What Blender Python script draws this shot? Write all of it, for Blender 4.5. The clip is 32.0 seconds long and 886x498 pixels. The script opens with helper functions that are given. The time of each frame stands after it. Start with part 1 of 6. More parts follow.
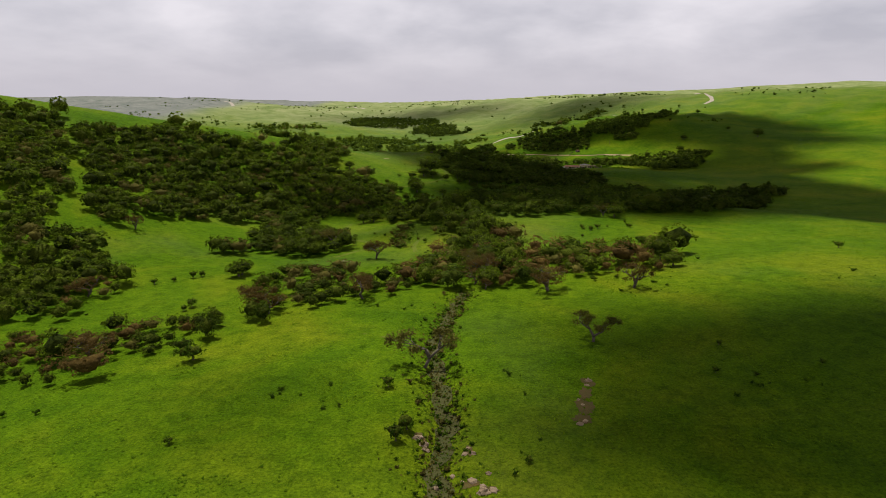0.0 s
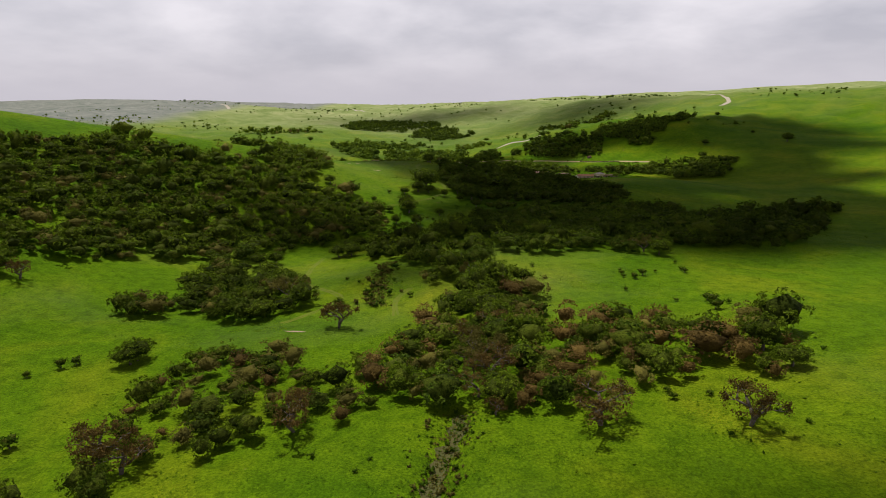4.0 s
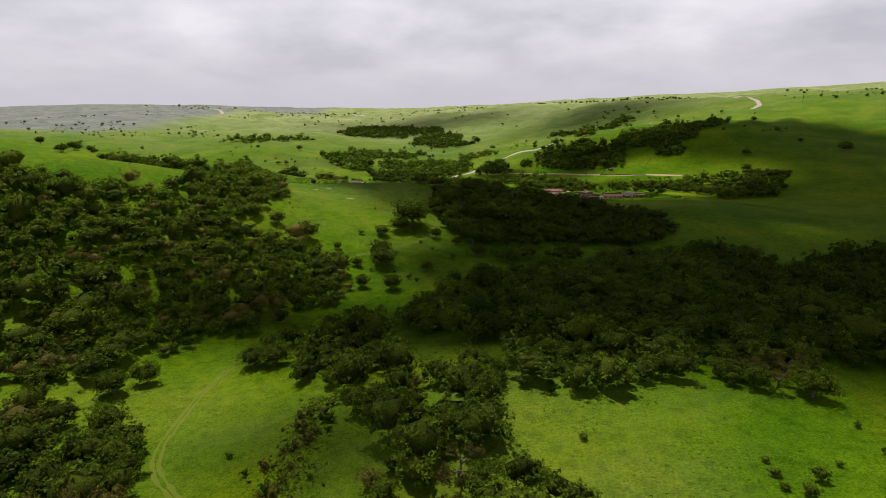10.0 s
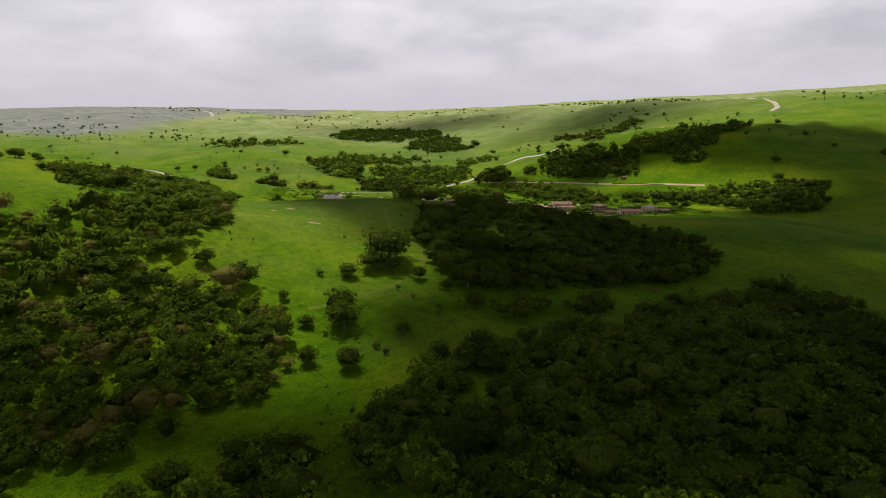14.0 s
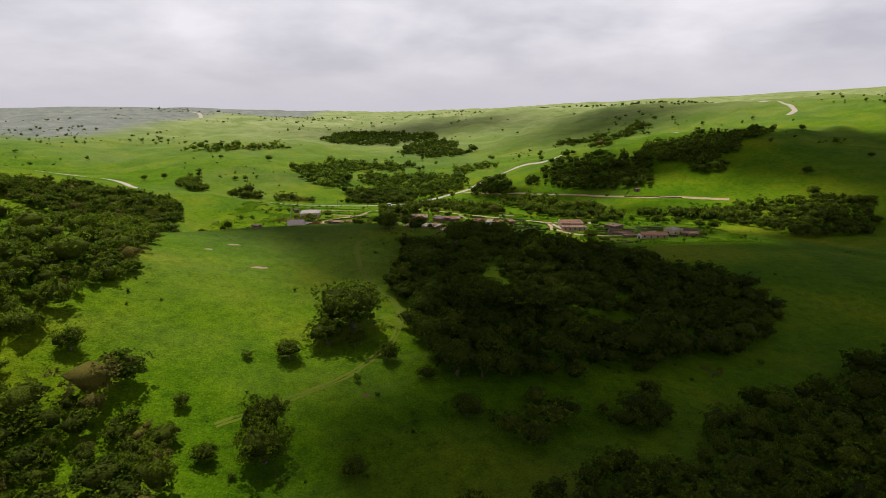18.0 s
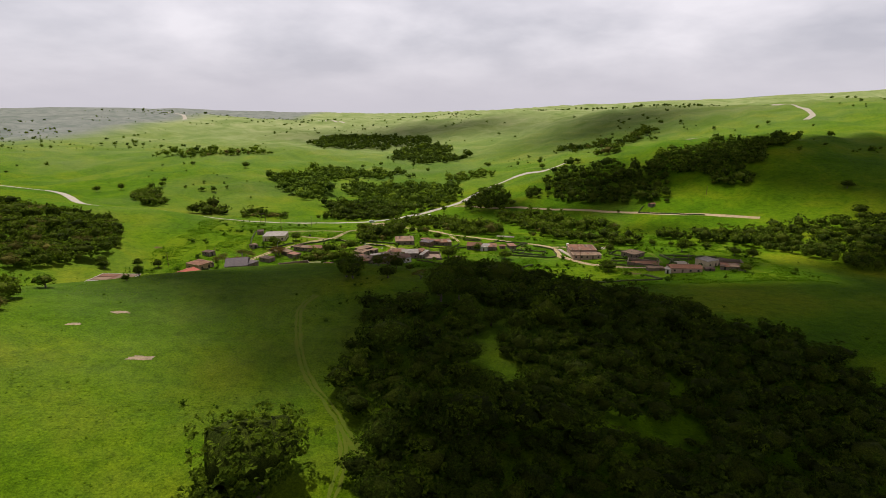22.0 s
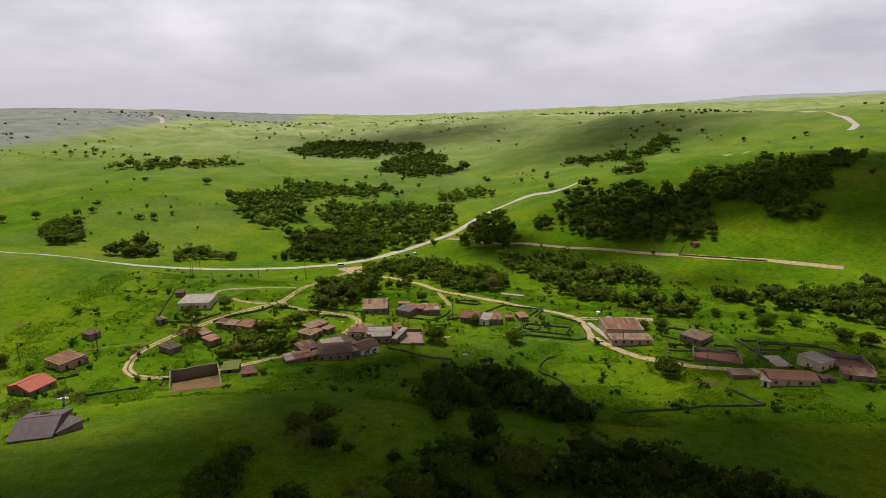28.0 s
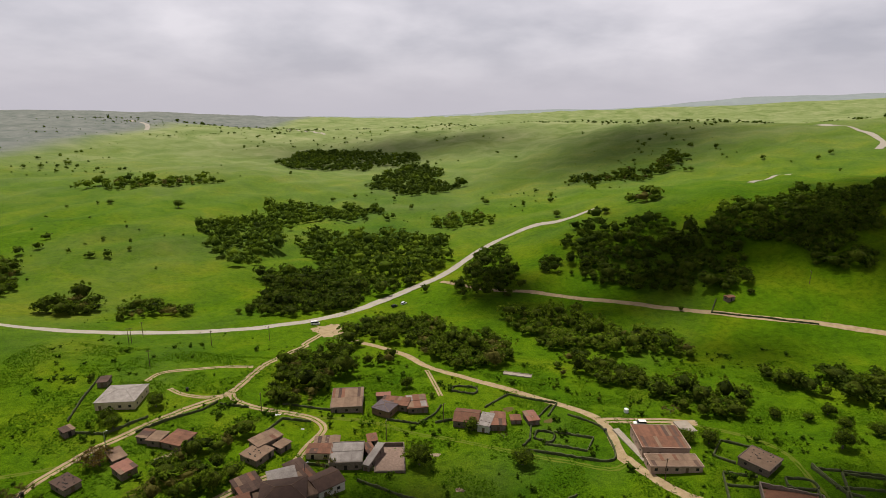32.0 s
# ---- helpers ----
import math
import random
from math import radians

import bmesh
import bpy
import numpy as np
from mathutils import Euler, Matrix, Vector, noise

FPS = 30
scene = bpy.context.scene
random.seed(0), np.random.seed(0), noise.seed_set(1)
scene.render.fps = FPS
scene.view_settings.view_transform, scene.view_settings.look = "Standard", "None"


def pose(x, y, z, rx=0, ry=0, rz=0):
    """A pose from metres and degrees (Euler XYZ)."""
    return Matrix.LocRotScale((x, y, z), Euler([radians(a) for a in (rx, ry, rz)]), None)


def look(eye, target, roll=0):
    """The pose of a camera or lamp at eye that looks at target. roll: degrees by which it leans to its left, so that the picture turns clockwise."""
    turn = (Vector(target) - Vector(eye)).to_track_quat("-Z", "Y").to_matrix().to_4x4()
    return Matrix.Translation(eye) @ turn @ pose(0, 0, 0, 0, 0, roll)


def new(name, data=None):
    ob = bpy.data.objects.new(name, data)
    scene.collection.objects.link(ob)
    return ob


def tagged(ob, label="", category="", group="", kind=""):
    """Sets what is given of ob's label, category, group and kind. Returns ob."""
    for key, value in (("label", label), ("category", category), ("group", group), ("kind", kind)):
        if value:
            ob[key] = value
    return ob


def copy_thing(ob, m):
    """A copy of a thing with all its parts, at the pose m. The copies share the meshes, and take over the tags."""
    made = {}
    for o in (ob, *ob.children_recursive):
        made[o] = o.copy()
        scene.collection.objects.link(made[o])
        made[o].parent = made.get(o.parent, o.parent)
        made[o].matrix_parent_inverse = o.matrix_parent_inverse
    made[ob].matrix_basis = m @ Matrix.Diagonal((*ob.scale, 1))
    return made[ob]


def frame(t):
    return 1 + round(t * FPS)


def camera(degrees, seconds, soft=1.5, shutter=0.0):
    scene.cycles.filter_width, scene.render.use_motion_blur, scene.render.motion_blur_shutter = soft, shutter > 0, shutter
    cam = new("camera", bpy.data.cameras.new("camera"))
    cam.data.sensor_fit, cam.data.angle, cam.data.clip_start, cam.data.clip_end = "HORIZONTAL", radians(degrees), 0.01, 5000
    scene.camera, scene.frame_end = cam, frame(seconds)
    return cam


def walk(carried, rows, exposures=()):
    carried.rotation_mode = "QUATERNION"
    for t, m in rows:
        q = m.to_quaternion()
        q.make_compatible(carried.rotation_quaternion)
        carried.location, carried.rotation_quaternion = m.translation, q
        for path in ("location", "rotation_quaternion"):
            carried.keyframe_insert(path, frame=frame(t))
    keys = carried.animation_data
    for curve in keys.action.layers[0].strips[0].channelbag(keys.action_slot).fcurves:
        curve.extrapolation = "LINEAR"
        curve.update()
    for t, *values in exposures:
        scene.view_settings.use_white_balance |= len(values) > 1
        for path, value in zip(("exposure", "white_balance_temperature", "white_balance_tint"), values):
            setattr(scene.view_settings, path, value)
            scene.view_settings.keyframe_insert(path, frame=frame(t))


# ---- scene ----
cam = camera(77.1, 32.0, 0.65)
METRES, EYE, TILT, LEAN, TURN = 550.0, 80.0, -15.2, 0.0, 0.0
ROWS = [
    (0.0, 0.0, 0.0, 0.0, 0.0, 0.0, -0.0),
    (0.5, 0.0011, 0.0145, 0.0037, 0.03, 0.01, 0.02),
    (1.0, 0.0019, 0.029, 0.0074, 0.08, 0.05, 0.02),
    (1.5, 0.0028, 0.0434, 0.0116, 0.1, 0.07, 0.03),
    (2.0, 0.0037, 0.0578, 0.016, 0.15, 0.07, 0.04),
    (2.5, 0.0045, 0.0726, 0.0208, 0.19, 0.09, 0.06),
    (3.0, 0.0052, 0.0875, 0.0252, 0.24, 0.13, 0.07),
    (3.5, 0.0059, 0.1025, 0.0287, 0.28, 0.16, 0.07),
    (5.5, 0.0099, 0.1616, 0.0441, 0.51, 0.27, 0.14),
    (6.0, 0.0109, 0.1763, 0.0485, 0.55, 0.29, 0.14),
    (6.5, 0.0118, 0.1911, 0.0528, 0.58, 0.32, 0.13),
    (7.0, 0.0128, 0.2061, 0.0567, 0.65, 0.35, 0.14),
    (7.5, 0.0137, 0.2209, 0.0605, 0.7, 0.39, 0.13),
    (8.0, 0.0147, 0.2357, 0.0652, 0.76, 0.4, 0.16),
    (8.5, 0.0157, 0.2503, 0.0708, 0.8, 0.41, 0.16),
    (9.0, 0.0171, 0.2656, 0.0759, 0.88, 0.43, 0.19),
    (9.5, 0.0179, 0.2811, 0.0807, 0.95, 0.46, 0.18),
    (10.0, 0.0195, 0.2967, 0.0853, 0.99, 0.48, 0.18),
    (10.5, 0.021, 0.3125, 0.0892, 1.03, 0.55, 0.2),
    (11.0, 0.022, 0.3285, 0.0935, 1.04, 0.57, 0.19),
    (11.5, 0.0227, 0.3442, 0.0979, 1.04, 0.6, 0.21),
    (12.0, 0.0238, 0.3597, 0.102, 1.04, 0.62, 0.18),
    (12.5, 0.0248, 0.375, 0.1054, 1.02, 0.64, 0.2),
    (13.0, 0.0259, 0.3896, 0.1089, 1.02, 0.67, 0.2),
    (13.5, 0.0268, 0.4038, 0.1125, 1.01, 0.69, 0.18),
    (14.0, 0.0277, 0.4177, 0.116, 0.99, 0.72, 0.18),
    (14.5, 0.0285, 0.4316, 0.1201, 0.98, 0.74, 0.18),
    (16.5, 0.032, 0.4881, 0.1362, 0.91, 0.75, 0.05),
    (17.0, 0.033, 0.5025, 0.1402, 0.88, 0.76, 0.06),
    (17.5, 0.0338, 0.5162, 0.1458, 0.83, 0.76, 0.05),
    (18.0, 0.0346, 0.53, 0.1515, 0.79, 0.78, 0.06),
    (18.5, 0.0355, 0.5443, 0.1553, 0.73, 0.8, 0.06),
    (19.0, 0.0366, 0.5589, 0.1587, 0.67, 0.81, 0.05),
    (19.5, 0.0378, 0.5734, 0.163, 0.6, 0.83, 0.05),
    (20.0, 0.0387, 0.5881, 0.1677, 0.54, 0.82, 0.04),
    (20.5, 0.0393, 0.6032, 0.1723, 0.49, 0.87, 0.0),
    (21.0, 0.0402, 0.6186, 0.1772, 0.44, 0.89, 0.01),
    (21.5, 0.0413, 0.634, 0.1824, 0.41, 0.9, -0.01),
    (22.0, 0.0424, 0.6498, 0.1876, 0.35, 0.92, -0.01),
    (22.5, 0.0431, 0.6659, 0.1934, 0.3, 0.94, -0.02),
    (23.0, 0.0443, 0.6826, 0.1979, 0.24, 0.97, -0.06),
    (23.5, 0.0457, 0.6989, 0.2023, 0.22, 0.97, -0.07),
    (24.0, 0.0468, 0.7153, 0.2068, 0.2, 1.0, -0.12),
    (24.5, 0.048, 0.7317, 0.2117, 0.2, 1.01, -0.15),
    (25.0, 0.0491, 0.748, 0.2164, 0.22, 1.04, -0.16),
    (25.5, 0.0497, 0.764, 0.2214, 0.23, 1.05, -0.19),
    (27.5, 0.0514, 0.8245, 0.2464, 0.08, 0.97, -0.13),
    (28.0, 0.0523, 0.8384, 0.2548, 0.05, 0.98, -0.14),
    (28.5, 0.0531, 0.8526, 0.2625, 0.01, 0.97, -0.15),
    (29.0, 0.0538, 0.8665, 0.2704, -0.06, 0.96, -0.15),
    (29.5, 0.0543, 0.8796, 0.2787, -0.11, 0.97, -0.16),
    (30.0, 0.0547, 0.8921, 0.2862, -0.13, 0.95, -0.18),
    (30.5, 0.0556, 0.905, 0.2946, -0.15, 0.94, -0.2),
    (31.0, 0.0565, 0.9178, 0.3014, -0.19, 0.97, -0.21),
    (31.5, 0.0574, 0.9301, 0.3086, -0.22, 0.99, -0.25),
    (32.0, 0.0582, 0.942, 0.3163, -0.21, 1.0, -0.26),
]
EXPOSURES = [(0.0, -0.06), (6.0, 0.0), (13.0, 0.03), (24.0, 0.04), (28.0, 0.0), (32.0, -0.12)]
walk(cam, [(t, pose(0, 0, EYE, TILT, LEAN, TURN) @ pose(METRES * x, METRES * y, METRES * z, 90 + pitch, roll, yaw)) for t, x, y, z, yaw, pitch, roll in ROWS], EXPOSURES)

# ---- light ----
SUN_HIGH, SUN_TURN = 67.0, 330.0
world = bpy.data.worlds.new("sky")
scene.world = world
world.use_nodes = True
wn, wl = world.node_tree.nodes, world.node_tree.links
wn.clear()
sky = wn.new("ShaderNodeTexSky")
sky.sky_type, sky.sun_disc = "NISHITA", False
sky.sun_elevation, sky.sun_rotation = radians(SUN_HIGH), radians(SUN_TURN)
sky.dust_density = 3.0
sky_scale = wn.new("ShaderNodeVectorMath")
sky_scale.operation = "SCALE"
sky_scale.inputs["Scale"].default_value = 0.075
wl.new(sky.outputs["Color"], sky_scale.inputs[0])
# broken grey cloud spread on a high flat layer
place = wn.new("ShaderNodeTexCoord")
split = wn.new("ShaderNodeSeparateXYZ")
wl.new(place.outputs["Generated"], split.inputs[0])
lift = wn.new("ShaderNodeMath")
lift.operation = "ADD"
lift.inputs[1].default_value = 0.3
rise = wn.new("ShaderNodeMath")
rise.operation = "MAXIMUM"
rise.inputs[1].default_value = 0.0
wl.new(split.outputs["Z"], rise.inputs[0])
wl.new(rise.outputs[0], lift.inputs[0])
flat = wn.new("ShaderNodeVectorMath")
flat.operation = "DIVIDE"
wl.new(place.outputs["Generated"], flat.inputs[0])
both = wn.new("ShaderNodeCombineXYZ")
both.inputs[2].default_value = 1.0
wl.new(lift.outputs[0], both.inputs[0])
wl.new(lift.outputs[0], both.inputs[1])
wl.new(both.outputs[0], flat.inputs[1])
puffs = wn.new("ShaderNodeTexNoise")
puffs.inputs["Scale"].default_value = 1.7
puffs.inputs["Detail"].default_value = 5.0
puffs.inputs["Roughness"].default_value = 0.5
puffs.inputs["Distortion"].default_value = 0.1
wl.new(flat.outputs[0], puffs.inputs["Vector"])
tone = wn.new("ShaderNodeValToRGB")
tone.color_ramp.elements[0].position, tone.color_ramp.elements[0].color = 0.32, (0.55, 0.54, 0.61, 1)
tone.color_ramp.elements[1].position, tone.color_ramp.elements[1].color = 0.66, (0.91, 0.87, 0.93, 1)
wl.new(puffs.outputs["Fac"], tone.inputs[0])
mix_sky = wn.new("ShaderNodeMix")
mix_sky.data_type = "RGBA"
mix_sky.inputs["Factor"].default_value = 0.9
wl.new(sky_scale.outputs[0], mix_sky.inputs["A"])
# the layer thins into even pale vapour towards the skyline
veil = wn.new("ShaderNodeMapRange")
veil.interpolation_type = "SMOOTHSTEP"
veil.inputs["From Min"].default_value, veil.inputs["From Max"].default_value = -0.02, 0.13
veil.inputs["To Min"].default_value, veil.inputs["To Max"].default_value = 0.0, 1.0
wl.new(split.outputs["Z"], veil.inputs["Value"])
thin = wn.new("ShaderNodeMix")
thin.data_type = "RGBA"
thin.inputs["A"].default_value = (0.65, 0.62, 0.69, 1)
wl.new(veil.outputs["Result"], thin.inputs["Factor"])
wl.new(tone.outputs["Color"], thin.inputs["B"])
wl.new(thin.outputs["Result"], mix_sky.inputs["B"])
back = wn.new("ShaderNodeBackground")
back.inputs["Strength"].default_value = 1.0
# sky dimmed overhead, above the view, to lower the fill light
overhead_dim = wn.new("ShaderNodeMapRange")
overhead_dim.interpolation_type = "SMOOTHSTEP"
overhead_dim.inputs["From Min"].default_value, overhead_dim.inputs["From Max"].default_value = 0.2, 0.6
overhead_dim.inputs["To Min"].default_value, overhead_dim.inputs["To Max"].default_value = 1.0, 0.34
wl.new(split.outputs["Z"], overhead_dim.inputs["Value"])
wl.new(overhead_dim.outputs["Result"], back.inputs["Strength"])
wl.new(mix_sky.outputs["Result"], back.inputs["Color"])
world_out = wn.new("ShaderNodeOutputWorld")
wl.new(back.outputs[0], world_out.inputs["Surface"])

sun = new("sun", bpy.data.lights.new("sun", "SUN"))
sun.data.energy, sun.data.angle, sun.data.color = 4.7, radians(2.2), (1.0, 0.95, 0.86)
SUN_WAY = Vector((math.sin(radians(SUN_TURN)) * math.cos(radians(SUN_HIGH)), math.cos(radians(SUN_TURN)) * math.cos(radians(SUN_HIGH)), math.sin(radians(SUN_HIGH))))
sun.matrix_world = look(SUN_WAY * 900, (0, 0, 0))


# ---- materials ----
def paint(name, base, rough=0.85, dark=None, size=1.0, amount=0.5, bump=0.0, bump_size=None, metal=0.0, spread=0.0):
    """A surface with two scales of noise between its colour and a second one."""
    m = bpy.data.materials.new(name)
    m.use_nodes = True
    n, l = m.node_tree.nodes, m.node_tree.links
    b = n["Principled BSDF"]
    b.inputs["Roughness"].default_value, b.inputs["Metallic"].default_value = rough, metal
    b.inputs["Specular IOR Level"].default_value = 0.25
    dark = dark or tuple(c * 0.6 for c in base)
    tc = n.new("ShaderNodeTexCoord")
    big, fine = n.new("ShaderNodeTexNoise"), n.new("ShaderNodeTexNoise")
    big.inputs["Scale"].default_value, fine.inputs["Scale"].default_value = 1.0 / size, 7.3 / size
    big.inputs["Detail"].default_value, fine.inputs["Detail"].default_value = 4.0, 6.0
    both = n.new("ShaderNodeMath")
    both.operation = "MULTIPLY_ADD"
    both.inputs[1].default_value = 0.55
    half = n.new("ShaderNodeMath")
    half.operation = "MULTIPLY"
    half.inputs[1].default_value = 0.45
    l.new(tc.outputs["Object"], big.inputs["Vector"])
    l.new(tc.outputs["Object"], fine.inputs["Vector"])
    l.new(fine.outputs["Fac"], half.inputs[0])
    l.new(big.outputs["Fac"], both.inputs[0])
    l.new(half.outputs[0], both.inputs[2])
    ramp = n.new("ShaderNodeValToRGB")
    ramp.color_ramp.elements[0].position, ramp.color_ramp.elements[1].position = 0.5 - amount * 0.3, 0.5 + amount * 0.3
    ramp.color_ramp.elements[0].color, ramp.color_ramp.elements[1].color = (*dark, 1), (*base, 1)
    l.new(both.outputs[0], ramp.inputs["Fac"])
    tint = ramp.outputs["Color"]
    if spread:
        info, hsv = n.new("ShaderNodeObjectInfo"), n.new("ShaderNodeHueSaturation")
        val = n.new("ShaderNodeMapRange")
        val.inputs["To Min"].default_value, val.inputs["To Max"].default_value = 1 - spread, 1 + spread
        l.new(info.outputs["Random"], val.inputs["Value"])
        l.new(val.outputs["Result"], hsv.inputs["Value"])
        l.new(tint, hsv.inputs["Color"])
        tint = hsv.outputs["Color"]
    l.new(tint, b.inputs["Base Color"])
    if bump:
        rough_up = n.new("ShaderNodeBump")
        rough_up.inputs["Strength"].default_value = min(1.0, bump * 4)
        rough_up.inputs["Distance"].default_value = bump
        l.new(fine.outputs["Fac"], rough_up.inputs["Height"])
        l.new(rough_up.outputs["Normal"], b.inputs["Normal"])
    return m



# ---- surfaces of the place ----
def leafy(name, base, dark, size=6.0, mottle=1.0):
    """Foliage: every leaf clump differs a little, and so do whole stretches of wood."""
    m = bpy.data.materials.new(name)
    m.use_nodes = True
    n, l = m.node_tree.nodes, m.node_tree.links
    b = n["Principled BSDF"]
    b.inputs["Roughness"].default_value = 0.85
    b.inputs["Specular IOR Level"].default_value = 0.06
    tc, geo, info = n.new("ShaderNodeNewGeometry"), n.new("ShaderNodeNewGeometry"), n.new("ShaderNodeObjectInfo")
    wide = n.new("ShaderNodeTexNoise")
    wide.inputs["Scale"].default_value, wide.inputs["Detail"].default_value = 1.0 / size, 3.0
    l.new(tc.outputs["Position"], wide.inputs["Vector"])
    add = n.new("ShaderNodeMath")
    add.operation = "MULTIPLY_ADD"
    add.inputs[1].default_value = 0.55
    shift = n.new("ShaderNodeMath")
    shift.operation = "MULTIPLY_ADD"
    shift.inputs[1].default_value, shift.inputs[2].default_value = 1.0, -0.27
    l.new(wide.outputs["Fac"], shift.inputs[0])
    l.new(geo.outputs["Random Per Island"], add.inputs[0])
    l.new(shift.outputs[0], add.inputs[2])
    ramp = n.new("ShaderNodeValToRGB")
    ramp.color_ramp.elements[0].position, ramp.color_ramp.elements[1].position = 0.12, 0.85
    ramp.color_ramp.elements[0].color, ramp.color_ramp.elements[1].color = (*dark, 1), (*base, 1)
    l.new(add.outputs[0], ramp.inputs["Fac"])
    fine = n.new("ShaderNodeTexNoise")
    fine.inputs["Scale"].default_value, fine.inputs["Detail"].default_value, fine.inputs["Roughness"].default_value = 2.6, 5.0, 0.75
    l.new(tc.outputs["Position"], fine.inputs["Vector"])
    speck = n.new("ShaderNodeValToRGB")
    speck.color_ramp.elements[0].position, speck.color_ramp.elements[1].position = 0.38, 0.66
    speck.color_ramp.elements[0].color, speck.color_ramp.elements[1].color = (1 - 0.68 * mottle, 1 - 0.64 * mottle, 1 - 0.68 * mottle, 1), (1 + 0.4 * mottle, 1 + 0.4 * mottle, 1 + 0.35 * mottle, 1)
    l.new(fine.outputs["Fac"], speck.inputs["Fac"])
    mul = n.new("ShaderNodeMix")
    mul.data_type, mul.blend_type = "RGBA", "MULTIPLY"
    mul.inputs["Factor"].default_value = 1.0
    l.new(ramp.outputs["Color"], mul.inputs["A"])
    l.new(speck.outputs["Color"], mul.inputs["B"])
    hsv, val = n.new("ShaderNodeHueSaturation"), n.new("ShaderNodeMapRange")
    val.inputs["To Min"].default_value, val.inputs["To Max"].default_value = 0.75, 1.25
    l.new(info.outputs["Random"], val.inputs["Value"])
    l.new(val.outputs["Result"], hsv.inputs["Value"])
    l.new(mul.outputs["Result"], hsv.inputs["Color"])
    l.new(hsv.outputs["Color"], b.inputs["Base Color"])
    up = n.new("ShaderNodeBump")
    up.inputs["Strength"].default_value, up.inputs["Distance"].default_value = 0.9, 0.45
    l.new(fine.outputs["Fac"], up.inputs["Height"])
    l.new(up.outputs["Normal"], b.inputs["Normal"])
    # thin leaves let some light through
    glow, both = n.new("ShaderNodeBsdfTranslucent"), n.new("ShaderNodeMixShader")
    both.inputs[0].default_value = 0.3
    l.new(hsv.outputs["Color"], glow.inputs["Color"])
    l.new(b.outputs[0], both.inputs[1])
    l.new(glow.outputs[0], both.inputs[2])
    l.new(both.outputs[0], n["Material Output"].inputs["Surface"])
    return m


def pasture(name):
    """Wet season grass: broad drifts, tussocks, fine blades, worn earth and painted far haze."""
    m = bpy.data.materials.new(name)
    m.use_nodes = True
    n, l = m.node_tree.nodes, m.node_tree.links
    b = n["Principled BSDF"]
    b.inputs["Roughness"].default_value = 0.9
    b.inputs["Specular IOR Level"].default_value = 0.03
    pos = n.new("ShaderNodeNewGeometry").outputs["Position"]

    def cloudy(scale, detail, rough=0.55, warp=0.0):
        t = n.new("ShaderNodeTexNoise")
        t.inputs["Scale"].default_value, t.inputs["Detail"].default_value = scale, detail
        t.inputs["Roughness"].default_value, t.inputs["Distortion"].default_value = rough, warp
        l.new(pos, t.inputs["Vector"])
        return t.outputs["Fac"]

    def ramp(fac, stops):
        r = n.new("ShaderNodeValToRGB")
        while len(r.color_ramp.elements) < len(stops):
            r.color_ramp.elements.new(0.5)
        for e, (p, c) in zip(r.color_ramp.elements, stops):
            e.position, e.color = p, (*c, 1)
        l.new(fac, r.inputs["Fac"])
        return r.outputs["Color"]

    def blend(fac, a, c, kind="MIX"):
        x = n.new("ShaderNodeMix")
        x.data_type, x.blend_type = "RGBA", kind
        if isinstance(fac, float):
            x.inputs["Factor"].default_value = fac
        else:
            l.new(fac, x.inputs["Factor"])
        l.new(a, x.inputs["A"])
        l.new(c, x.inputs["B"])
        return x.outputs["Result"]

    drift = ramp(cloudy(0.021, 6.0, 0.62, 0.5), [(0.28, (0.046, 0.11, 0.002)), (0.5, (0.086, 0.156, 0.0028)), (0.72, (0.15, 0.188, 0.006))])
    wide = ramp(cloudy(0.0045, 5.0, 0.55, 0.8), [(0.32, (0.6, 0.74, 0.7)), (0.5, (0.92, 0.96, 0.9)), (0.68, (1.22, 1.05, 1.4))])
    drift = blend(0.85, drift, wide, "MULTIPLY")
    tuft = ramp(cloudy(0.3, 7.0, 0.68, 0.3), [(0.34, (0.5, 0.6, 0.5)), (0.5, (1.0, 1.0, 1.0)), (0.68, (1.34, 1.26, 1.3))])
    blade = ramp(cloudy(2.1, 5.0, 0.72), [(0.32, (0.38, 0.46, 0.4)), (0.68, (1.55, 1.48, 1.3))])
    colour = blend(0.8, blend(0.7, drift, tuft, "MULTIPLY"), blade, "MULTIPLY")
    # haze mixed into the colour: paler grass northwards, grey over the far western scrub hill
    apart = n.new("ShaderNodeSeparateXYZ")
    l.new(pos, apart.inputs[0])

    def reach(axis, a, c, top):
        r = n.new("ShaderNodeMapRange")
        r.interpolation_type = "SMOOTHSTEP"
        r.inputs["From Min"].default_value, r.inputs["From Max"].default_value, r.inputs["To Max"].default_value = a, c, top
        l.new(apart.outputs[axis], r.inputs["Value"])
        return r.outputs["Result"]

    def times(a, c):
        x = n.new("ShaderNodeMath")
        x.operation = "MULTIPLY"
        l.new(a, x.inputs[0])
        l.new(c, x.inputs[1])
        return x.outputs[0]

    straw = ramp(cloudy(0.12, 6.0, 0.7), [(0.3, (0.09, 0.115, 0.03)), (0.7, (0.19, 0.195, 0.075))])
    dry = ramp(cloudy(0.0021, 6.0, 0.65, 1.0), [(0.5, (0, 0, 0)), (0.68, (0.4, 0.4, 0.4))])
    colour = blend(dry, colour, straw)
    # pale haze tone painted over the pasture, stronger with Y
    upland_haze = ramp(cloudy(0.011, 8.0, 0.66, 0.8), [(0.3, (0.13, 0.18, 0.05)), (0.5, (0.22, 0.26, 0.1)), (0.7, (0.33, 0.34, 0.17))])
    colour = blend(reach("Y", 900.0, 2100.0, 0.9), colour, upland_haze)
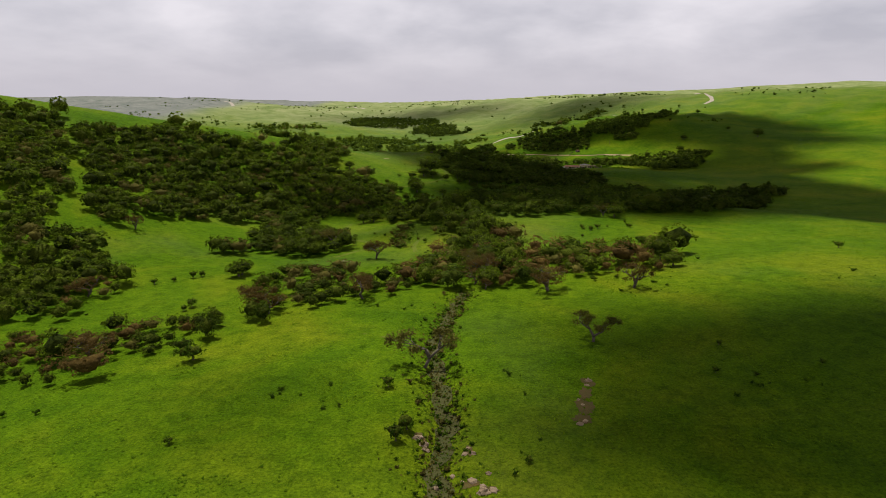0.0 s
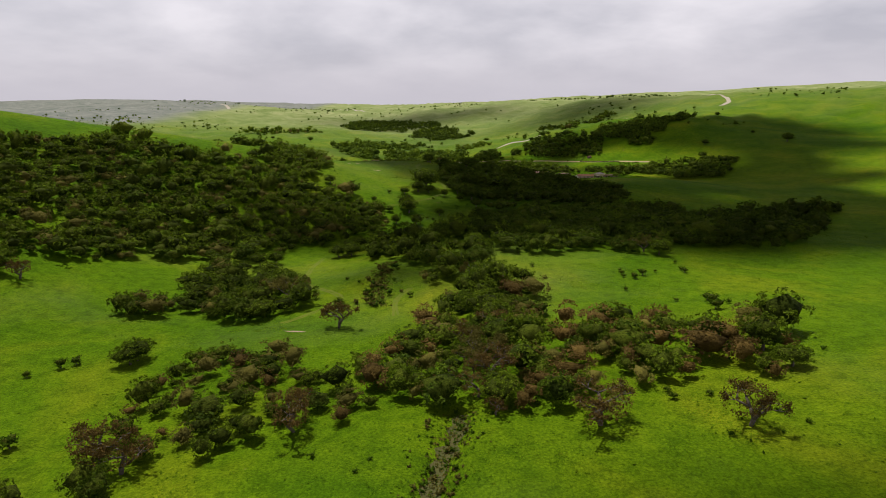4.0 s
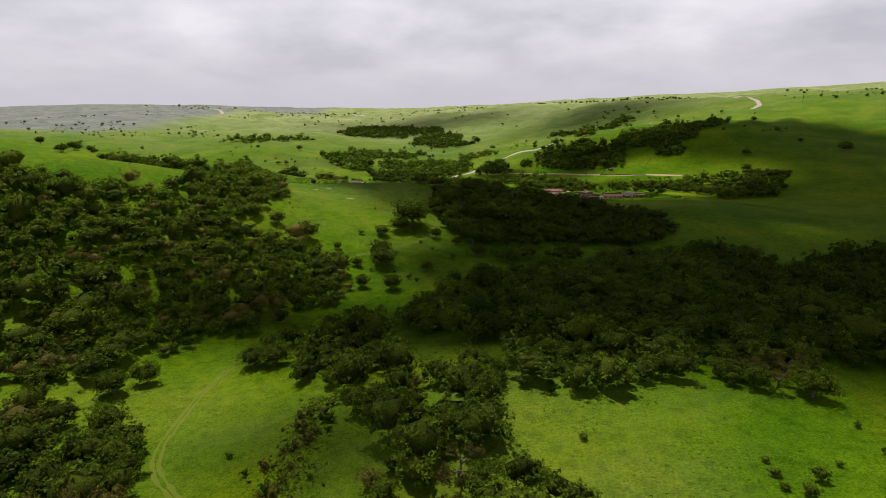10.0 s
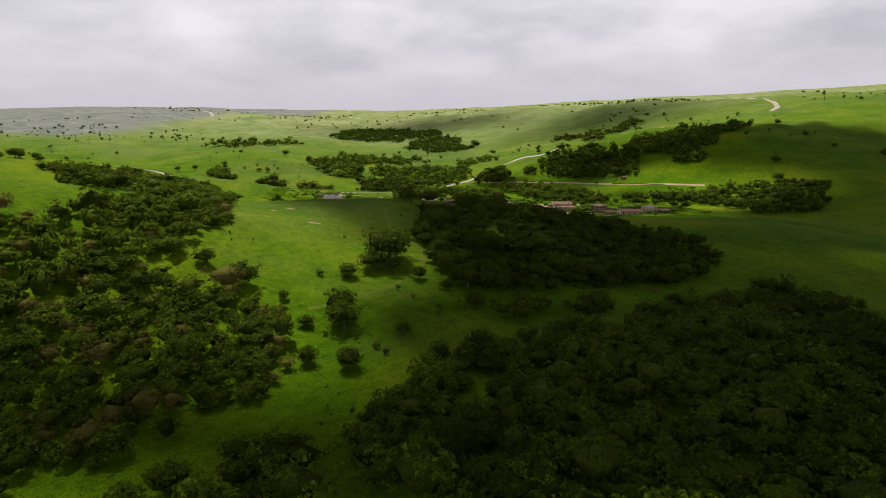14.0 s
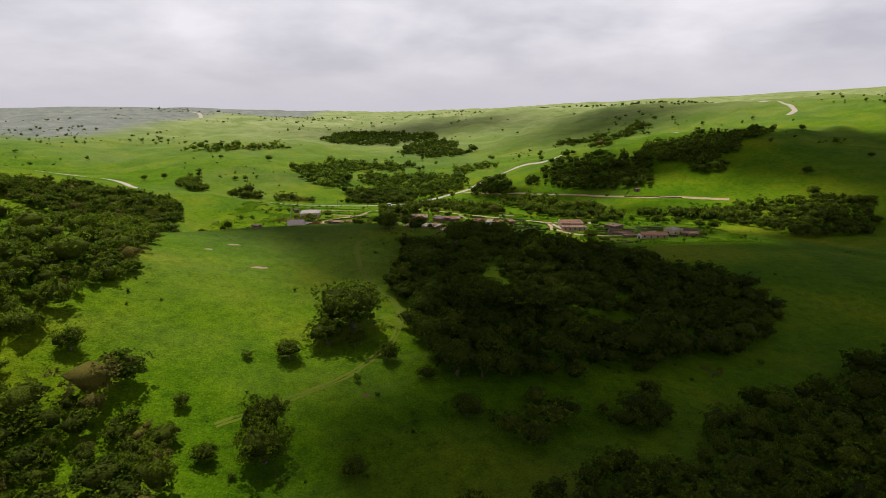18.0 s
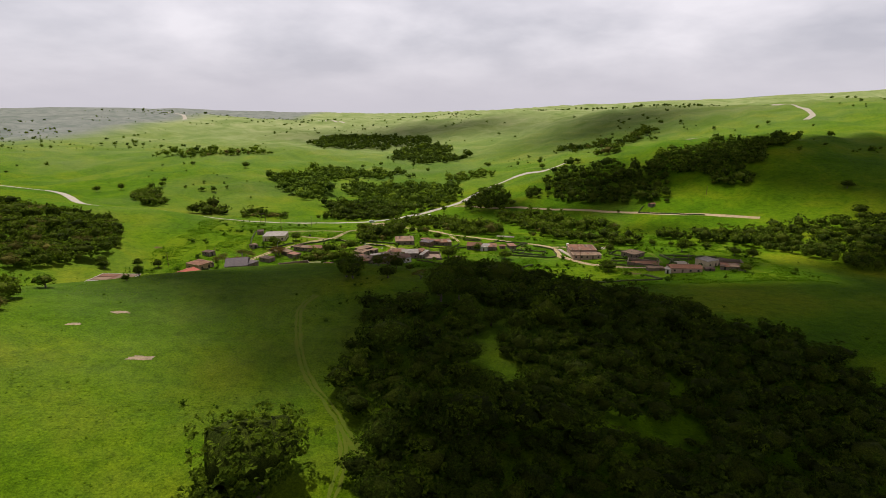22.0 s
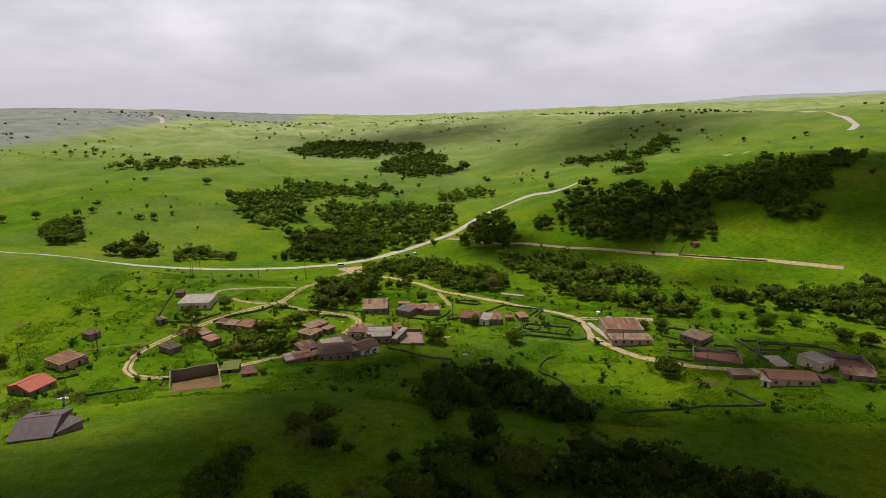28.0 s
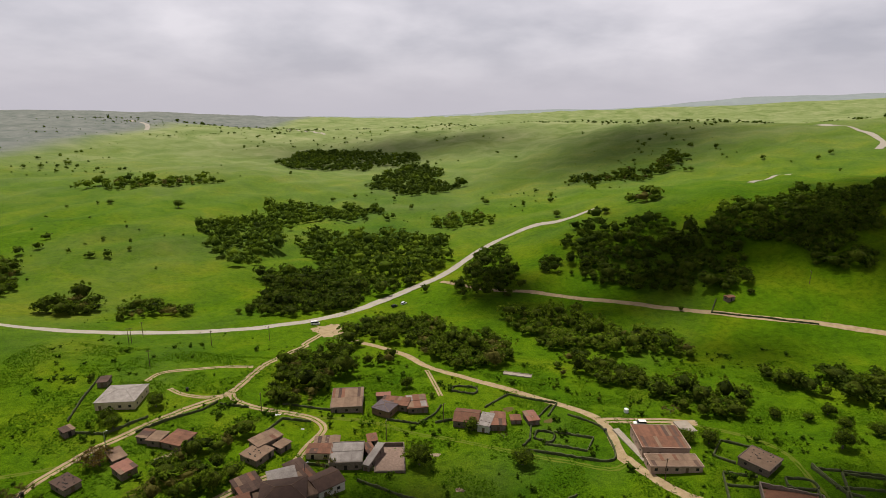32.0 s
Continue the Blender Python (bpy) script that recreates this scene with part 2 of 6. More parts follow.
    # grey haze put into the colour of the western hill's scrub
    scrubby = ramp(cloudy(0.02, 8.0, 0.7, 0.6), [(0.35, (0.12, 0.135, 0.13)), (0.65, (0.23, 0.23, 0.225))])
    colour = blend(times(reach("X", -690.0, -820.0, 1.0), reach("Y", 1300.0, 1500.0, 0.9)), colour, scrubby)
    worn = ramp(cloudy(0.07, 7.0, 0.7, 1.2), [(0.69, (0, 0, 0)), (0.75, (0.7, 0.7, 0.7))])
    earth = ramp(cloudy(0.9, 5.0), [(0.3, (0.1, 0.075, 0.03)), (0.7, (0.2, 0.15, 0.07))])
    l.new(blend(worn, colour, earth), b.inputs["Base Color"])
    up = n.new("ShaderNodeBump")
    up.inputs["Strength"].default_value, up.inputs["Distance"].default_value = 1.0, 0.8
    l.new(cloudy(0.8, 6.0, 0.7), up.inputs["Height"])
    l.new(up.outputs["Normal"], b.inputs["Normal"])
    return m


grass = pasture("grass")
foliage = {
    "green": leafy("green leaves", (0.165, 0.23, 0.012), (0.042, 0.075, 0.005), 9.0, 0.7),
    "dark": leafy("dark leaves", (0.115, 0.17, 0.011), (0.028, 0.052, 0.005), 9.0, 0.7),
    "brown": leafy("reddish brown leaves", (0.2, 0.13, 0.035), (0.075, 0.05, 0.013), 6.0, 0.5),
    "bare": leafy("thin olive leaves", (0.2, 0.175, 0.035), (0.075, 0.075, 0.016), 6.0, 0.4),
    "shrub": leafy("shrub leaves", (0.11, 0.185, 0.008), (0.03, 0.075, 0.004), 3.0, 0.7),
}
# crown cores: shade between the leaf tufts painted in as a darker colour
inner_shade = leafy("core leaves darkened as shade", (0.11, 0.14, 0.012), (0.03, 0.046, 0.005), 5.0, 0.9)
weeds = leafy("weeds", (0.16, 0.245, 0.005), (0.075, 0.165, 0.003), 20.0, 0.4)
lush = leafy("rank weeds", (0.1, 0.185, 0.003), (0.045, 0.115, 0.002), 14.0, 0.4)
bark = paint("bark", (0.17, 0.14, 0.11), 0.9, (0.06, 0.05, 0.04), 0.5, 0.8, 0.05)
pale_bark = paint("pale bark", (0.3, 0.26, 0.2), 0.9, (0.13, 0.1, 0.08), 0.5, 0.8, 0.05)
tarmac = paint("dusty road", (0.42, 0.37, 0.31), 0.9, (0.3, 0.26, 0.21), 5.0, 0.7, 0.02)
dirt = paint("pale dirt", (0.45, 0.34, 0.2), 0.95, (0.22, 0.15, 0.075), 2.5, 0.8, 0.05)
rut = paint("worn lane", (0.13, 0.135, 0.008), 0.95, (0.07, 0.13, 0.004), 3.0, 0.9, 0.05)
scrub_soil = paint("gully soil", (0.09, 0.075, 0.025), 0.95, (0.04, 0.06, 0.01), 2.5, 0.8, 0.2)
red_soil = paint("red soil", (0.14, 0.075, 0.028), 0.95, (0.055, 0.075, 0.01), 1.6, 0.9, 0.15)
rock = paint("pale rock", (0.4, 0.29, 0.2), 0.9, (0.17, 0.13, 0.07), 0.8, 0.8, 0.08)
stone = paint("rubble stone", (0.27, 0.21, 0.16), 0.95, (0.09, 0.07, 0.055), 0.6, 0.9, 0.08, spread=0.2)
mossy = paint("mossy stone", (0.1, 0.105, 0.045), 0.95, (0.035, 0.05, 0.014), 0.7, 0.9, 0.1, spread=0.2)
WALLS = {
    "stone": stone,
    "cream": paint("cream plaster", (0.66, 0.54, 0.36), 0.85, (0.4, 0.31, 0.2), 1.5, 0.7, 0.01),
    "white": paint("white plaster", (0.72, 0.68, 0.62), 0.85, (0.42, 0.38, 0.33), 1.2, 0.7, 0.01),
    "pink": paint("faded pink plaster", (0.5, 0.36, 0.28), 0.9, (0.28, 0.19, 0.14), 1.2, 0.8, 0.02),
    "tan": paint("tan plaster", (0.48, 0.34, 0.19), 0.9, (0.26, 0.17, 0.09), 1.2, 0.8, 0.02),
    "wood": paint("brown boards", (0.25, 0.16, 0.09), 0.8, (0.12, 0.07, 0.04), 0.6, 0.8, 0.02),
    "concrete": paint("concrete", (0.4, 0.34, 0.28), 0.9, (0.22, 0.18, 0.14), 1.5, 0.7, 0.02),
}
ROOFS = {
    "white_roof": paint("weathered pale roof", (0.36, 0.32, 0.29), 0.7, (0.13, 0.1, 0.085), 2.2, 0.9, 0.02, spread=0.1),
    "brown_roof": paint("dark brown roof", (0.12, 0.07, 0.05), 0.85, (0.05, 0.03, 0.024), 1.6, 0.9, 0.04, spread=0.2),
    "tan_roof": paint("tan earth roof", (0.25, 0.165, 0.11), 0.95, (0.12, 0.075, 0.05), 1.8, 0.9, 0.04, spread=0.15),
    "rust_roof": paint("rusty sheet roof", (0.23, 0.105, 0.06), 0.85, (0.1, 0.045, 0.03), 1.8, 0.9, 0.03, spread=0.2),
    "pink_roof": paint("faded red roof", (0.3, 0.14, 0.1), 0.85, (0.16, 0.07, 0.05), 1.5, 0.8, 0.02),
    "red_roof": paint("red sheet roof", (0.42, 0.1, 0.06), 0.75, (0.24, 0.06, 0.04), 1.5, 0.8, 0.02),
    "slate_roof": paint("grey violet roof", (0.13, 0.1, 0.105), 0.75, (0.06, 0.045, 0.05), 1.2, 0.8, 0.02),
    "moss_roof": paint("overgrown roof", (0.16, 0.17, 0.05), 0.95, (0.08, 0.1, 0.02), 1.0, 0.9, 0.08),
    "rubble": paint("fallen masonry", (0.36, 0.25, 0.19), 0.95, (0.15, 0.1, 0.08), 1.0, 0.9, 0.15),
    "earth": paint("bare brown earth", (0.16, 0.09, 0.04), 0.95, (0.09, 0.06, 0.02), 2.5, 0.7, 0.05),
    "concrete": WALLS["concrete"],
}
dark_hole = paint("dark opening", (0.03, 0.026, 0.022), 0.7, None, 0.5, 0.4)
timber = paint("old timber", (0.16, 0.11, 0.07), 0.85, None, 0.4, 0.8, 0.01)
steel = paint("galvanised steel", (0.45, 0.45, 0.46), 0.45, None, 0.5, 0.4, metal=0.8)
white_paint = paint("white car paint", (0.8, 0.8, 0.8), 0.3, (0.72, 0.71, 0.69), 2.0, 0.3)
black_paint = paint("black car paint", (0.03, 0.03, 0.035), 0.3, None, 2.0, 0.3)
rubber = paint("rubber", (0.025, 0.025, 0.025), 0.8, None, 0.3, 0.4)
window_glass = paint("dark window glass", (0.03, 0.035, 0.04), 0.08, None, 0.5, 0.3)
cloth = paint("white sheet", (0.75, 0.74, 0.72), 0.8, None, 0.5, 0.4)
vapour = bpy.data.materials.new("cloud vapour")
vapour.use_nodes = True
vn, vl = vapour.node_tree.nodes, vapour.node_tree.links
vd, vt, vm = vn.new("ShaderNodeBsdfDiffuse"), vn.new("ShaderNodeBsdfTranslucent"), vn.new("ShaderNodeMixShader")
vd.inputs["Color"].default_value = vt.inputs["Color"].default_value = (0.75, 0.75, 0.78, 1)
vm.inputs[0].default_value = 0.5
vl.new(vd.outputs[0], vm.inputs[1])
vl.new(vt.outputs[0], vm.inputs[2])
vl.new(vm.outputs[0], vn["Material Output"].inputs["Surface"])

# ---- the lie of the land ----
# rolling ground: rounded swells laid out on three scales (spacing, radius, west edge, south edge), heights in metres
SWELLS_SOUTH = [
    (-0.8, -1, 2, 0.4, -0.6, 0.1, 0.1, -0.2),
    (-2.1, -2.2, 2.1, -1.8, -1.7, 0.7, 0.3, 0.1),
    (-2.4, -3.2, 2.7, 1.3, 1.4, 2.7, 1.4, 1.2),
    (-3.3, -2.5, -0.4, -1, 0.1, 0.8, 0.7, 0.6),
    (-2.1, -0.3, -3, 0.5, 0.3, -1, -0.9, 0.1),
    (-2.6, -4.7, -5.9, 6.2, 1.8, 1.2, 3.6, 2.8),
    (-2.3, -3.5, -8.4, -0.8, -0.3, 0.4, 2.4, -1.4),
    (-0.3, 5.7, -2, -3.8, 0.4, 0, 0.2, -3.5),
]
SWELLS_NORTH = [
    (2, 5, -1.1, 0.1, 1.7, -2.6, -1.2, -1.3),
    (-1.1, 1, -1.3, 0.5, 1.4, -4.8, -1.9, 1.1),
    (-3.6, 4.1, 6.1, 5.7, 4.2, 0.4, 4.3, 4.1),
    (-4.8, -3.1, -0.1, 2.7, -1.5, -0.8, 2.5, 1.2),
    (-4.5, -6.4, -4.5, -3.8, -4.5, -2.1, 0.7, 2.9),
    (-0.8, 1.5, 4.2, 1.3, 1.9, 2, 4, 4.4),
    (-1.1, 1.5, 0.3, -1.8, -0.3, -1.2, 0.1, -2.1),
]
SWELLS_MID = [
    (-0.6, 1, 0.7, 1.3, 0.9, -0.9, -1.2),
    (-4.9, -0.8, -4.2, -0.3, 3.7, 1.4, -0.7),
    (-0.8, 5.4, -8.7, -4.7, 4.1, 1.6, -0.7),
    (16.1, 25.1, 2.4, -4.8, -1.6, -5.6, -3.2),
    (1.4, 1.5, 2.2, 1.9, 0.8, 0.6, 1.9),
    (3.4, 0.2, -1.7, 1, 1.3, -6.4, -1.7),
    (5.8, 0.8, -7.5, -2.4, -6.2, -19, 2.8),
    (-5.8, -8.1, -7.6, -1.2, 5, 12.3, 8.2),
    (-0.5, 7.6, 9.3, -5.8, -5.1, 8, -3.1),
]
SWELLS_FAR = [
    (3.6, 18.3, 20.3, 3.9, 4.5, 7.5, 13.8, 9.4, 2.8),
    (3.5, 8.6, -13.9, -17.1, -1.4, 2.7, 20.1, 21.5, 14.2),
    (7.4, 14.7, 22, 33.9, 0, -19.8, -22.7, -1.4, 25.4),
    (17, 6.8, -4.8, -1.8, -23.8, 8, 13, 7.6, 21.1),
    (15, -0.4, -7.8, 5.5, -24.5, 6.6, 17.8, 21.1, 13),
    (0.2, -2.4, 15.1, -19.2, -34.7, 26.7, 0.7, 16.4, 22.1),
    (-4.1, 2.2, 17.4, -4.8, 17.1, 32.7, -2.8, 24, 37.9),
    (2.5, 11.6, 4.1, 1.8, 10.8, 0.3, -6.6, 8.7, 17.4),
    (-0.7, -4.9, -9, -2.8, -2.5, -4.3, -3.2, -2, -0.5),
]
SWELLS_WEST = [
    (0, 0, 0.2, 1, 4.2, 3.9),
    (0, 0.2, 1, 1.8, 1.8, -1),
    (0, 0.3, 1.1, -0.2, -4.5, -5.2),
    (0, -0.1, -1.2, -2, 3, 8.5),
    (0.1, 0.4, -0.5, -0.3, -2.4, -5.1),
    (0.5, 2, 2.2, 0.5, -4.9, -5.1),
    (0.4, 1.3, 1, 0.8, 2.6, 3.2),
    (0.2, 1, 0.3, -1, -0.6, -1.1),
    (0.8, 3.7, 3.4, -0.7, 1.2, 2.3),
]
SWELLS_EAST = [
    (0.7, -1.1, 0.2, 5.9, 2.2, -1.2),
    (-0, -5, -2, 0.6, -5.6, -5.5),
    (-0.6, -1.9, 3.2, 4.5, -2.5, -3.5),
    (2.5, 5.3, 5.7, 4.6, 1.1, -0.6),
    (1.5, 2.3, -0.7, -3, -1.9, -1.5),
    (0.2, 0, -1.6, -2.8, -1.6, -1.8),
]
SWELLS_HILLS = [
    (1.6, 1.6, 0.2, 1.2, 0.7, 1),
    (-4, -5, 0.9, 1.5, -3.7, -2.1),
    (-6.9, -5, 6, 2.8, -3.8, -1.8),
    (-2, 1.3, -0.1, -5, -2.9, -0.4),
    (-1.8, 2.4, 1.9, -1.4, -0.8, -0.1),
    (-1.9, 2.2, 8.5, 6.2, 1.2, -0.2),
    (-0.4, 0.7, 2.9, 2, -0.2, -0.7),
]
SWELLS_DISTANT = [
    (-0.6, -0.4, -2.8, -0.3, 13.4, 3.5, -5.9, 8.9, 11.6, -0.4),
    (-0.6, 1.8, -0.8, -4.8, -2.8, -5.9, -6.7, -0.4, -4.9, -4.6),
    (0.3, 5.4, 1, -4.4, -0.7, -1.8, -0.5, 12.7, -7.2, -5.5),
    (1.4, 9.9, 5.3, -0.7, 3.9, 5.9, -7.7, 4.3, -2.8, -4.1),
    (8, 13.4, 6.1, -1.7, -5.1, -1, -5.6, -3.6, -2.1, -2.6),
    (2.5, 1.4, -0.6, -2.9, -5.7, -3, -1.2, -0.7, -0.4, -1.1),
]
SWELLS = ((55, 52, -170, 25, SWELLS_SOUTH), (55, 52, -170, 465, SWELLS_NORTH), (140, 125, -430, -60, SWELLS_MID), (400, 360, -1600, -400, SWELLS_FAR), (80, 74, -560, 210, SWELLS_WEST), (95, 88, 95, 760, SWELLS_EAST), (105, 96, -520, 850, SWELLS_HILLS), (270, 240, -1400, 1450, SWELLS_DISTANT))
# end of swells

GULLY = [(1, 52.9), (0.1, 60.7), (-1.2, 71.1), (0.6, 81.3), (-1, 98), (-1.8, 115.3), (2.4, 140.9), (7, 159.7)]


def rough_land(x, y):
    """Gentle unevenness of the ground, on arrays."""
    return (0.5 * np.sin(x / 13.0 + 1.3 * np.sin(y / 21.0)) * np.sin(y / 11.0 + 0.7) + 0.35 * np.sin(x / 5.3 + y / 7.1) * np.sin(y / 6.1 - x / 9.7)
            + 0.9 * np.sin(x / 37.0 + 2.0) * np.sin(y / 31.0 + 0.4 * np.sin(x / 19.0)))


def land(x, y):
    """Height of the ground at x, y (numbers or arrays)."""
    x, y = np.asarray(x, float), np.asarray(y, float)
    h = np.full(x.shape, 30.0)
    for gap, radius, west, south, rows in SWELLS:
        for j, row in enumerate(rows):
            gy = np.exp(-((y - south - j * gap) ** 2) / (2 * radius ** 2))
            for i, top in enumerate(row):
                h = h + top * gy * np.exp(-((x - west - i * gap) ** 2) / (2 * radius ** 2))
    for cx, cy, rx, ry, top in FAR_RIDGES + [WEST_SPUR]:
        h = h + top * np.exp(-((x - cx) / rx) ** 2 - ((y - cy) / ry) ** 2)
    # long folds in the farther slopes
    fade = np.clip((y - 1250) / 400, 0, 1)
    h = h + fade * (4.0 * np.sin(x / 82 + 1.7 * np.sin(y / 170)) * np.sin(y / 115 + x / 310 + 1) + 2.5 * np.sin(x / 63 - y / 91 + 2 * np.sin(x / 140)))
    # spurs and hollows of the slopes beyond the village
    rolling = np.clip((y - 860) / 120, 0, 1)
    h = h + rolling * (1.7 * np.sin(x / 13 + 2.1 * np.sin(y / 47)) * np.sin(y / 19 + x / 53) + 1.3 * np.sin(x / 9.5 - y / 31 + 1.6 * np.sin(y / 63)))
    # the gully
    if h.size > 1:
        line = np.array(GULLY)
        box = (np.abs(x) < 30) & (y > 30) & (y < 190)
        d = np.full(x.shape, 1e9)
        for (x0, y0), (x1, y1) in zip(line, line[1:]):
            u = np.clip(((x - x0) * (x1 - x0) + (y - y0) * (y1 - y0)) / ((x1 - x0) ** 2 + (y1 - y0) ** 2), 0, 1)
            d = np.minimum(d, np.hypot(x - x0 - u * (x1 - x0), y - y0 - u * (y1 - y0)))
        h = h - box * 1.5 * np.exp(-((d / 3.2) ** 2))
    return h + 0.5 * rough_land(x, y)


FAR_RIDGES = [(-2300, 3900, 1500, 500, 60), (1500, 4300, 1300, 450, 85), (3000, 3900, 1000, 700, 150), (2000, 2600, 700, 600, 50)]
# the grassy spur west of the village
WEST_SPUR = (-200, 788, 62, 32, 8)


def steps(spans):
    """Coordinates with a spacing that changes from span to span."""
    out = [spans[0][0]]
    for a, b, gap in spans:
        n = max(1, round((b - a) / gap))
        out += [a + (b - a) * (i + 1) / n for i in range(n)]
    return np.array(out)


gx = steps([(-4600, -1500, 150), (-1500, -700, 40), (-700, -260, 12), (-260, -24, 4), (-24, 24, 2), (24, 320, 4), (320, 700, 10), (700, 1500, 40), (1500, 4600, 150)])
gy = steps([(-900, -100, 80), (-100, 30, 8), (30, 900, 4), (900, 1500, 8), (1500, 2600, 25), (2600, 4900, 80)])
GX, GY = np.meshgrid(gx, gy)
GZ = land(GX, GY)
nx, ny = len(gx), len(gy)


def sheet(name, X, Y, Z):
    """A mesh from a grid of coordinates."""
    r, c = X.shape
    me = bpy.data.meshes.new(name)
    me.vertices.add(r * c)
    me.vertices.foreach_set("co", np.stack([X, Y, Z], -1).astype(np.float32).ravel())
    idx = np.arange(r * c).reshape(r, c)
    quads = np.stack([idx[:-1, :-1], idx[:-1, 1:], idx[1:, 1:], idx[1:, :-1]], -1).reshape(-1, 4)
    me.loops.add(quads.size)
    me.loops.foreach_set("vertex_index", quads.ravel().astype(np.int32))
    me.polygons.add(len(quads))
    me.polygons.foreach_set("loop_start", np.arange(0, quads.size, 4, dtype=np.int32))
    me.polygons.foreach_set("loop_total", np.full(len(quads), 4, dtype=np.int32))
    me.polygons.foreach_set("use_smooth", np.ones(len(quads), bool))
    me.update()
    return me


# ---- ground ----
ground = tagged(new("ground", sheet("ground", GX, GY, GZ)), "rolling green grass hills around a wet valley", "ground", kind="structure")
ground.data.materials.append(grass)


# ranges beyond the uplands; haze painted in as a pale blue-grey colour
far_range = paint("distant hills with painted haze", (0.3, 0.33, 0.33), 0.95, (0.22, 0.25, 0.25), 420.0, 0.9)


def distant_range(y, west, east, base, swells, label):
    """A long low range of hills on the skyline."""
    X, V = np.meshgrid(np.linspace(west, east, 130), np.linspace(0, 1, 14))
    top = np.full(X.shape, float(base))
    for cx, rx, high in swells:
        top = top + high * np.exp(-((X - cx) / rx) ** 2)
    top = top + 5 * np.sin(X / 210) + 3 * np.sin(X / 87 + 1)
    Z = -120 + (top + 120) * np.sin(V * math.pi * 0.62) ** 0.8
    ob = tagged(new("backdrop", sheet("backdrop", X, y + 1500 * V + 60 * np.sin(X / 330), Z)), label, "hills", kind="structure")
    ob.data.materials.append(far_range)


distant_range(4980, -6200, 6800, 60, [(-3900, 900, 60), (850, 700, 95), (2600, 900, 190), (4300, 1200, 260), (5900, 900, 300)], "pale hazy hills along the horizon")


def on_ground(x, y):
    """Height of the ground sheet itself at x, y."""
    x, y = np.asarray(x, float), np.asarray(y, float)
    i = np.clip(np.searchsorted(gx, x) - 1, 0, nx - 2)
    j = np.clip(np.searchsorted(gy, y) - 1, 0, ny - 2)
    u, v = (x - gx[i]) / (gx[i + 1] - gx[i]), (y - gy[j]) / (gy[j + 1] - gy[j])
    return (GZ[j, i] * (1 - u) + GZ[j, i + 1] * u) * (1 - v) + (GZ[j + 1, i] * (1 - u) + GZ[j + 1, i + 1] * u) * v


# ---- helpers for meshes ----
def finish(name, bm, materials, parent=None, label="", smooth=False):
    me = bpy.data.meshes.new(name)
    bm.normal_update()
    bm.to_mesh(me)
    bm.free()
    for m in materials if isinstance(materials, (list, tuple)) else [materials]:
        me.materials.append(m)
    if smooth:
        me.polygons.foreach_set("use_smooth", np.ones(len(me.polygons), bool))
    ob = new(name, me)
    ob.parent = parent
    if label:
        ob["label"] = label
    return ob


def part(name, bm, material, parent, label=""):
    return finish(name, bm, material, parent, label)


def box(bm, x0, x1, y0, y1, z0, z1, m=None):
    """Adds a box, which m may turn and move."""
    vs = [bm.verts.new((m @ Vector(c)) if m else c) for c in ((x0, y0, z0), (x1, y0, z0), (x1, y1, z0), (x0, y1, z0), (x0, y0, z1), (x1, y0, z1), (x1, y1, z1), (x0, y1, z1))]
    for f in ((0, 3, 2, 1), (4, 5, 6, 7), (0, 1, 5, 4), (1, 2, 6, 5), (2, 3, 7, 6), (3, 0, 4, 7)):
        bm.faces.new([vs[i] for i in f])
    return vs


def tube(bm, a, b, ra, rb, sides=6):
    """Adds a tapered tube from a to b."""
    a, b = Vector(a), Vector(b)
    way = (b - a).normalized()
    side = way.orthogonal().normalized()
    up = way.cross(side)
    ends = []
    for c, r in ((a, ra), (b, rb)):
        ends.append([bm.verts.new(c + (side * math.cos(t) + up * math.sin(t)) * r) for t in (2 * math.pi * k / sides for k in range(sides))])
    for k in range(sides):
        bm.faces.new([ends[0][k], ends[0][(k + 1) % sides], ends[1][(k + 1) % sides], ends[1][k]])
    bm.faces.new(ends[1])
    bm.faces.new(ends[0][::-1])


def array_mesh(name, verts, tris, materials, slots=None, soft=True):
    """A mesh from arrays of vertices and triangles."""
    me = bpy.data.meshes.new(name)
    me.vertices.add(len(verts))
    me.vertices.foreach_set("co", verts.astype(np.float32).ravel())
    me.loops.add(tris.size)
    me.loops.foreach_set("vertex_index", tris.astype(np.int32).ravel())
    me.polygons.add(len(tris))
    me.polygons.foreach_set("loop_start", np.arange(0, tris.size, 3, dtype=np.int32))
    me.polygons.foreach_set("loop_total", np.full(len(tris), 3, dtype=np.int32))
    for m in materials:
        me.materials.append(m)
    if slots is not None:
        me.polygons.foreach_set("material_index", slots.astype(np.int32))
    if soft:
        me.polygons.foreach_set("use_smooth", np.ones(len(tris), bool))
    me.update()
    return me


# ---- roads and tracks ----
BLOCKED = []  # stretches that trees keep off: x, y, radius


def smooth_line(points, gap=3.0):
    """A rounded line through the points."""
    p = np.array(points, float)
    p = np.vstack([2 * p[0] - p[1], p, 2 * p[-1] - p[-2]])
    out = []
    for k in range(1, len(p) - 2):
        n = max(2, int(np.hypot(*(p[k + 1] - p[k])) / gap))
        for u in np.arange(n) / n:
            out.append(0.5 * (2 * p[k] + (p[k + 1] - p[k - 1]) * u + (2 * p[k - 1] - 5 * p[k] + 4 * p[k + 1] - p[k + 2]) * u * u + (3 * p[k] - p[k - 1] - 3 * p[k + 1] + p[k + 2]) * u ** 3))
    out.append(p[-2])
    return np.array(out)


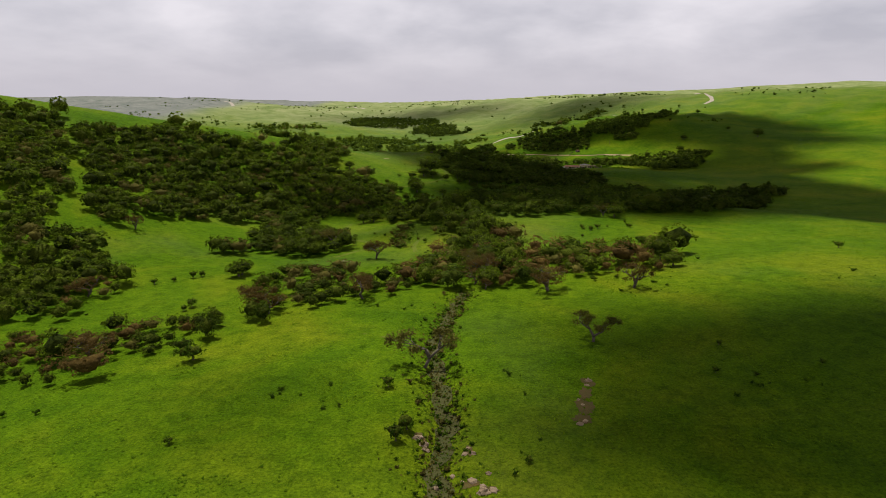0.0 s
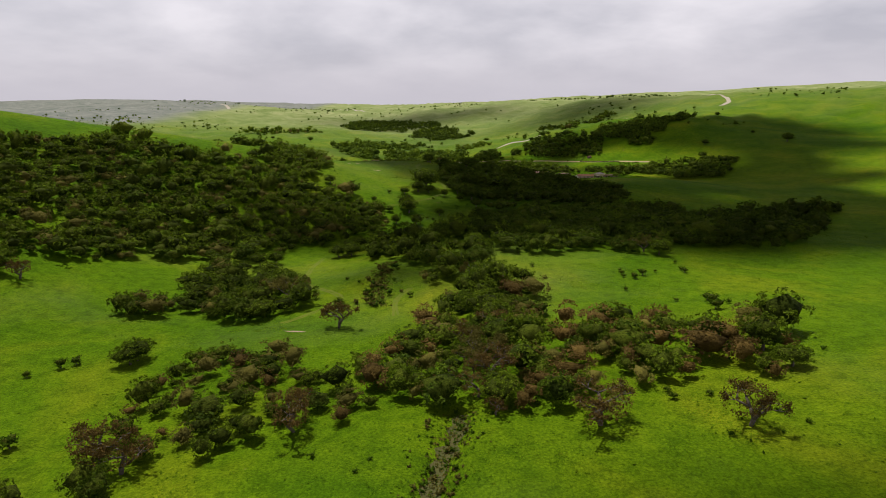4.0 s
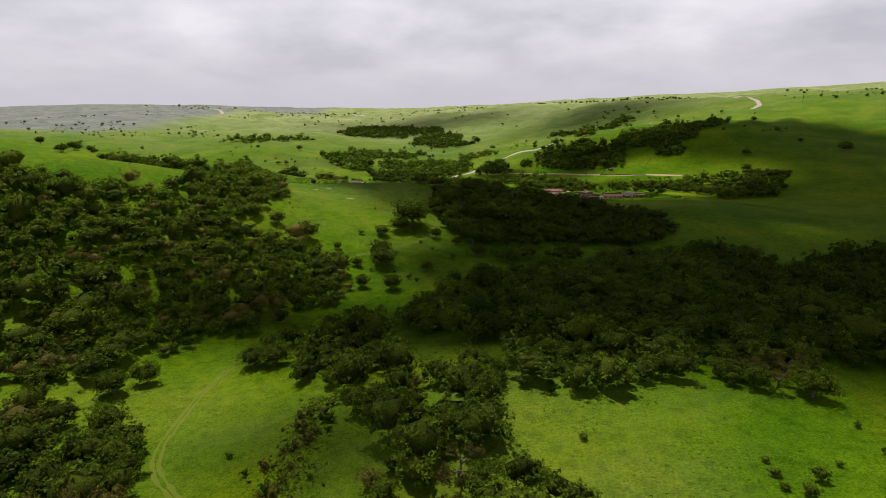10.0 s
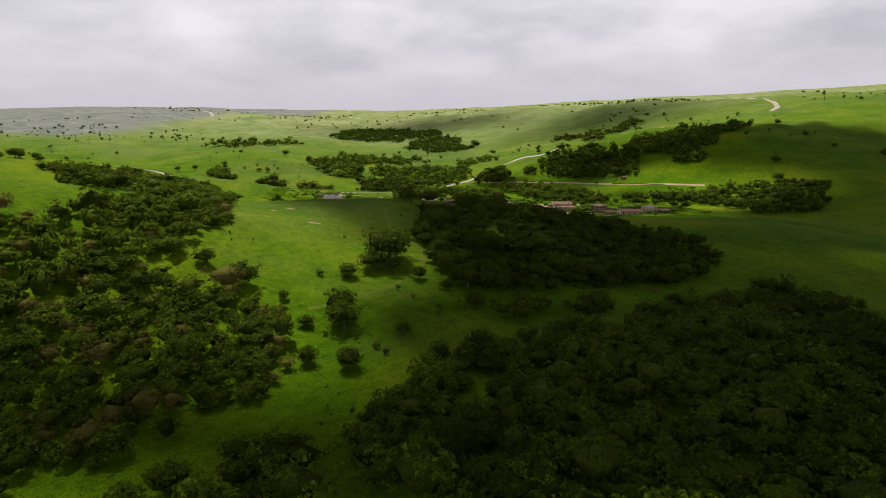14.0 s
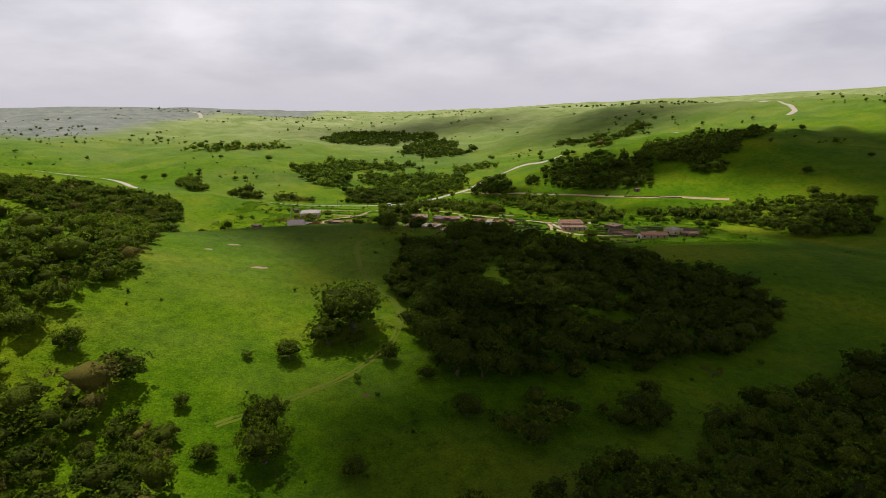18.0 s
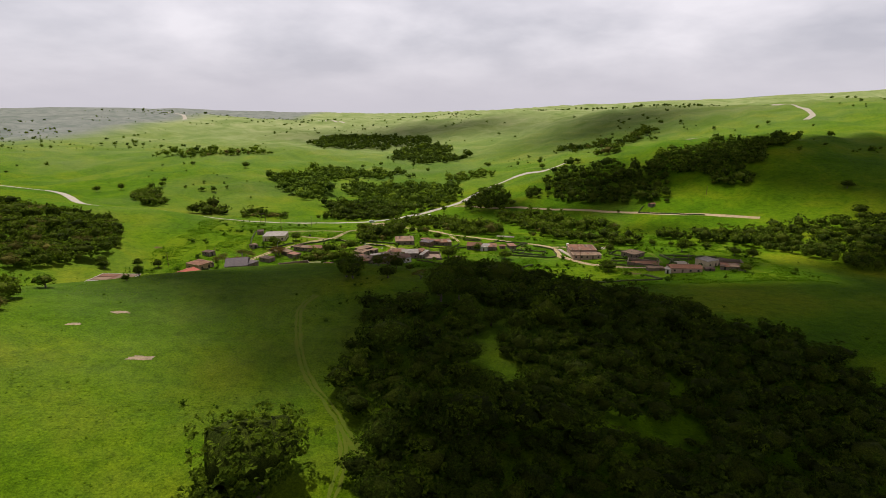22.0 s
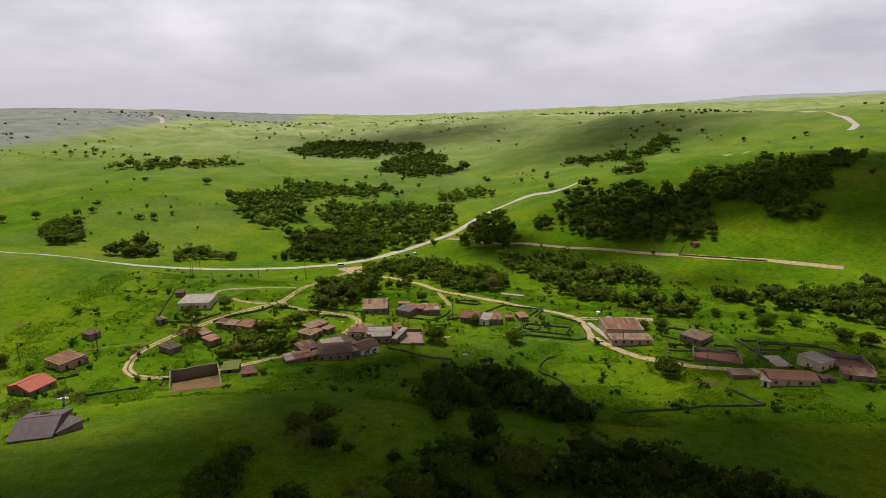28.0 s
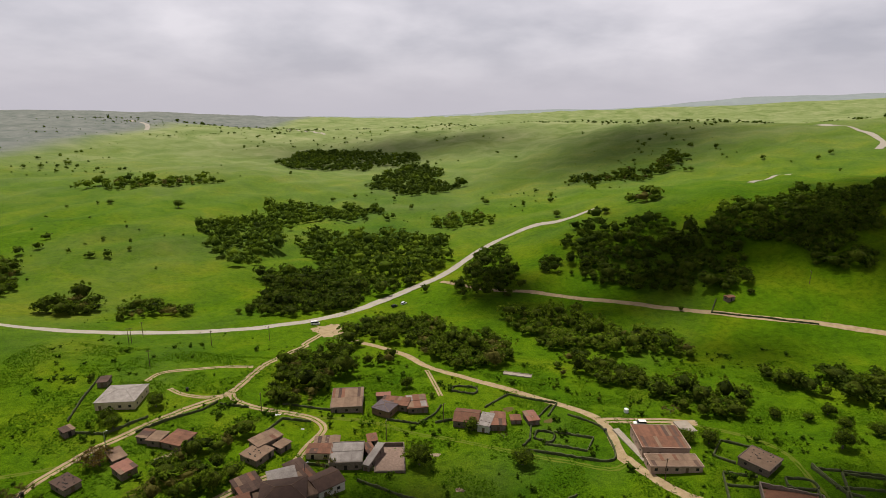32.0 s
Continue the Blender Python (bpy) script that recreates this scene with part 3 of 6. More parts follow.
def ribbon(name, points, width, material, label, lift=0.07, ragged=0.2, across=4, keep=True, offset=0.0, wobble=0.0, crown=0.0):
    """A strip of road laid along a line on the ground."""
    rng = np.random.RandomState(int(abs(points[0][0]) * 7 + abs(points[0][1]) * 3 + width * 10 + 50 * offset) % 9999)
    line = smooth_line(points, 2.0 if width < 5 else 3.0)
    d = np.gradient(line, axis=0)
    d /= np.maximum(np.hypot(d[:, 0], d[:, 1]), 1e-6)[:, None]
    side = np.stack([d[:, 1], -d[:, 0]], -1)
    half = width / 2 * (1 + ragged * (rng.rand(len(line), 2) - 0.5))
    if wobble:
        line = line + side * (wobble * np.sin(np.arange(len(line)) * 0.35))[:, None]
    u = np.linspace(-1, 1, across + 1)
    w = np.where(u[None, :] < 0, u[None, :] * half[:, :1], u[None, :] * half[:, 1:]) + offset
    X, Y = line[:, :1] + side[:, :1] * w, line[:, 1:] + side[:, 1:] * w
    far = (Y > 900) | (np.abs(X) > 300)
    Z = on_ground(X, Y) + np.where(far, lift + 0.25, lift) + crown * (1 - u[None, :] ** 2)
    ob = tagged(new(name, sheet(name, X, Y, Z)), label, name.replace("_", " "), kind="structure")
    ob.data.materials.append(material)
    if keep:
        BLOCKED.extend((x, y, width / 2 + 1.2) for x, y in line[::2])
    return ob


def lane(points, width, label):
    """Two worn wheel ruts in the grass."""
    for s in (-1, 1):
        ribbon("wheel_rut", points, 0.75, rut, label, 0.03, 1.5, 2, s > 0, s * width * 0.26, 0.1)


def two_track(points, width, label):
    """A dirt track with a grassy middle."""
    for s in (-1, 1):
        ribbon("dirt_track", points, width * 0.4, dirt, label, 0.06, 0.3, 2, True, s * width * 0.29)


ribbon("road", [(-404.5, 863.4), (-373.5, 874.0), (-348.9, 878.7), (-317.1, 862.7), (-262.1, 808.7), (-215.0, 806.0), (-162.7, 816.5), (-127.0, 827.0), (-82.7, 840.9), (-56.1, 857.7), (-37.1, 871.7), (-17.4, 893.5), (4.4, 926.3), (25.4, 951.0), (39.4, 975.1), (60.0, 1004.7), (82.9, 1034.4), (105.0, 1042.0), (127.7, 1050.6), (150.5, 1057.0), (173.5, 1052.2)], 7, tarmac, "pale dusty two-lane road winding through the valley")
ribbon("dirt_road", [(32.2, 943.2), (51.1, 920.8), (84.9, 906.1), (115.7, 889.3), (149.5, 873.1), (181.2, 859.5), (210.2, 846.0), (236.4, 832.7), (258.7, 817.4), (272.2, 807.1)], 4.5, dirt, "pale dirt road across the grass")
two_track([(-32.9, 848.6), (-40.3, 819.2), (-38.8, 816.9), (-50.4, 788.2), (-55.3, 757.5), (-69.5, 740), (-82.1, 724.8), (-90.2, 713.6), (-97.8, 696.7), (-95.5, 682.6), (-90.1, 675.2), (-83.4, 670.5), (-74.8, 668.4), (-57.3, 672.7), (-40.3, 686)], 3.4, "pale two-rut dirt track through the village")
two_track([(-55.2, 783.3), (-67.1, 781.5), (-80.8, 777.1), (-92.2, 771.9), (-94.5, 763.3)], 2.6, "pale two-rut dirt track through the village")
two_track([(-81.6, 757.6), (-73.5, 752.6), (-63.7, 751.2), (-54.7, 754.9)], 2.2, "pale two-rut dirt track through the village")
two_track([(-55.8, 757.9), (-52.4, 751.1), (-44.9, 746.5), (-30.3, 742.8), (-18.5, 739.8), (-12.5, 734.1), (-12.3, 729.2), (-15.3, 721.1), (-17.7, 711), (-21.7, 705.1), (-30.2, 697.7), (-37.5, 689.3), (-45.4, 681)], 3, "pale two-rut dirt track through the village")
lane([(-17.4, 740.0), (3.5, 739.5), (19.3, 733.6), (36.4, 729.1), (56.7, 722.0), (75.8, 715.9), (90.1, 711.1), (96.4, 713.7)], 2.6, "faint wheel ruts worn in the grass")
ribbon("dirt_road", [(-26.9, 833.8), (-10.7, 825.3), (13.3, 809), (23.8, 795.7), (37.5, 784.8), (62.3, 769.7), (83.9, 753.6), (93.4, 745), (96.6, 736.6), (96.5, 725.8), (96.3, 715.4), (97.1, 718), (101.1, 709.2), (108.9, 697.9), (122.7, 687.3), (134.7, 680.6), (151.8, 675)], 3.8, dirt, "pale dirt road across the grass")
two_track([(25.4, 788.8), (28.6, 776.7), (32.2, 761.7)], 2.2, "pale two-rut dirt track through the village")
two_track([(95.2, 742), (105.9, 741.7), (119.1, 741.3), (131.2, 738.5)], 4, "pale two-rut dirt track through the village")
lane([(123.5, 741.1), (140.5, 730.9), (152.5, 719.1), (152.5, 703.7), (150.4, 689.7)], 2.2, "faint wheel ruts worn in the grass")
lane([(-18.8, 542.1), (-20.5, 528.6), (-15.9, 508.6), (-9.7, 494.0), (-3.3, 484.7), (1.6, 476.6), (7.2, 468.0)], 2.4, "faint wheel ruts worn in the grass")
lane([(0.2, 477.9), (3.0, 468.2), (1.5, 453.4), (-5.8, 437.0), (-11.9, 429.5), (-22.6, 420.6), (-33.0, 411.4)], 2.2, "faint wheel ruts worn in the grass")
lane([(-53.0, 316.6), (-54.0, 293.5), (-49.0, 266.2), (-36.5, 250.4), (-31.4, 241.4), (-33.5, 234.7), (-37.9, 227.2), (-44.7, 218.6)], 2.4, "faint wheel ruts worn in the grass")
lane([(-8.2, 244.2), (-11.2, 237.9), (-12.3, 229.5), (-11.2, 220.0)], 2, "faint wheel ruts worn in the grass")
lane([(-93.7, 707.5), (-101.5, 705.1), (-110.7, 702.6), (-122.4, 699.1)], 2, "faint wheel ruts worn in the grass")
ribbon("road", [(619.0, 1484.1), (627.9, 1439.3), (619.0, 1360.8), (603.4, 1298.1), (581.2, 1246.0), (554.5, 1217.9)], 8, tarmac, "pale road climbing a far hillside")
ribbon("road", [(310.2, 1044.9), (349.3, 1081.9), (409.9, 1150.1)], 6, tarmac, "pale road climbing a far hillside")
ribbon("road", [(-924.4, 2304.2), (-823.5, 2181.7), (-780.9, 2121.3), (-748.4, 2048.9)], 11, tarmac, "pale road climbing a far hillside")
ribbon("road", [(-489.8, 2417.7), (-420.6, 2291.0), (-355.2, 2194.6), (-285.9, 2096.1)], 9, tarmac, "pale road climbing a far hillside")
ribbon("gully", GULLY, 2.8, scrub_soil, "scrubby stream gully of grey-brown soil", 0.05, 1.4)
VALLEY_STREAM = [(-20.5, 286.4), (-19.8, 263.6), (-19.4, 253.5), (-18.7, 241.6), (-17.2, 229.5)]


def blotch(x, y, rx, ry, turn, material, name="bare_earth", label="patch of bare earth showing through the grass", lift=0.05):
    """A ragged bare patch lying on the slope."""
    rng = random.Random(int(x * 13 + y * 7))
    rings, spokes = 5, 40
    edge = [0.8 + 0.42 * noise.noise(Vector((math.cos(k * math.tau / spokes) * 1.3 + x, math.sin(k * math.tau / spokes) * 1.3 + y, 0))) + 0.3 * noise.noise(Vector((math.cos(k * math.tau / spokes) * 4 + x, math.sin(k * math.tau / spokes) * 4 + y, 7))) + rng.uniform(-0.07, 0.07) for k in range(spokes)]
    c, s = math.cos(radians(turn)), math.sin(radians(turn))
    X = np.zeros((rings + 1, spokes + 1))
    Y = X.copy()
    for i in range(rings + 1):
        for k in range(spokes + 1):
            a, r = 2 * math.pi * k / spokes, i / rings * edge[k % spokes]
            px, py = rx * r * math.cos(a), ry * r * math.sin(a)
            X[i, k], Y[i, k] = x + c * px - s * py, y + s * px + c * py
    ob = tagged(new(name, sheet(name, X, Y, on_ground(X, Y) + lift)), label, "earth", kind="structure")
    ob.data.materials.append(material)
    return ob


for bx, by, brx, bry, bturn, what in (
    (27.3, 94.7, 1.2, 2.6, 20, red_soil), (25.8, 90.3, 1.3, 3.0, -20, red_soil), (24.6, 85.8, 1.9, 3.2, 0, red_soil), (23.4, 81.7, 2.2, 2.0, 15, red_soil), (-3.6, 78.6, 1.0, 1.4, 40, red_soil), (-2.7, 75.5, 0.8, 1.0, 0, red_soil), (3.7, 65.5, 1.6, 1.0, 10, red_soil), (6.6, 64.1, 1.3, 0.9, -10, red_soil), (3.9, 73.5, 0.8, 1.6, 0, red_soil),
    (-49.1, 492.8, 3.4, 1.3, 15, rock), (-67.0, 516.4, 2.6, 1.2, 10, rock), (-72.2, 504.7, 2.0, 1.0, 30, rock), (38.6, 700.2, 1.8, 1.2, 0, rock),
    (-161.0, 715.0, 3.4, 2.2, 10, red_soil), (12.0, 326.6, 4.0, 0.7, 5, red_soil), (24.7, 324.1, 3.0, 0.7, -5, red_soil), (-1.6, 426.0, 1.8, 0.8, 0, red_soil), (-38.7, 211.3, 3.5, 0.6, -10, rock),
    (-32.4, 846.0, 11.0, 14.0, 20, dirt), (150, 676, 10.0, 4.0, -8, dirt), (128, 739, 7.0, 2.6, 0, dirt), (30, 719, 2.4, 1.4, 0, rock), (126, 668, 5, 3, -40, red_soil), (75, 742, 3, 1.6, 30, red_soil), (60, 751, 3, 2, 0, red_soil), (-62, 713, 4, 1.4, 40, rock),
):
    blotch(bx, by, brx, bry, bturn, what)


def boulder(x, y, r, seed):
    """A weathered block of pale stone half sunk in the ground."""
    q = random.Random(seed)
    bm = bmesh.new()
    bmesh.ops.create_icosphere(bm, subdivisions=2, radius=1.0)
    for v in bm.verts:
        k = 0.8 + 0.35 * noise.noise(v.co * 1.6 + Vector((seed, 0, 0))) + q.uniform(-0.05, 0.05)
        v.co = Vector((v.co.x * r * k * 1.2, v.co.y * r * k, max(-0.35, v.co.z) * r * k * 0.6))
    ob = finish("boulder", bm, [rock])
    ob.matrix_basis = pose(x, y, float(on_ground(x, y)), 0, 0, q.uniform(0, 360))
    return tagged(ob, "pale pinkish weathered boulder half sunk in the grass", "boulder", "boulders of the gully")


for k, (bx, by, br) in enumerate(((-3.7, 78.0, 0.7), (-3.1, 76.3, 0.9), (-2.5, 75.1, 0.5), (3.3, 72.8, 0.6), (3.9, 74.2, 0.45), (4.1, 66.0, 0.8), (5.5, 64.7, 0.6), (2.7, 66.3, 0.4), (6.8, 63.9, 0.7), (27.7, 95.4, 0.7), (26.9, 93.5, 0.5), (24.3, 86.2, 0.45), (23.5, 81.0, 0.6), (22.7, 80.2, 0.4), (-1.6, 70.3, 0.4), (1.4, 68.1, 0.5))):
    boulder(bx, by, br, k)


# ---- houses ----
HOUSE_COUNT = [0]
HOUSE_WORDS = {"white_roof": "weathered pale roof", "brown_roof": "dark brown flat roof", "tan_roof": "tan earth roof", "rust_roof": "rusty red-brown roof", "pink_roof": "faded red roof", "red_roof": "red sheet roof", "slate_roof": "grey violet roof", "moss_roof": "overgrown mossy roof"}
WALL_WORDS = {"stone": "rubble stone walls", "cream": "cream plaster walls", "white": "white plaster walls", "pink": "faded pink plaster walls", "tan": "tan plaster walls", "wood": "brown board walls", "concrete": "concrete"}


def house(x, y, turn, w, d, h, kind, roof, wall):
    """A village house, shed, walled yard or slab; its front looks along its own -y."""
    HOUSE_COUNT[0] += 1
    rng = random.Random(HOUSE_COUNT[0] * 31)
    c, s = math.cos(radians(turn)), math.sin(radians(turn))
    hw, hd = w / 2, d / 2
    corners = [(x + c * a - s * b, y + s * a + c * b) for a, b in ((-hw, -hd), (hw, -hd), (hw, hd), (-hw, hd))]
    zs = [float(on_ground(*q)) for q in corners]
    mid = sum(zs) / 4
    low = min(zs) - mid - 0.35
    BLOCKED.append((x, y, max(w, d) * 0.56 + 1.0))
    if kind == "yard":
        name, cat, words = ("stock_pen", "pen", "walled stone yard with a brown earth floor")
    elif kind == "slab":
        name, cat, words = ("terrace", "terrace", "pale concrete terrace slab beside a house")
    else:
        big = w * d > 55
        name, cat = ("house", "house") if big else ("shed", "shed")
        words = ("low village house with " if big else "small shed with ") + WALL_WORDS[wall] + ", " + HOUSE_WORDS[roof]
    if roof == "concrete" and kind == "yard":
        name, cat, words = "water_trough", "trough", "long low concrete water trough on the grass"
    root = tagged(new(name), words, cat, "village buildings" if cat in ("house", "shed") else "")
    root.matrix_basis = pose(x, y, mid, 0, 0, turn)
    if kind == "slab":
        bm = bmesh.new()
        box(bm, -hw, hw, -hd, hd, low, max(zs) - mid + 0.15)
        bmesh.ops.bevel(bm, geom=bm.edges[:], offset=0.05, segments=1, affect="EDGES")
        part("slab", bm, WALLS["concrete"], root)
        return root
    if kind == "yard":
        t = 0.4 if h > 0.8 else 0.15
        for a0, a1, b0, b1 in ((-hw, hw, -hd, -hd + t), (-hw, hw, hd - t, hd), (-hw, -hw + t, -hd + t, hd - t), (hw - t, hw, -hd + t, hd - t)):
            bm = bmesh.new()
            along = a1 - a0 > b1 - b0
            n = max(2, int(max(a1 - a0, b1 - b0) / 1.2))
            rings = []
            for k in range(n + 1):
                u, top = k / n, h * (0.8 + 0.35 * rng.random())
                ends = ((a0 + (a1 - a0) * u, b0), (a0 + (a1 - a0) * u, b1)) if along else ((a0, b0 + (b1 - b0) * u), (a1, b0 + (b1 - b0) * u))
                rings.append([bm.verts.new((*ends[0], low)), bm.verts.new((*ends[0], top)), bm.verts.new((*ends[1], top)), bm.verts.new((*ends[1], low))])
            for q, r in zip(rings, rings[1:]):
                for k in range(3):
                    bm.faces.new([q[k], q[k + 1], r[k + 1], r[k]])
            bm.faces.new(rings[0])
            bm.faces.new(rings[-1][::-1])
            bmesh.ops.recalc_face_normals(bm, faces=bm.faces[:])
            part("wall", bm, WALLS["concrete"] if roof == "concrete" else stone, root)
        n = 8
        X, Y = np.meshgrid(np.linspace(-hw + t, hw - t, n), np.linspace(-hd + t, hd - t, n))
        Z = on_ground(x + c * X - s * Y, y + s * X + c * Y) - mid + (0.3 if h < 0.8 else 0.12)
        ob = new("floor", sheet("floor", X, Y, Z))
        ob.data.materials.append(ROOFS[roof])
        ob.parent = root
        return root
    # walls with a plinth
    bm = bmesh.new()
    t = 0.35
    for a0, a1, b0, b1 in ((-hw, hw, -hd, -hd + t), (-hw, hw, hd - t, hd), (-hw, -hw + t, -hd + t, hd - t), (hw - t, hw, -hd + t, hd - t)):
        box(bm, a0, a1, b0, b1, low, h)
    part("wall", bm, WALLS[wall], root)
    # doors and windows on the front and on one side
    n = max(1, int(w / 3.4))
    door_at = rng.randrange(n)
    for k in range(n):
        u = -hw + w * (k + 0.5) / n
        if k == door_at:
            bm = bmesh.new()
            box(bm, u - 0.5, u + 0.5, -hd - 0.05, -hd + 0.1, low + 0.3, 2.0)
            part("door", bm, timber if rng.random() < 0.5 else dark_hole, root, "plank door")
        elif h > 2.1:
            fr = bmesh.new()
            for q in ((u - 0.55, u - 0.45, 1.0, 2.0), (u + 0.45, u + 0.55, 1.0, 2.0), (u - 0.45, u + 0.45, 1.9, 2.0), (u - 0.6, u + 0.6, 0.93, 1.0)):
                box(fr, q[0], q[1], -hd - 0.09, -hd + 0.1, q[2], q[3])
            win = part("window", fr, timber, root, "small timber window")
            bm = bmesh.new()
            box(bm, u - 0.45, u + 0.45, -hd - 0.03, -hd + 0.1, 1.0, 1.9)
            part("pane", bm, window_glass if wall in ("cream", "white", "pink") else dark_hole, win)
    for k in range(max(1, int(d / 4.5))):
        u = -hd + d * (k + 0.5) / max(1, int(d / 4.5))
        for sx in (-1, 1):
            bm = bmesh.new()
            box(bm, sx * hw - 0.06, sx * hw + 0.06, u - 0.4, u + 0.4, 1.0, 1.85)
            part("shutter", bm, dark_hole, root, "dark side window")
    over = 0.3
    rough = ROOFS[roof]
    if kind in ("flat", "stones", "patch"):
        bm = bmesh.new()
        n = 6
        tilt = rng.uniform(-0.012, 0.012)
        rows = []
        for zz in (0.0, 0.2):
            grid = []
            for j in range(n + 1):
                for i in range(n + 1):
                    a, b = -hw - over + (w + 2 * over) * i / n, -hd - over + (d + 2 * over) * j / n
                    edge = i in (0, n) or j in (0, n)
                    grid.append(bm.verts.new((a + rng.uniform(-0.08, 0.08) * edge, b + rng.uniform(-0.08, 0.08) * edge, h + zz + a * tilt + (0 if zz == 0 else rng.uniform(-0.05, 0.06)))))
            rows.append(grid)
        for j in range(n):
            for i in range(n):
                q = (j * (n + 1) + i, j * (n + 1) + i + 1, (j + 1) * (n + 1) + i + 1, (j + 1) * (n + 1) + i)
                bm.faces.new([rows[1][k] for k in q])
                bm.faces.new([rows[0][k] for k in q[::-1]])
        ring = list(range(n + 1)) + [n + (n + 1) * j for j in range(1, n + 1)] + [n * (n + 1) + i for i in range(n - 1, -1, -1)] + [(n + 1) * j for j in range(n - 1, 0, -1)]
        for k in range(len(ring)):
            a, b = ring[k], ring[(k + 1) % len(ring)]
            bm.faces.new([rows[0][a], rows[0][b], rows[1][b], rows[1][a]])
        top = part("roof", bm, rough, root)
        if w * d > 90:
            bm = bmesh.new()
            for a0, a1, b0, b1 in ((-hw - 0.3, hw + 0.3, -hd - 0.3, -hd - 0.1), (-hw - 0.3, hw + 0.3, hd + 0.1, hd + 0.3), (-hw - 0.3, -hw - 0.1, -hd - 0.1, hd + 0.1), (hw + 0.1, hw + 0.3, -hd - 0.1, hd + 0.1)):
                box(bm, a0, a1, b0, b1, h + 0.1, h + 0.42)
            part("parapet", bm, WALLS[wall], top)
        if kind == "stones" or (kind == "flat" and rng.random() < 0.35):
            for k in range(16 if kind == "stones" else 5):
                bm = bmesh.new()
                a, b, r = rng.uniform(-hw, hw) * 0.85, rng.uniform(-hd, hd) * 0.85, rng.uniform(0.18, 0.34)
                bmesh.ops.create_icosphere(bm, subdivisions=1, radius=r, matrix=Matrix.Translation((a, b, h + 0.27)) @ Matrix.Diagonal((1.2, 0.9, 0.6, 1)))
                part("roof_stone", bm, dark_hole if kind == "stones" else stone, top)
        if kind == "flat" and roof in ("rust_roof", "brown_roof", "slate_roof", "pink_roof", "tan_roof") and w * d > 14:
            # overlapping sheets, a little askew
            n = max(3, int(w / 1.15))
            for k in range(n):
                for q in range(1 if d < 5 else 2):
                    bm = bmesh.new()
                    a0, a1 = -hw - over + (w + 2 * over) * k / n, -hw - over + (w + 2 * over) * (k + 1.04) / n
                    b0, b1 = (-hd - over, hd + over) if d < 5 else ((-hd - over, 0.15) if q == 0 else (0.0, hd + over))
                    box(bm, a0, min(a1, hw + over), b0 - rng.uniform(-0.1, 0.2), b1 + rng.uniform(-0.1, 0.2), h + 0.22 + 0.03 * (k % 2) + 0.03 * q, h + 0.25 + 0.03 * (k % 2) + 0.03 * q + rng.uniform(0, 0.02))
                    part("roof_sheet", bm, ROOFS[roof if rng.random() < 0.82 else rng.choice(["rust_roof", "brown_roof", "tan_roof"])], top)
        if kind == "patch":
            for k in range(6):
                bm = bmesh.new()
                a, b = -hw + w * ((k % 3) + 0.5) / 3, -hd + d * ((k // 3) + 0.5) / 2
                box(bm, a - w * 0.15, a + w * 0.15, b - d * 0.22, b + d * 0.22, h + 0.24 + 0.02 * k, h + 0.29 + 0.02 * k)
                sheet_ob = part("roof_sheet", bm, ROOFS[rng.choice([roof, roof, "white_roof", "tan_roof"] if roof != "white_roof" else ["white_roof", "white_roof", "white_roof", "tan_roof"])], top)
    else:
        rise = 0.16 * d if kind == "ridge" else 0.13 * d
        run = hw + over - (min(hw, hd) * 0.9 if kind == "hip" else 0)
        bm = bmesh.new()
        th = 0.16
        base = [(-hw - over, -hd - over, h), (hw + over, -hd - over, h), (hw + over, hd + over, h), (-hw - over, hd + over, h)]
        lower = [bm.verts.new(q) for q in base]
        upper = [bm.verts.new((q[0], q[1], q[2] + th)) for q in base]
        r0, r1 = bm.verts.new((-run, 0, h + th + rise)), bm.verts.new((run, 0, h + th + rise))
        bm.faces.new(lower[::-1])
        for k in range(4):
            bm.faces.new([lower[k], lower[(k + 1) % 4], upper[(k + 1) % 4], upper[k]])
        bm.faces.new([upper[0], upper[1], r1, r0])
        bm.faces.new([upper[2], upper[3], r0, r1])
        bm.faces.new([upper[1], upper[2], r1])
        bm.faces.new([upper[3], upper[0], r0])
        top = part("roof", bm, rough, root)
        bm = bmesh.new()
        tube(bm, (-run, 0, h + th + rise), (run, 0, h + th + rise), 0.12, 0.12, 5)
        if kind == "hip":
            for a, b in ((-1, -1), (-1, 1), (1, -1), (1, 1)):
                tube(bm, (a * run, 0, h + th + rise), (a * (hw + over), b * (hd + over), h + th), 0.11, 0.1, 5)
        part("ridge_cap", bm, ROOFS["tan_roof"] if roof != "white_roof" else ROOFS["white_roof"], top, "low roof ridge cap")
    return root


house(-94.8, 746.5, 6, 14.7, 13.7, 3.4, "hip", "white_roof", "cream")
house(-109.5, 759.2, 12, 3.8, 5.4, 2.2, "flat", "brown_roof", "stone")
house(-102.9, 724.6, 55, 3.5, 4.4, 2.2, "flat", "brown_roof", "stone")
house(-73.2, 722.3, 80, 5.1, 3.8, 2.3, "flat", "brown_roof", "stone")
house(-60.5, 720.2, 72, 8.1, 7.9, 2.4, "flat", "rust_roof", "stone")
house(-68.3, 720.9, 82, 5.8, 4.8, 2.3, "flat", "tan_roof", "stone")
house(-70.7, 703.7, 54, 5.1, 6.6, 2.5, "flat", "pink_roof", "stone")
house(-77.2, 710.5, 47, 4.2, 7.4, 2.4, "flat", "tan_roof", "stone")
house(-85.4, 696.9, 61, 5.2, 7.8, 2.3, "stones", "brown_roof", "stone")
house(-30.1, 721.1, 49, 9.7, 6.2, 2.6, "flat", "tan_roof", "stone")
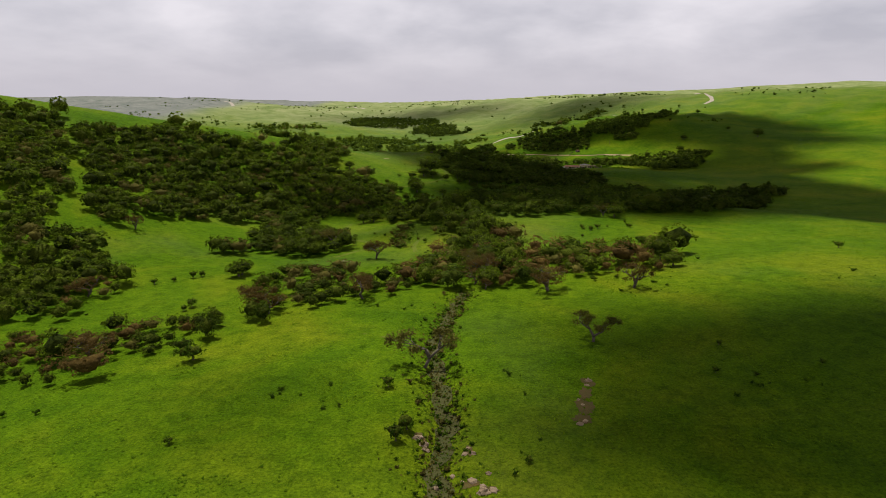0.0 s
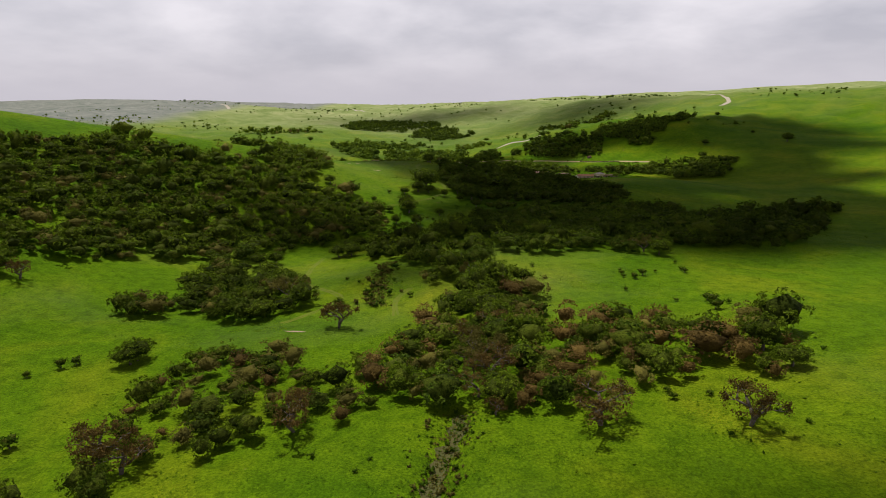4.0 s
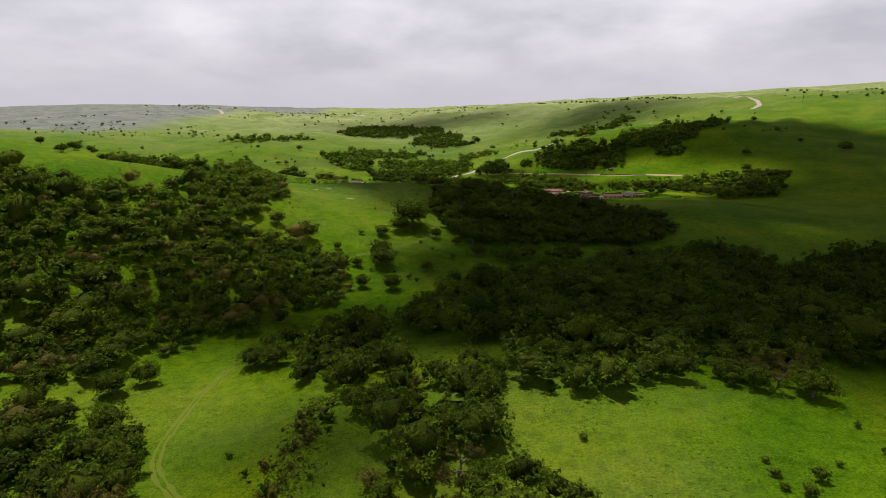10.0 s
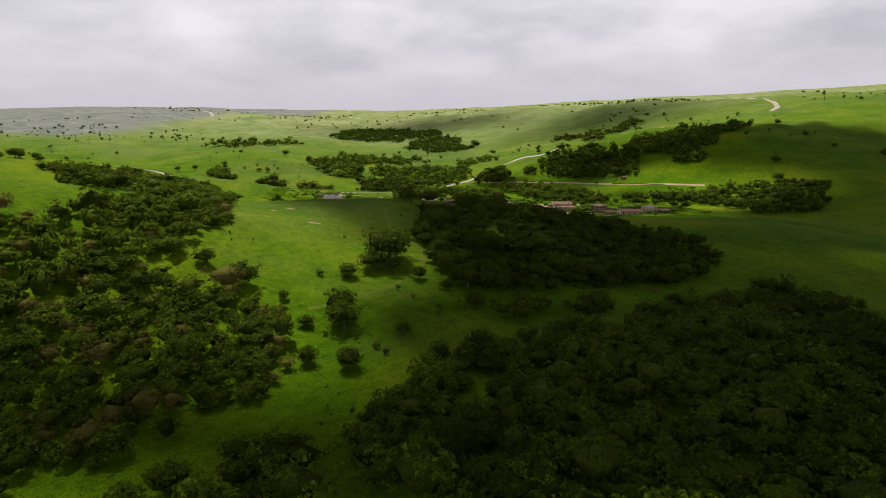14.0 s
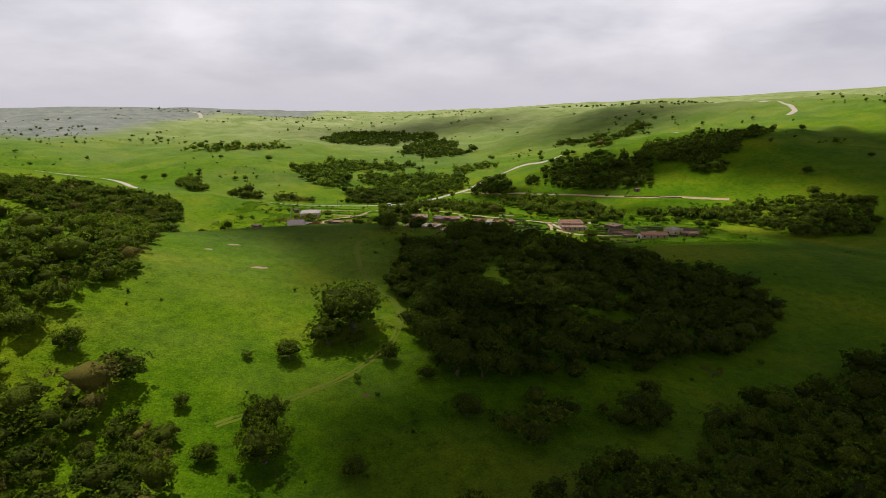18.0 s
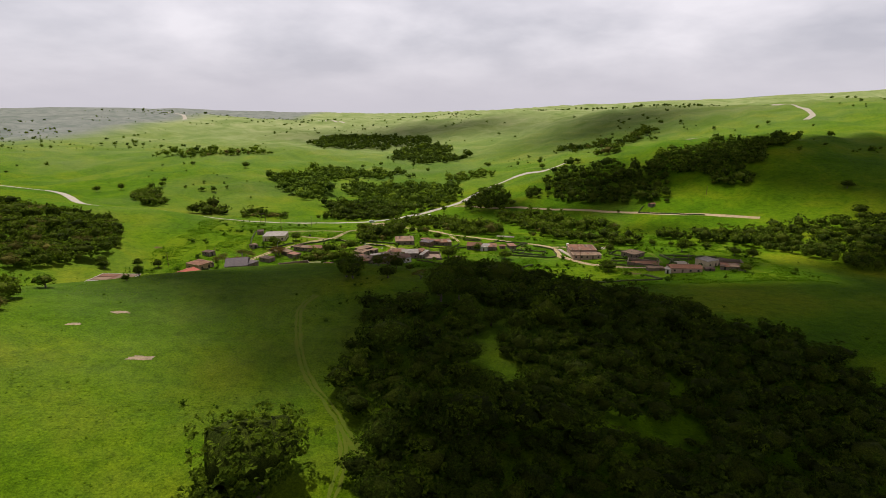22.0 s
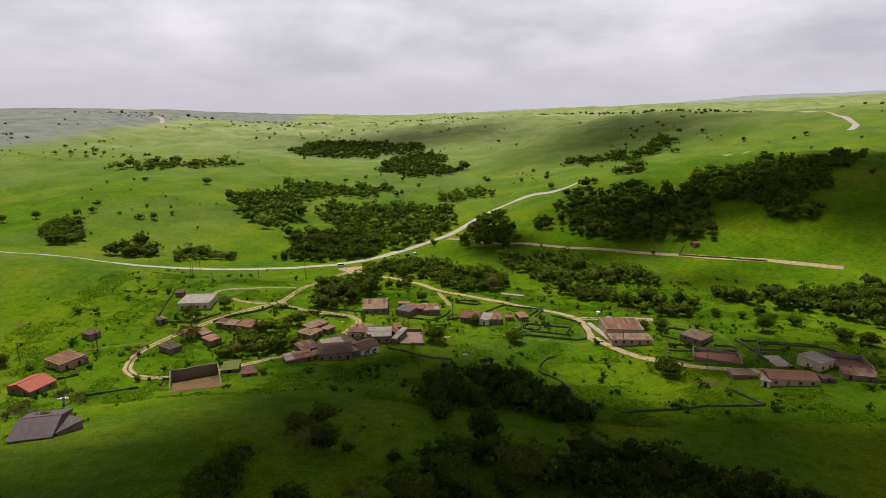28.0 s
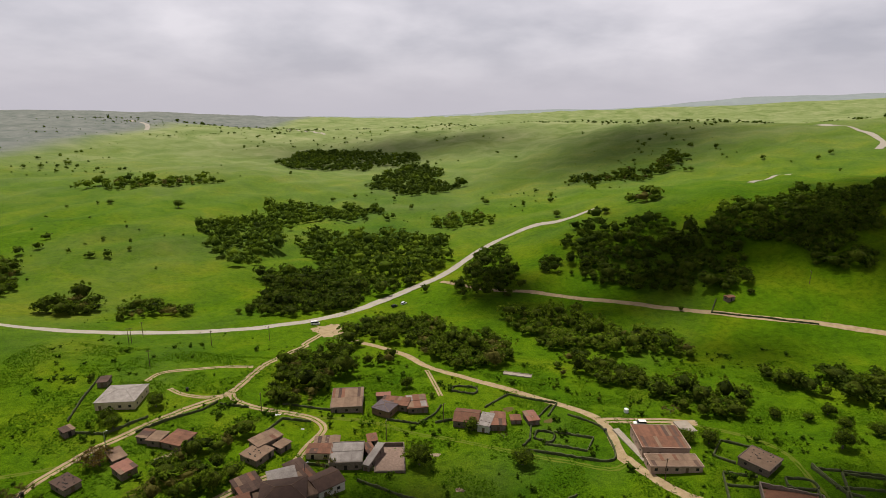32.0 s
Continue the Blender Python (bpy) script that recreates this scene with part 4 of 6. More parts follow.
house(-30.7, 713.2, 61, 7.9, 7.7, 2.4, "stones", "tan_roof", "stone")
house(-23.6, 718.6, 57, 4.8, 3.7, 2.2, "flat", "tan_roof", "stone")
house(-6.2, 752.7, 6, 12.4, 15.5, 2.7, "flat", "tan_roof", "stone")
house(9.8, 746.5, 63, 6.9, 7.8, 3, "hip", "slate_roof", "wood")
house(13.7, 751.3, -11, 11.1, 6.2, 2.8, "flat", "rust_roof", "stone")
house(22.2, 751.9, 9, 8.0, 10.2, 2.6, "patch", "rust_roof", "stone")
house(8.1, 756.7, 4, 5.6, 2.7, 2.8, "flat", "pink_roof", "stone")
house(-0.0, 713.9, 4, 10.8, 11.6, 3, "patch", "white_roof", "stone")
house(9.1, 714.1, -17, 2.1, 13.0, 2.8, "flat", "white_roof", "stone")
house(7.5, 717.4, 27, 2.7, 7.5, 2.6, "flat", "rust_roof", "stone")
house(-9.5, 716.0, -1, 9.1, 5.3, 2.6, "flat", "rust_roof", "cream")
house(-8.4, 721.8, 6, 8.6, 4.7, 2.4, "flat", "tan_roof", "stone")
house(7.2, 725.1, 15, 3.3, 4.4, 2.3, "flat", "rust_roof", "stone")
house(14.5, 715.6, 5, 10.5, 16.4, 1.3, "yard", "rubble", "stone")
house(-15.5, 691.3, 12, 13.6, 10.5, 3.2, "hip", "brown_roof", "stone")
house(-18.3, 699.4, 24, 8.5, 6.4, 3.3, "flat", "white_roof", "stone")
house(-27.6, 694.8, 39, 7.5, 8.8, 2.9, "flat", "brown_roof", "stone")
house(-13.3, 702.5, 40, 6.0, 12.5, 2.9, "flat", "brown_roof", "stone")
house(-4.2, 698.1, 39, 9.0, 8.6, 2.9, "ridge", "brown_roof", "white")
house(-28.8, 684.6, 28, 10.7, 6.9, 2, "patch", "rust_roof", "stone")
house(-22.2, 688.9, 22, 2.7, 4.4, 2.2, "flat", "tan_roof", "stone")
house(-8.1, 693.9, 24, 2.8, 7.4, 2.6, "flat", "tan_roof", "stone")
house(-55.7, 654.1, 25, 16.0, 23.6, 1.3, "yard", "earth", "stone")
house(-50.7, 672.8, 12, 5.8, 7.6, 2, "flat", "moss_roof", "stone")
house(-41.2, 665.0, 16, 4.8, 5.5, 1.8, "flat", "rust_roof", "stone")
house(42.6, 741.4, -11, 9.5, 9.4, 2.7, "ridge", "rust_roof", "stone")
house(49.8, 738.5, -17, 4.6, 9.3, 2.9, "flat", "white_roof", "white")
house(54.6, 739.4, -4, 5.4, 9.3, 2.6, "flat", "rust_roof", "stone")
house(67.9, 742.1, 12, 4.4, 6.9, 2.2, "flat", "pink_roof", "stone")
house(61.6, 741.2, 1, 3.8, 3.7, 1.8, "flat", "rust_roof", "stone")
house(111.4, 723.9, -2, 16.3, 14.2, 3.8, "flat", "rust_roof", "pink")
house(111.4, 711.1, 0, 17.4, 6.5, 2.5, "flat", "tan_roof", "pink")
house(101.6, 725.2, 13, 2.6, 20.5, 0.3, "slab", "concrete", "concrete")
house(126.2, 735.9, 9, 5.8, 7.4, 0.3, "slab", "concrete", "concrete")
house(140.5, 710.5, 38, 10.4, 9.7, 2.4, "stones", "tan_roof", "stone")
house(140.3, 690.8, -21, 17.8, 11.0, 1.4, "yard", "rust_roof", "stone")
house(172.2, 679.0, 25, 8.7, 8.6, 3.6, "hip", "white_roof", "cream")
house(186.5, 680.3, -17, 12.9, 13.5, 1.6, "yard", "rust_roof", "stone")
house(153.5, 664.9, -5, 16.6, 7.6, 2.6, "ridge", "rust_roof", "pink")
house(144.6, 663.8, -31, 2.8, 5.8, 2.4, "flat", "white_roof", "white")
house(177.2, 667.9, -26, 4.7, 6.3, 2.2, "flat", "rust_roof", "stone")
house(182.3, 666.2, -17, 6.5, 6.6, 2.2, "flat", "tan_roof", "stone")
house(160.7, 683.7, 1, 6.3, 9.7, 0.3, "slab", "concrete", "concrete")
house(140.1, 671.2, -2, 8.7, 4.6, 1.6, "flat", "tan_roof", "stone")
house(167.0, 664.7, -3, 4.8, 3.2, 1.4, "flat", "brown_roof", "stone")
house(-118.0, 661.8, 71, 9.2, 11.7, 2.5, "ridge", "red_roof", "stone")
house(-121.8, 685.1, 62, 9.4, 10.8, 3, "flat", "rust_roof", "tan")
house(-117.4, 688.4, 48, 3.2, 6.0, 2.2, "flat", "brown_roof", "stone")
house(-126.6, 710.1, 66, 4.7, 5.9, 2.2, "flat", "brown_roof", "stone")
house(-64.6, 596.8, 14, 8.5, 12.2, 2.3, "ridge", "slate_roof", "stone")
house(-61.5, 597.9, 66, 5.8, 8.4, 2.2, "flat", "slate_roof", "stone")
house(-143.0, 634.8, 86, 15.9, 19.6, 2.5, "patch", "rust_roof", "white")
house(207.1, 865.1, 20, 5.2, 3.6, 2.4, "ridge", "rust_roof", "stone")
house(68.4, 785.5, -16, 13.3, 3.3, 0.5, "yard", "concrete", "concrete")


# ---- dry stone walls ----
def dry_wall(points):
    """A low dry stone wall with an uneven top."""
    rng = random.Random(int(abs(points[0][0]) * 11 + abs(points[0][1])))
    line = smooth_line(points, 1.1) if len(points) > 4 else np.vstack([np.linspace(points[k], points[k + 1], max(2, int(math.dist(points[k], points[k + 1]) / 1.1)), endpoint=k == len(points) - 2) for k in range(len(points) - 1)])
    x0, y0 = line[0]
    z0 = float(on_ground(x0, y0))
    bm = bmesh.new()
    rings = []
    for k, (x, y) in enumerate(line):
        d = line[min(k + 1, len(line) - 1)] - line[max(k - 1, 0)]
        d = d / max(1e-6, math.hypot(*d))
        sx, sy = d[1], -d[0]
        z = float(on_ground(x, y)) - z0
        t, top = 0.32 + 0.1 * rng.random(), 0.65 + 0.45 * rng.random()
        rings.append([bm.verts.new((x - x0 + sx * a, y - y0 + sy * a, z + b)) for a, b in ((-t, -0.3), (-t * 0.85, top * 0.6), (-t * 0.5, top), (t * 0.5, top * (0.9 + 0.2 * rng.random())), (t * 0.85, top * 0.6), (t, -0.3))])
    for a, b in zip(rings, rings[1:]):
        for k in range(5):
            bm.faces.new([a[k], a[k + 1], b[k + 1], b[k]])
    bm.faces.new(rings[0])
    bm.faces.new(rings[-1][::-1])
    bmesh.ops.recalc_face_normals(bm, faces=bm.faces[:])
    ob = finish("dry_stone_wall", bm, mossy)
    ob.location = (x0, y0, z0)
    tagged(ob, "low mossy dry stone wall of a field pen", "wall", "dry stone walls")


dry_wall([(50.5, 752.6), (61.7, 764.2), (80.8, 755.7), (75.3, 745.2)])
dry_wall([(78.3, 754.7), (67.5, 739.2), (65.5, 728.9), (62.2, 724.6)])
dry_wall([(67.1, 729.6), (69.3, 734.1), (75, 732.3), (72.9, 727), (67.1, 729.6)])
dry_wall([(83.4, 746.2), (93.7, 738), (95.1, 727.8), (94.4, 718.9), (91.5, 715.7), (83.9, 716.9), (68.8, 721.3), (61.9, 722.9)])
dry_wall([(75.2, 733.5), (89.3, 729.5), (85.1, 721.7), (70.7, 726.1)])
dry_wall([(37.1, 765.9), (38.5, 770.6), (47.7, 769.8), (46.4, 764.1), (37.1, 765.9)])
dry_wall([(127.6, 716.4), (134.7, 725.6), (145.3, 718.8), (146.1, 716.6)])
dry_wall([(127.6, 716.4), (133.1, 711.6)])
dry_wall([(144.5, 702.5), (151.3, 701.1), (150.9, 696.2), (143.3, 697.5), (144.5, 702.5)])
dry_wall([(124.4, 700.7), (133.3, 698.7), (150.5, 695.6), (148.1, 689.9)])
dry_wall([(124.4, 700.7), (120.7, 689.8)])
dry_wall([(156.3, 707.6), (157.9, 693.2), (153.7, 685.7)])
dry_wall([(157.5, 706.5), (176.1, 701.4), (187, 698.8)])
dry_wall([(156.7, 696.5), (170.3, 694)])
dry_wall([(-69.7, 657.2), (-72.8, 665), (-55.4, 668.8)])
dry_wall([(-107.6, 732), (-111.9, 749.4), (-114.4, 763.7)])
dry_wall([(-101, 725), (-89.4, 724.7), (-79.4, 735.7)])
dry_wall([(-91.6, 650.1), (-75.8, 654.8)])
dry_wall([(-125.7, 680.4), (-114.4, 680.4), (-110.6, 675.3), (-115.9, 671)])
dry_wall([(157.2, 709), (158, 693.4), (161.7, 691)])
dry_wall([(163.3, 703), (186, 697.3), (190.4, 692.7)])
dry_wall([(126.4, 706.6), (121.7, 693.3), (129.5, 688.3)])
dry_wall([(126.7, 707.2), (136.3, 704)])
dry_wall([(75.7, 697.9), (70.8, 694.1), (66.9, 684), (72.6, 675), (74.9, 662.4), (74.5, 650.8)])
dry_wall([(130.2, 662.4), (134.5, 646.5), (116.8, 648.3), (87, 643.8)])
dry_wall([(-13.7, 710.4), (-2, 708.9), (9.8, 708.6)])
dry_wall([(5.1, 702.5), (20.8, 695.3), (32.3, 693.1)])
dry_wall([(-79.1, 726.1), (-70.6, 734.3), (-61.1, 742.2), (-57.8, 747.9)])
dry_wall([(-56, 746.3), (-44.3, 744.9)])
dry_wall([(-32.6, 728.5), (-28.9, 737.7), (-17.7, 736.5)])
dry_wall([(11.1, 740.9), (23.4, 739.1), (29.9, 746.4), (32.2, 753.3)])
dry_wall([(200.5, 867.6), (191.9, 854.3), (215.8, 843.6), (238.7, 829.4)])
dry_wall([(-32.1, 749.3), (-12, 746.1)])
dry_wall([(163.6, 703.6), (156.5, 688.5), (157.4, 684.2)])
dry_wall([(30, 740.2), (36.7, 742.2)])


# ---- poles, tanks, vehicles and small things ----
def pole(x, y, lamp):
    z = float(on_ground(x, y))
    root = tagged(new("street_lamp" if lamp else "utility_pole"), "steel lamp post beside a dirt track" if lamp else "weathered wooden utility pole standing in the grass", "lamp" if lamp else "pole", "village poles")
    root.matrix_basis = pose(x, y, z, 0, 0, (x * 7) % 90)
    bm = bmesh.new()
    tube(bm, (0, 0, -0.3), (0, 0, 8.2 if not lamp else 6.0), 0.17, 0.11, 8)
    part("post", bm, steel if lamp else timber, root)
    if lamp:
        bm = bmesh.new()
        tube(bm, (0, 0, 5.9), (0.9, 0, 6.2), 0.06, 0.05, 6)
        part("arm", bm, steel, root)
        bm = bmesh.new()
        box(bm, 0.7, 1.3, -0.15, 0.15, 6.12, 6.26)
        part("lamp_head", bm, white_paint, root)
    else:
        bm = bmesh.new()
        box(bm, -0.9, 0.9, -0.06, 0.06, 7.7, 7.85)
        arm = part("crossarm", bm, timber, root)
        for k in (-0.8, 0.0, 0.8):
            bm = bmesh.new()
            tube(bm, (k, 0, 7.85), (k, 0, 8.1), 0.06, 0.04, 6)
            part("insulator", bm, steel, arm)


pole(-124.7, 805.4, 0)
pole(-123.8, 806.3, 0)
pole(-125.3, 819.7, 0)
pole(-100.1, 777.9, 0)
pole(-59.9, 823.6, 0)
pole(-38.6, 743.1, 0)
pole(-85.2, 717.8, 1)
pole(12.2, 727.1, 0)
pole(106.3, 704.6, 0)
pole(-11.7, 702.3, 1)
pole(-140.4, 685.9, 0)
pole(-118.0, 699.9, 0)
pole(159.0, 673.8, 0)
pole(132.3, 682.5, 0)
pole(1.1, 744.2, 0)
pole(33.3, 740.9, 0)
pole(255.9, 867.3, 0)
pole(-85.6, 810.8, 0)


def vehicle(x, y, turn, long, wide, high, paint_of, van, words, name):
    """A parked car or van with its wheels, glass and lamps."""
    z = float(on_ground(x, y)) + 0.12
    root = tagged(new(name), words, "van" if van else "car", "vehicles")
    root.matrix_basis = pose(x, y, z, 0, 0, turn)
    l, w = long / 2, wide / 2
    nose = 0.82 if van else 0.55

    def profile(pts, name, m, parent, inset=0.0):
        bm = bmesh.new()
        a = [bm.verts.new((px, -w + inset, pz)) for px, pz in pts]
        b = [bm.verts.new((px, w - inset, pz)) for px, pz in pts]
        bm.faces.new(a)
        bm.faces.new(b[::-1])
        for k in range(len(pts)):
            bm.faces.new([a[k], b[k], b[(k + 1) % len(pts)], a[(k + 1) % len(pts)]])
        bmesh.ops.recalc_face_normals(bm, faces=bm.faces[:])
        bmesh.ops.bevel(bm, geom=bm.edges[:], offset=0.06, segments=2, affect="EDGES")
        return part(name, bm, m, parent)

    belt = high * 0.55
    body = profile([(-l, 0.35), (l, 0.35), (l, belt * 0.85), (l * nose + 0.1, belt), (-l, belt + 0.05)], "body", paint_of, root)
    profile([(-l + 0.08, belt), (l * nose, belt), (l * (nose - 0.28), high - 0.1), (-l + 0.25, high - 0.1)], "cabin", window_glass, root, 0.08)
    profile([(-l + 0.2, high - 0.12), (l * (nose - 0.27), high - 0.12), (l * (nose - 0.32), high), (-l + 0.3, high)], "roof_panel", paint_of, root, 0.1)
    for sx in (-1, 1):
        for sy in (-1, 1):
            bm = bmesh.new()
            tube(bm, (sx * l * 0.62, sy * (w - 0.22), 0.36), (sx * l * 0.62, sy * (w + 0.01), 0.36), 0.36, 0.36, 14)
            wheel = part("wheel", bm, rubber, root)
            bm = bmesh.new()
            tube(bm, (sx * l * 0.62, sy * (w - 0.1), 0.36), (sx * l * 0.62, sy * (w + 0.03), 0.36), 0.2, 0.2, 10)
            part("rim", bm, steel, wheel)
    for sy in (-1, 1):
        bm = bmesh.new()
        box(bm, l - 0.03, l + 0.02, sy * w * 0.7 - 0.16, sy * w * 0.7 + 0.16, belt * 0.65, belt * 0.82)
        part("headlight", bm, steel, body)
    return root


vehicle(109.8, 738.6, 176, 4.9, 1.95, 1.85, white_paint, False, "white off-road car parked on a dirt yard", "car")
vehicle(-42.6, 855.6, 12, 5.2, 2.0, 2.3, white_paint, True, "white minibus on the pale road", "van")
vehicle(1.4, 892.6, 48, 4.7, 1.9, 1.7, black_paint, False, "black car on the road", "car")
vehicle(7.2, 898.6, 50, 4.7, 1.9, 1.7, white_paint, False, "white car on the road", "car")


def water_tank(x, y, z):
    root = tagged(new("water_tank"), "white plastic water tank with a domed lid", "tank")
    root.matrix_basis = pose(x, y, z)
    bm = bmesh.new()
    tube(bm, (0, 0, -0.1), (0, 0, 1.5), 0.95, 0.95, 18)
    part("barrel", bm, white_paint, root)
    bm = bmesh.new()
    tube(bm, (0, 0, 1.5), (0, 0, 1.8), 0.93, 0.35, 18)
    part("lid", bm, white_paint, root)


water_tank(107.6, 748.3, float(on_ground(107.6, 748.3)))


def rumpled(x, y, rx, ry, label, name, cat, material, high=0.35):
    """A small rumpled heap lying on the ground."""
    rng = random.Random(int(abs(x) * 17 + abs(y)))
    bm = bmesh.new()
    bmesh.ops.create_icosphere(bm, subdivisions=3, radius=1.0)
    for v in bm.verts:
        k = 0.7 + 0.5 * noise.noise(v.co * 1.7 + Vector((x, y, 0)))
        v.co = Vector((v.co.x * rx * k, v.co.y * ry * k, max(-0.1, v.co.z * high * (0.6 + rng.random() * 0.5))))
    ob = finish(name, bm, material)
    ob.location = (x, y, float(on_ground(x, y)))
    tagged(ob, label, cat)


rumpled(-32.4, 740.6, 2.4, 0.8, "white plastic sheeting dumped on the grass", "plastic_sheet", "sheet", cloth)
rumpled(-98.4, 650.3, 3.4, 1.0, "white plastic sheeting in a long heap", "plastic_sheet", "sheet", cloth)
rumpled(-19.6, 731.6, 0.9, 0.6, "white bag lying by the track", "plastic_sheet", "sheet", cloth)
for kx, ky, kr in ((27.5, 95.2, 0.9), (-4.2, 77.6, 0.9), (-3.0, 75.0, 0.6), (5.5, 63.5, 1.1), (3.2, 61.8, 0.8), (22.4, 80.2, 0.7), (4.6, 72.5, 0.6), (-1.0, 66.0, 0.7), (24.0, 88.0, 0.5), (6.4, 67.4, 0.6), (38.0, 700.6, 0.9), (39.4, 699.6, 0.7)):
    rumpled(kx, ky, kr, kr * 0.8, "pale weathered boulder in the grass", "boulder", "rock", rock, kr * 0.7)


def oil_drum(x, y):
    root = tagged(new("rubbish_bin"), "dark round metal rubbish bin by the track", "bin")
    root.matrix_basis = pose(x, y, float(on_ground(x, y)))
    bm = bmesh.new()
    tube(bm, (0, 0, -0.05), (0, 0, 1.25), 0.55, 0.6, 14)
    part("drum", bm, black_paint, root)
    bm = bmesh.new()
    tube(bm, (0, 0, 1.25), (0, 0, 1.33), 0.64, 0.62, 14)
    part("rim", bm, rubber, root)


oil_drum(-96.8, 693.4)
oil_drum(-73.5, 756.0)
oil_drum(95.0, 734.0)

# ---- trees ----
SOLID = {}
for level in (1, 2, 3, 4):
    bm = bmesh.new()
    bmesh.ops.create_icosphere(bm, subdivisions=level, radius=1.0)
    bm.verts.ensure_lookup_table()
    SOLID[level] = (np.array([v.co[:] for v in bm.verts]), np.array([[v.index for v in f.verts] for f in bm.faces]))
    bm.free()


def leaves_at(rng, centres, outward, size, halves=False):
    """Small bent leaf sprays, one island each."""
    n = len(centres)
    nrm = outward + rng.normal(0, 0.6, (n, 3))
    nrm /= np.linalg.norm(nrm, axis=1)[:, None]
    ref = rng.normal(0, 1, (n, 3))
    a = np.cross(nrm, ref)
    a /= np.linalg.norm(a, axis=1)[:, None]
    b = np.cross(nrm, a)
    s = size * rng.uniform(0.55, 1.35, (n, 1))
    t = s * rng.uniform(0.5, 0.9, (n, 1))
    v = np.stack([centres - a * s, centres - b * t + nrm * s * 0.25, centres + a * s, centres + b * t + nrm * s * 0.25], 1).reshape(-1, 3)
    if halves:
        v = np.stack([centres - a * s, centres + a * s, centres + b * t * 1.5 + nrm * s * 0.3], 1).reshape(-1, 3)
        return v, np.arange(3 * n).reshape(-1, 3)
    k = np.arange(n)[:, None] * 4
    return v, np.concatenate([k + [0, 1, 2], k + [0, 2, 3]], 0)


def crown_arrays(seed, lobes, level, leaves, leaf, radius=5.0, tall=6.4, low=0.3, puff=1.0, rough=0.07, core=0.72, halves=True):
    """A broad crown: lobes of foliage that meet in creases, a ragged underside and loose leaf sprays."""
    rng = np.random.RandomState(seed)
    d, faces = SOLID[level]
    mid = np.array([0, 0, low + 0.42 * (tall - low)])
    reach = 0.5 / np.sqrt((d[:, 0] ** 2 + d[:, 1] ** 2) / radius ** 2 + (d[:, 2] / (0.58 * (tall - low))) ** 2)
    for k in range(lobes):
        a, r = 2.4 * k + rng.uniform(-0.9, 0.9), radius * 0.8 * math.sqrt((k + 0.3) / lobes) * rng.uniform(0.65, 1.2)
        q = radius * rng.choice([0.14, 0.2, 0.26, 0.34, 0.42]) * puff
        c = np.array([r * math.cos(a), r * math.sin(a), low + (tall - low) * (0.4 + 0.36 * (1 - (r / radius) ** 2)) * rng.uniform(0.75, 1.22)]) - mid
        along = d @ c
        inside_of = q * q - (c @ c - along * along)
        reach = np.where(inside_of > 0, np.maximum(reach, along + np.sqrt(np.maximum(inside_of, 0))), reach)
    skin = d * reach[:, None] + mid
    v = d * (core * reach * rng.uniform(1 - rough, 1 + rough, len(d)))[:, None] + mid
    v[:, 2] = np.maximum(v[:, 2], low * rng.uniform(0.6, 1.3, len(v)))
    faces = faces[d[faces].mean(1)[:, 2] > -0.55]
    # leaves gather in tufts with gaps between, where the core shows
    tufts = max(8, leaves // 11)
    f = faces[rng.randint(len(faces), size=tufts)]
    w = rng.dirichlet((1, 1, 1), tufts)
    heart = (skin[f] * w[:, :, None]).sum(1)
    away = heart - mid
    deep = np.linalg.norm(away, axis=1)[:, None]
    away /= deep
    heart = mid + away * deep * (1 - 0.22 * rng.rand(tufts, 1) ** 1.4)
    own = rng.randint(tufts, size=leaves)
    fan = away[own] * 0.55 + np.array([0, 0, 0.4]) + rng.normal(0, 0.55, (leaves, 3))
    fan /= np.linalg.norm(fan, axis=1)[:, None]
    at = heart[own] + fan * (radius * 0.125 * np.sqrt(420.0 / max(leaves, 420)) + leaf * 0.6) * rng.uniform(0.5, 1.15, (leaves, 1)) * np.array([1.15, 1.15, 0.8])
    out = fan
    at[:, 2] = np.maximum(at[:, 2], low)
    lv, lf = leaves_at(rng, at, out * np.array([0.8, 0.8, 1.0]) + np.array([0, 0, 0.3]), leaf, halves)
    return np.concatenate([v, lv]), np.concatenate([faces, lf + len(v)]), len(faces)


def limbs(bm, rng, start, way, length, radius, depth, tips, sides=5, spread=0.7):
    """Forking branches."""
    end = start + way * length
    tube(bm, start, end, radius, radius * 0.68, sides)
    if depth == 0:
        tips.append(end)
        return
    for _ in range(2 if depth > 2 or rng.random() < 0.5 else 3):
        turn = Vector((rng.uniform(-1, 1), rng.uniform(-1, 1), rng.uniform(-0.25, 0.55))) * spread
        limbs(bm, rng, end, (way + turn).normalized(), length * rng.uniform(0.62, 0.85), radius * 0.66, depth - 1, tips, max(3, sides - 1), spread)


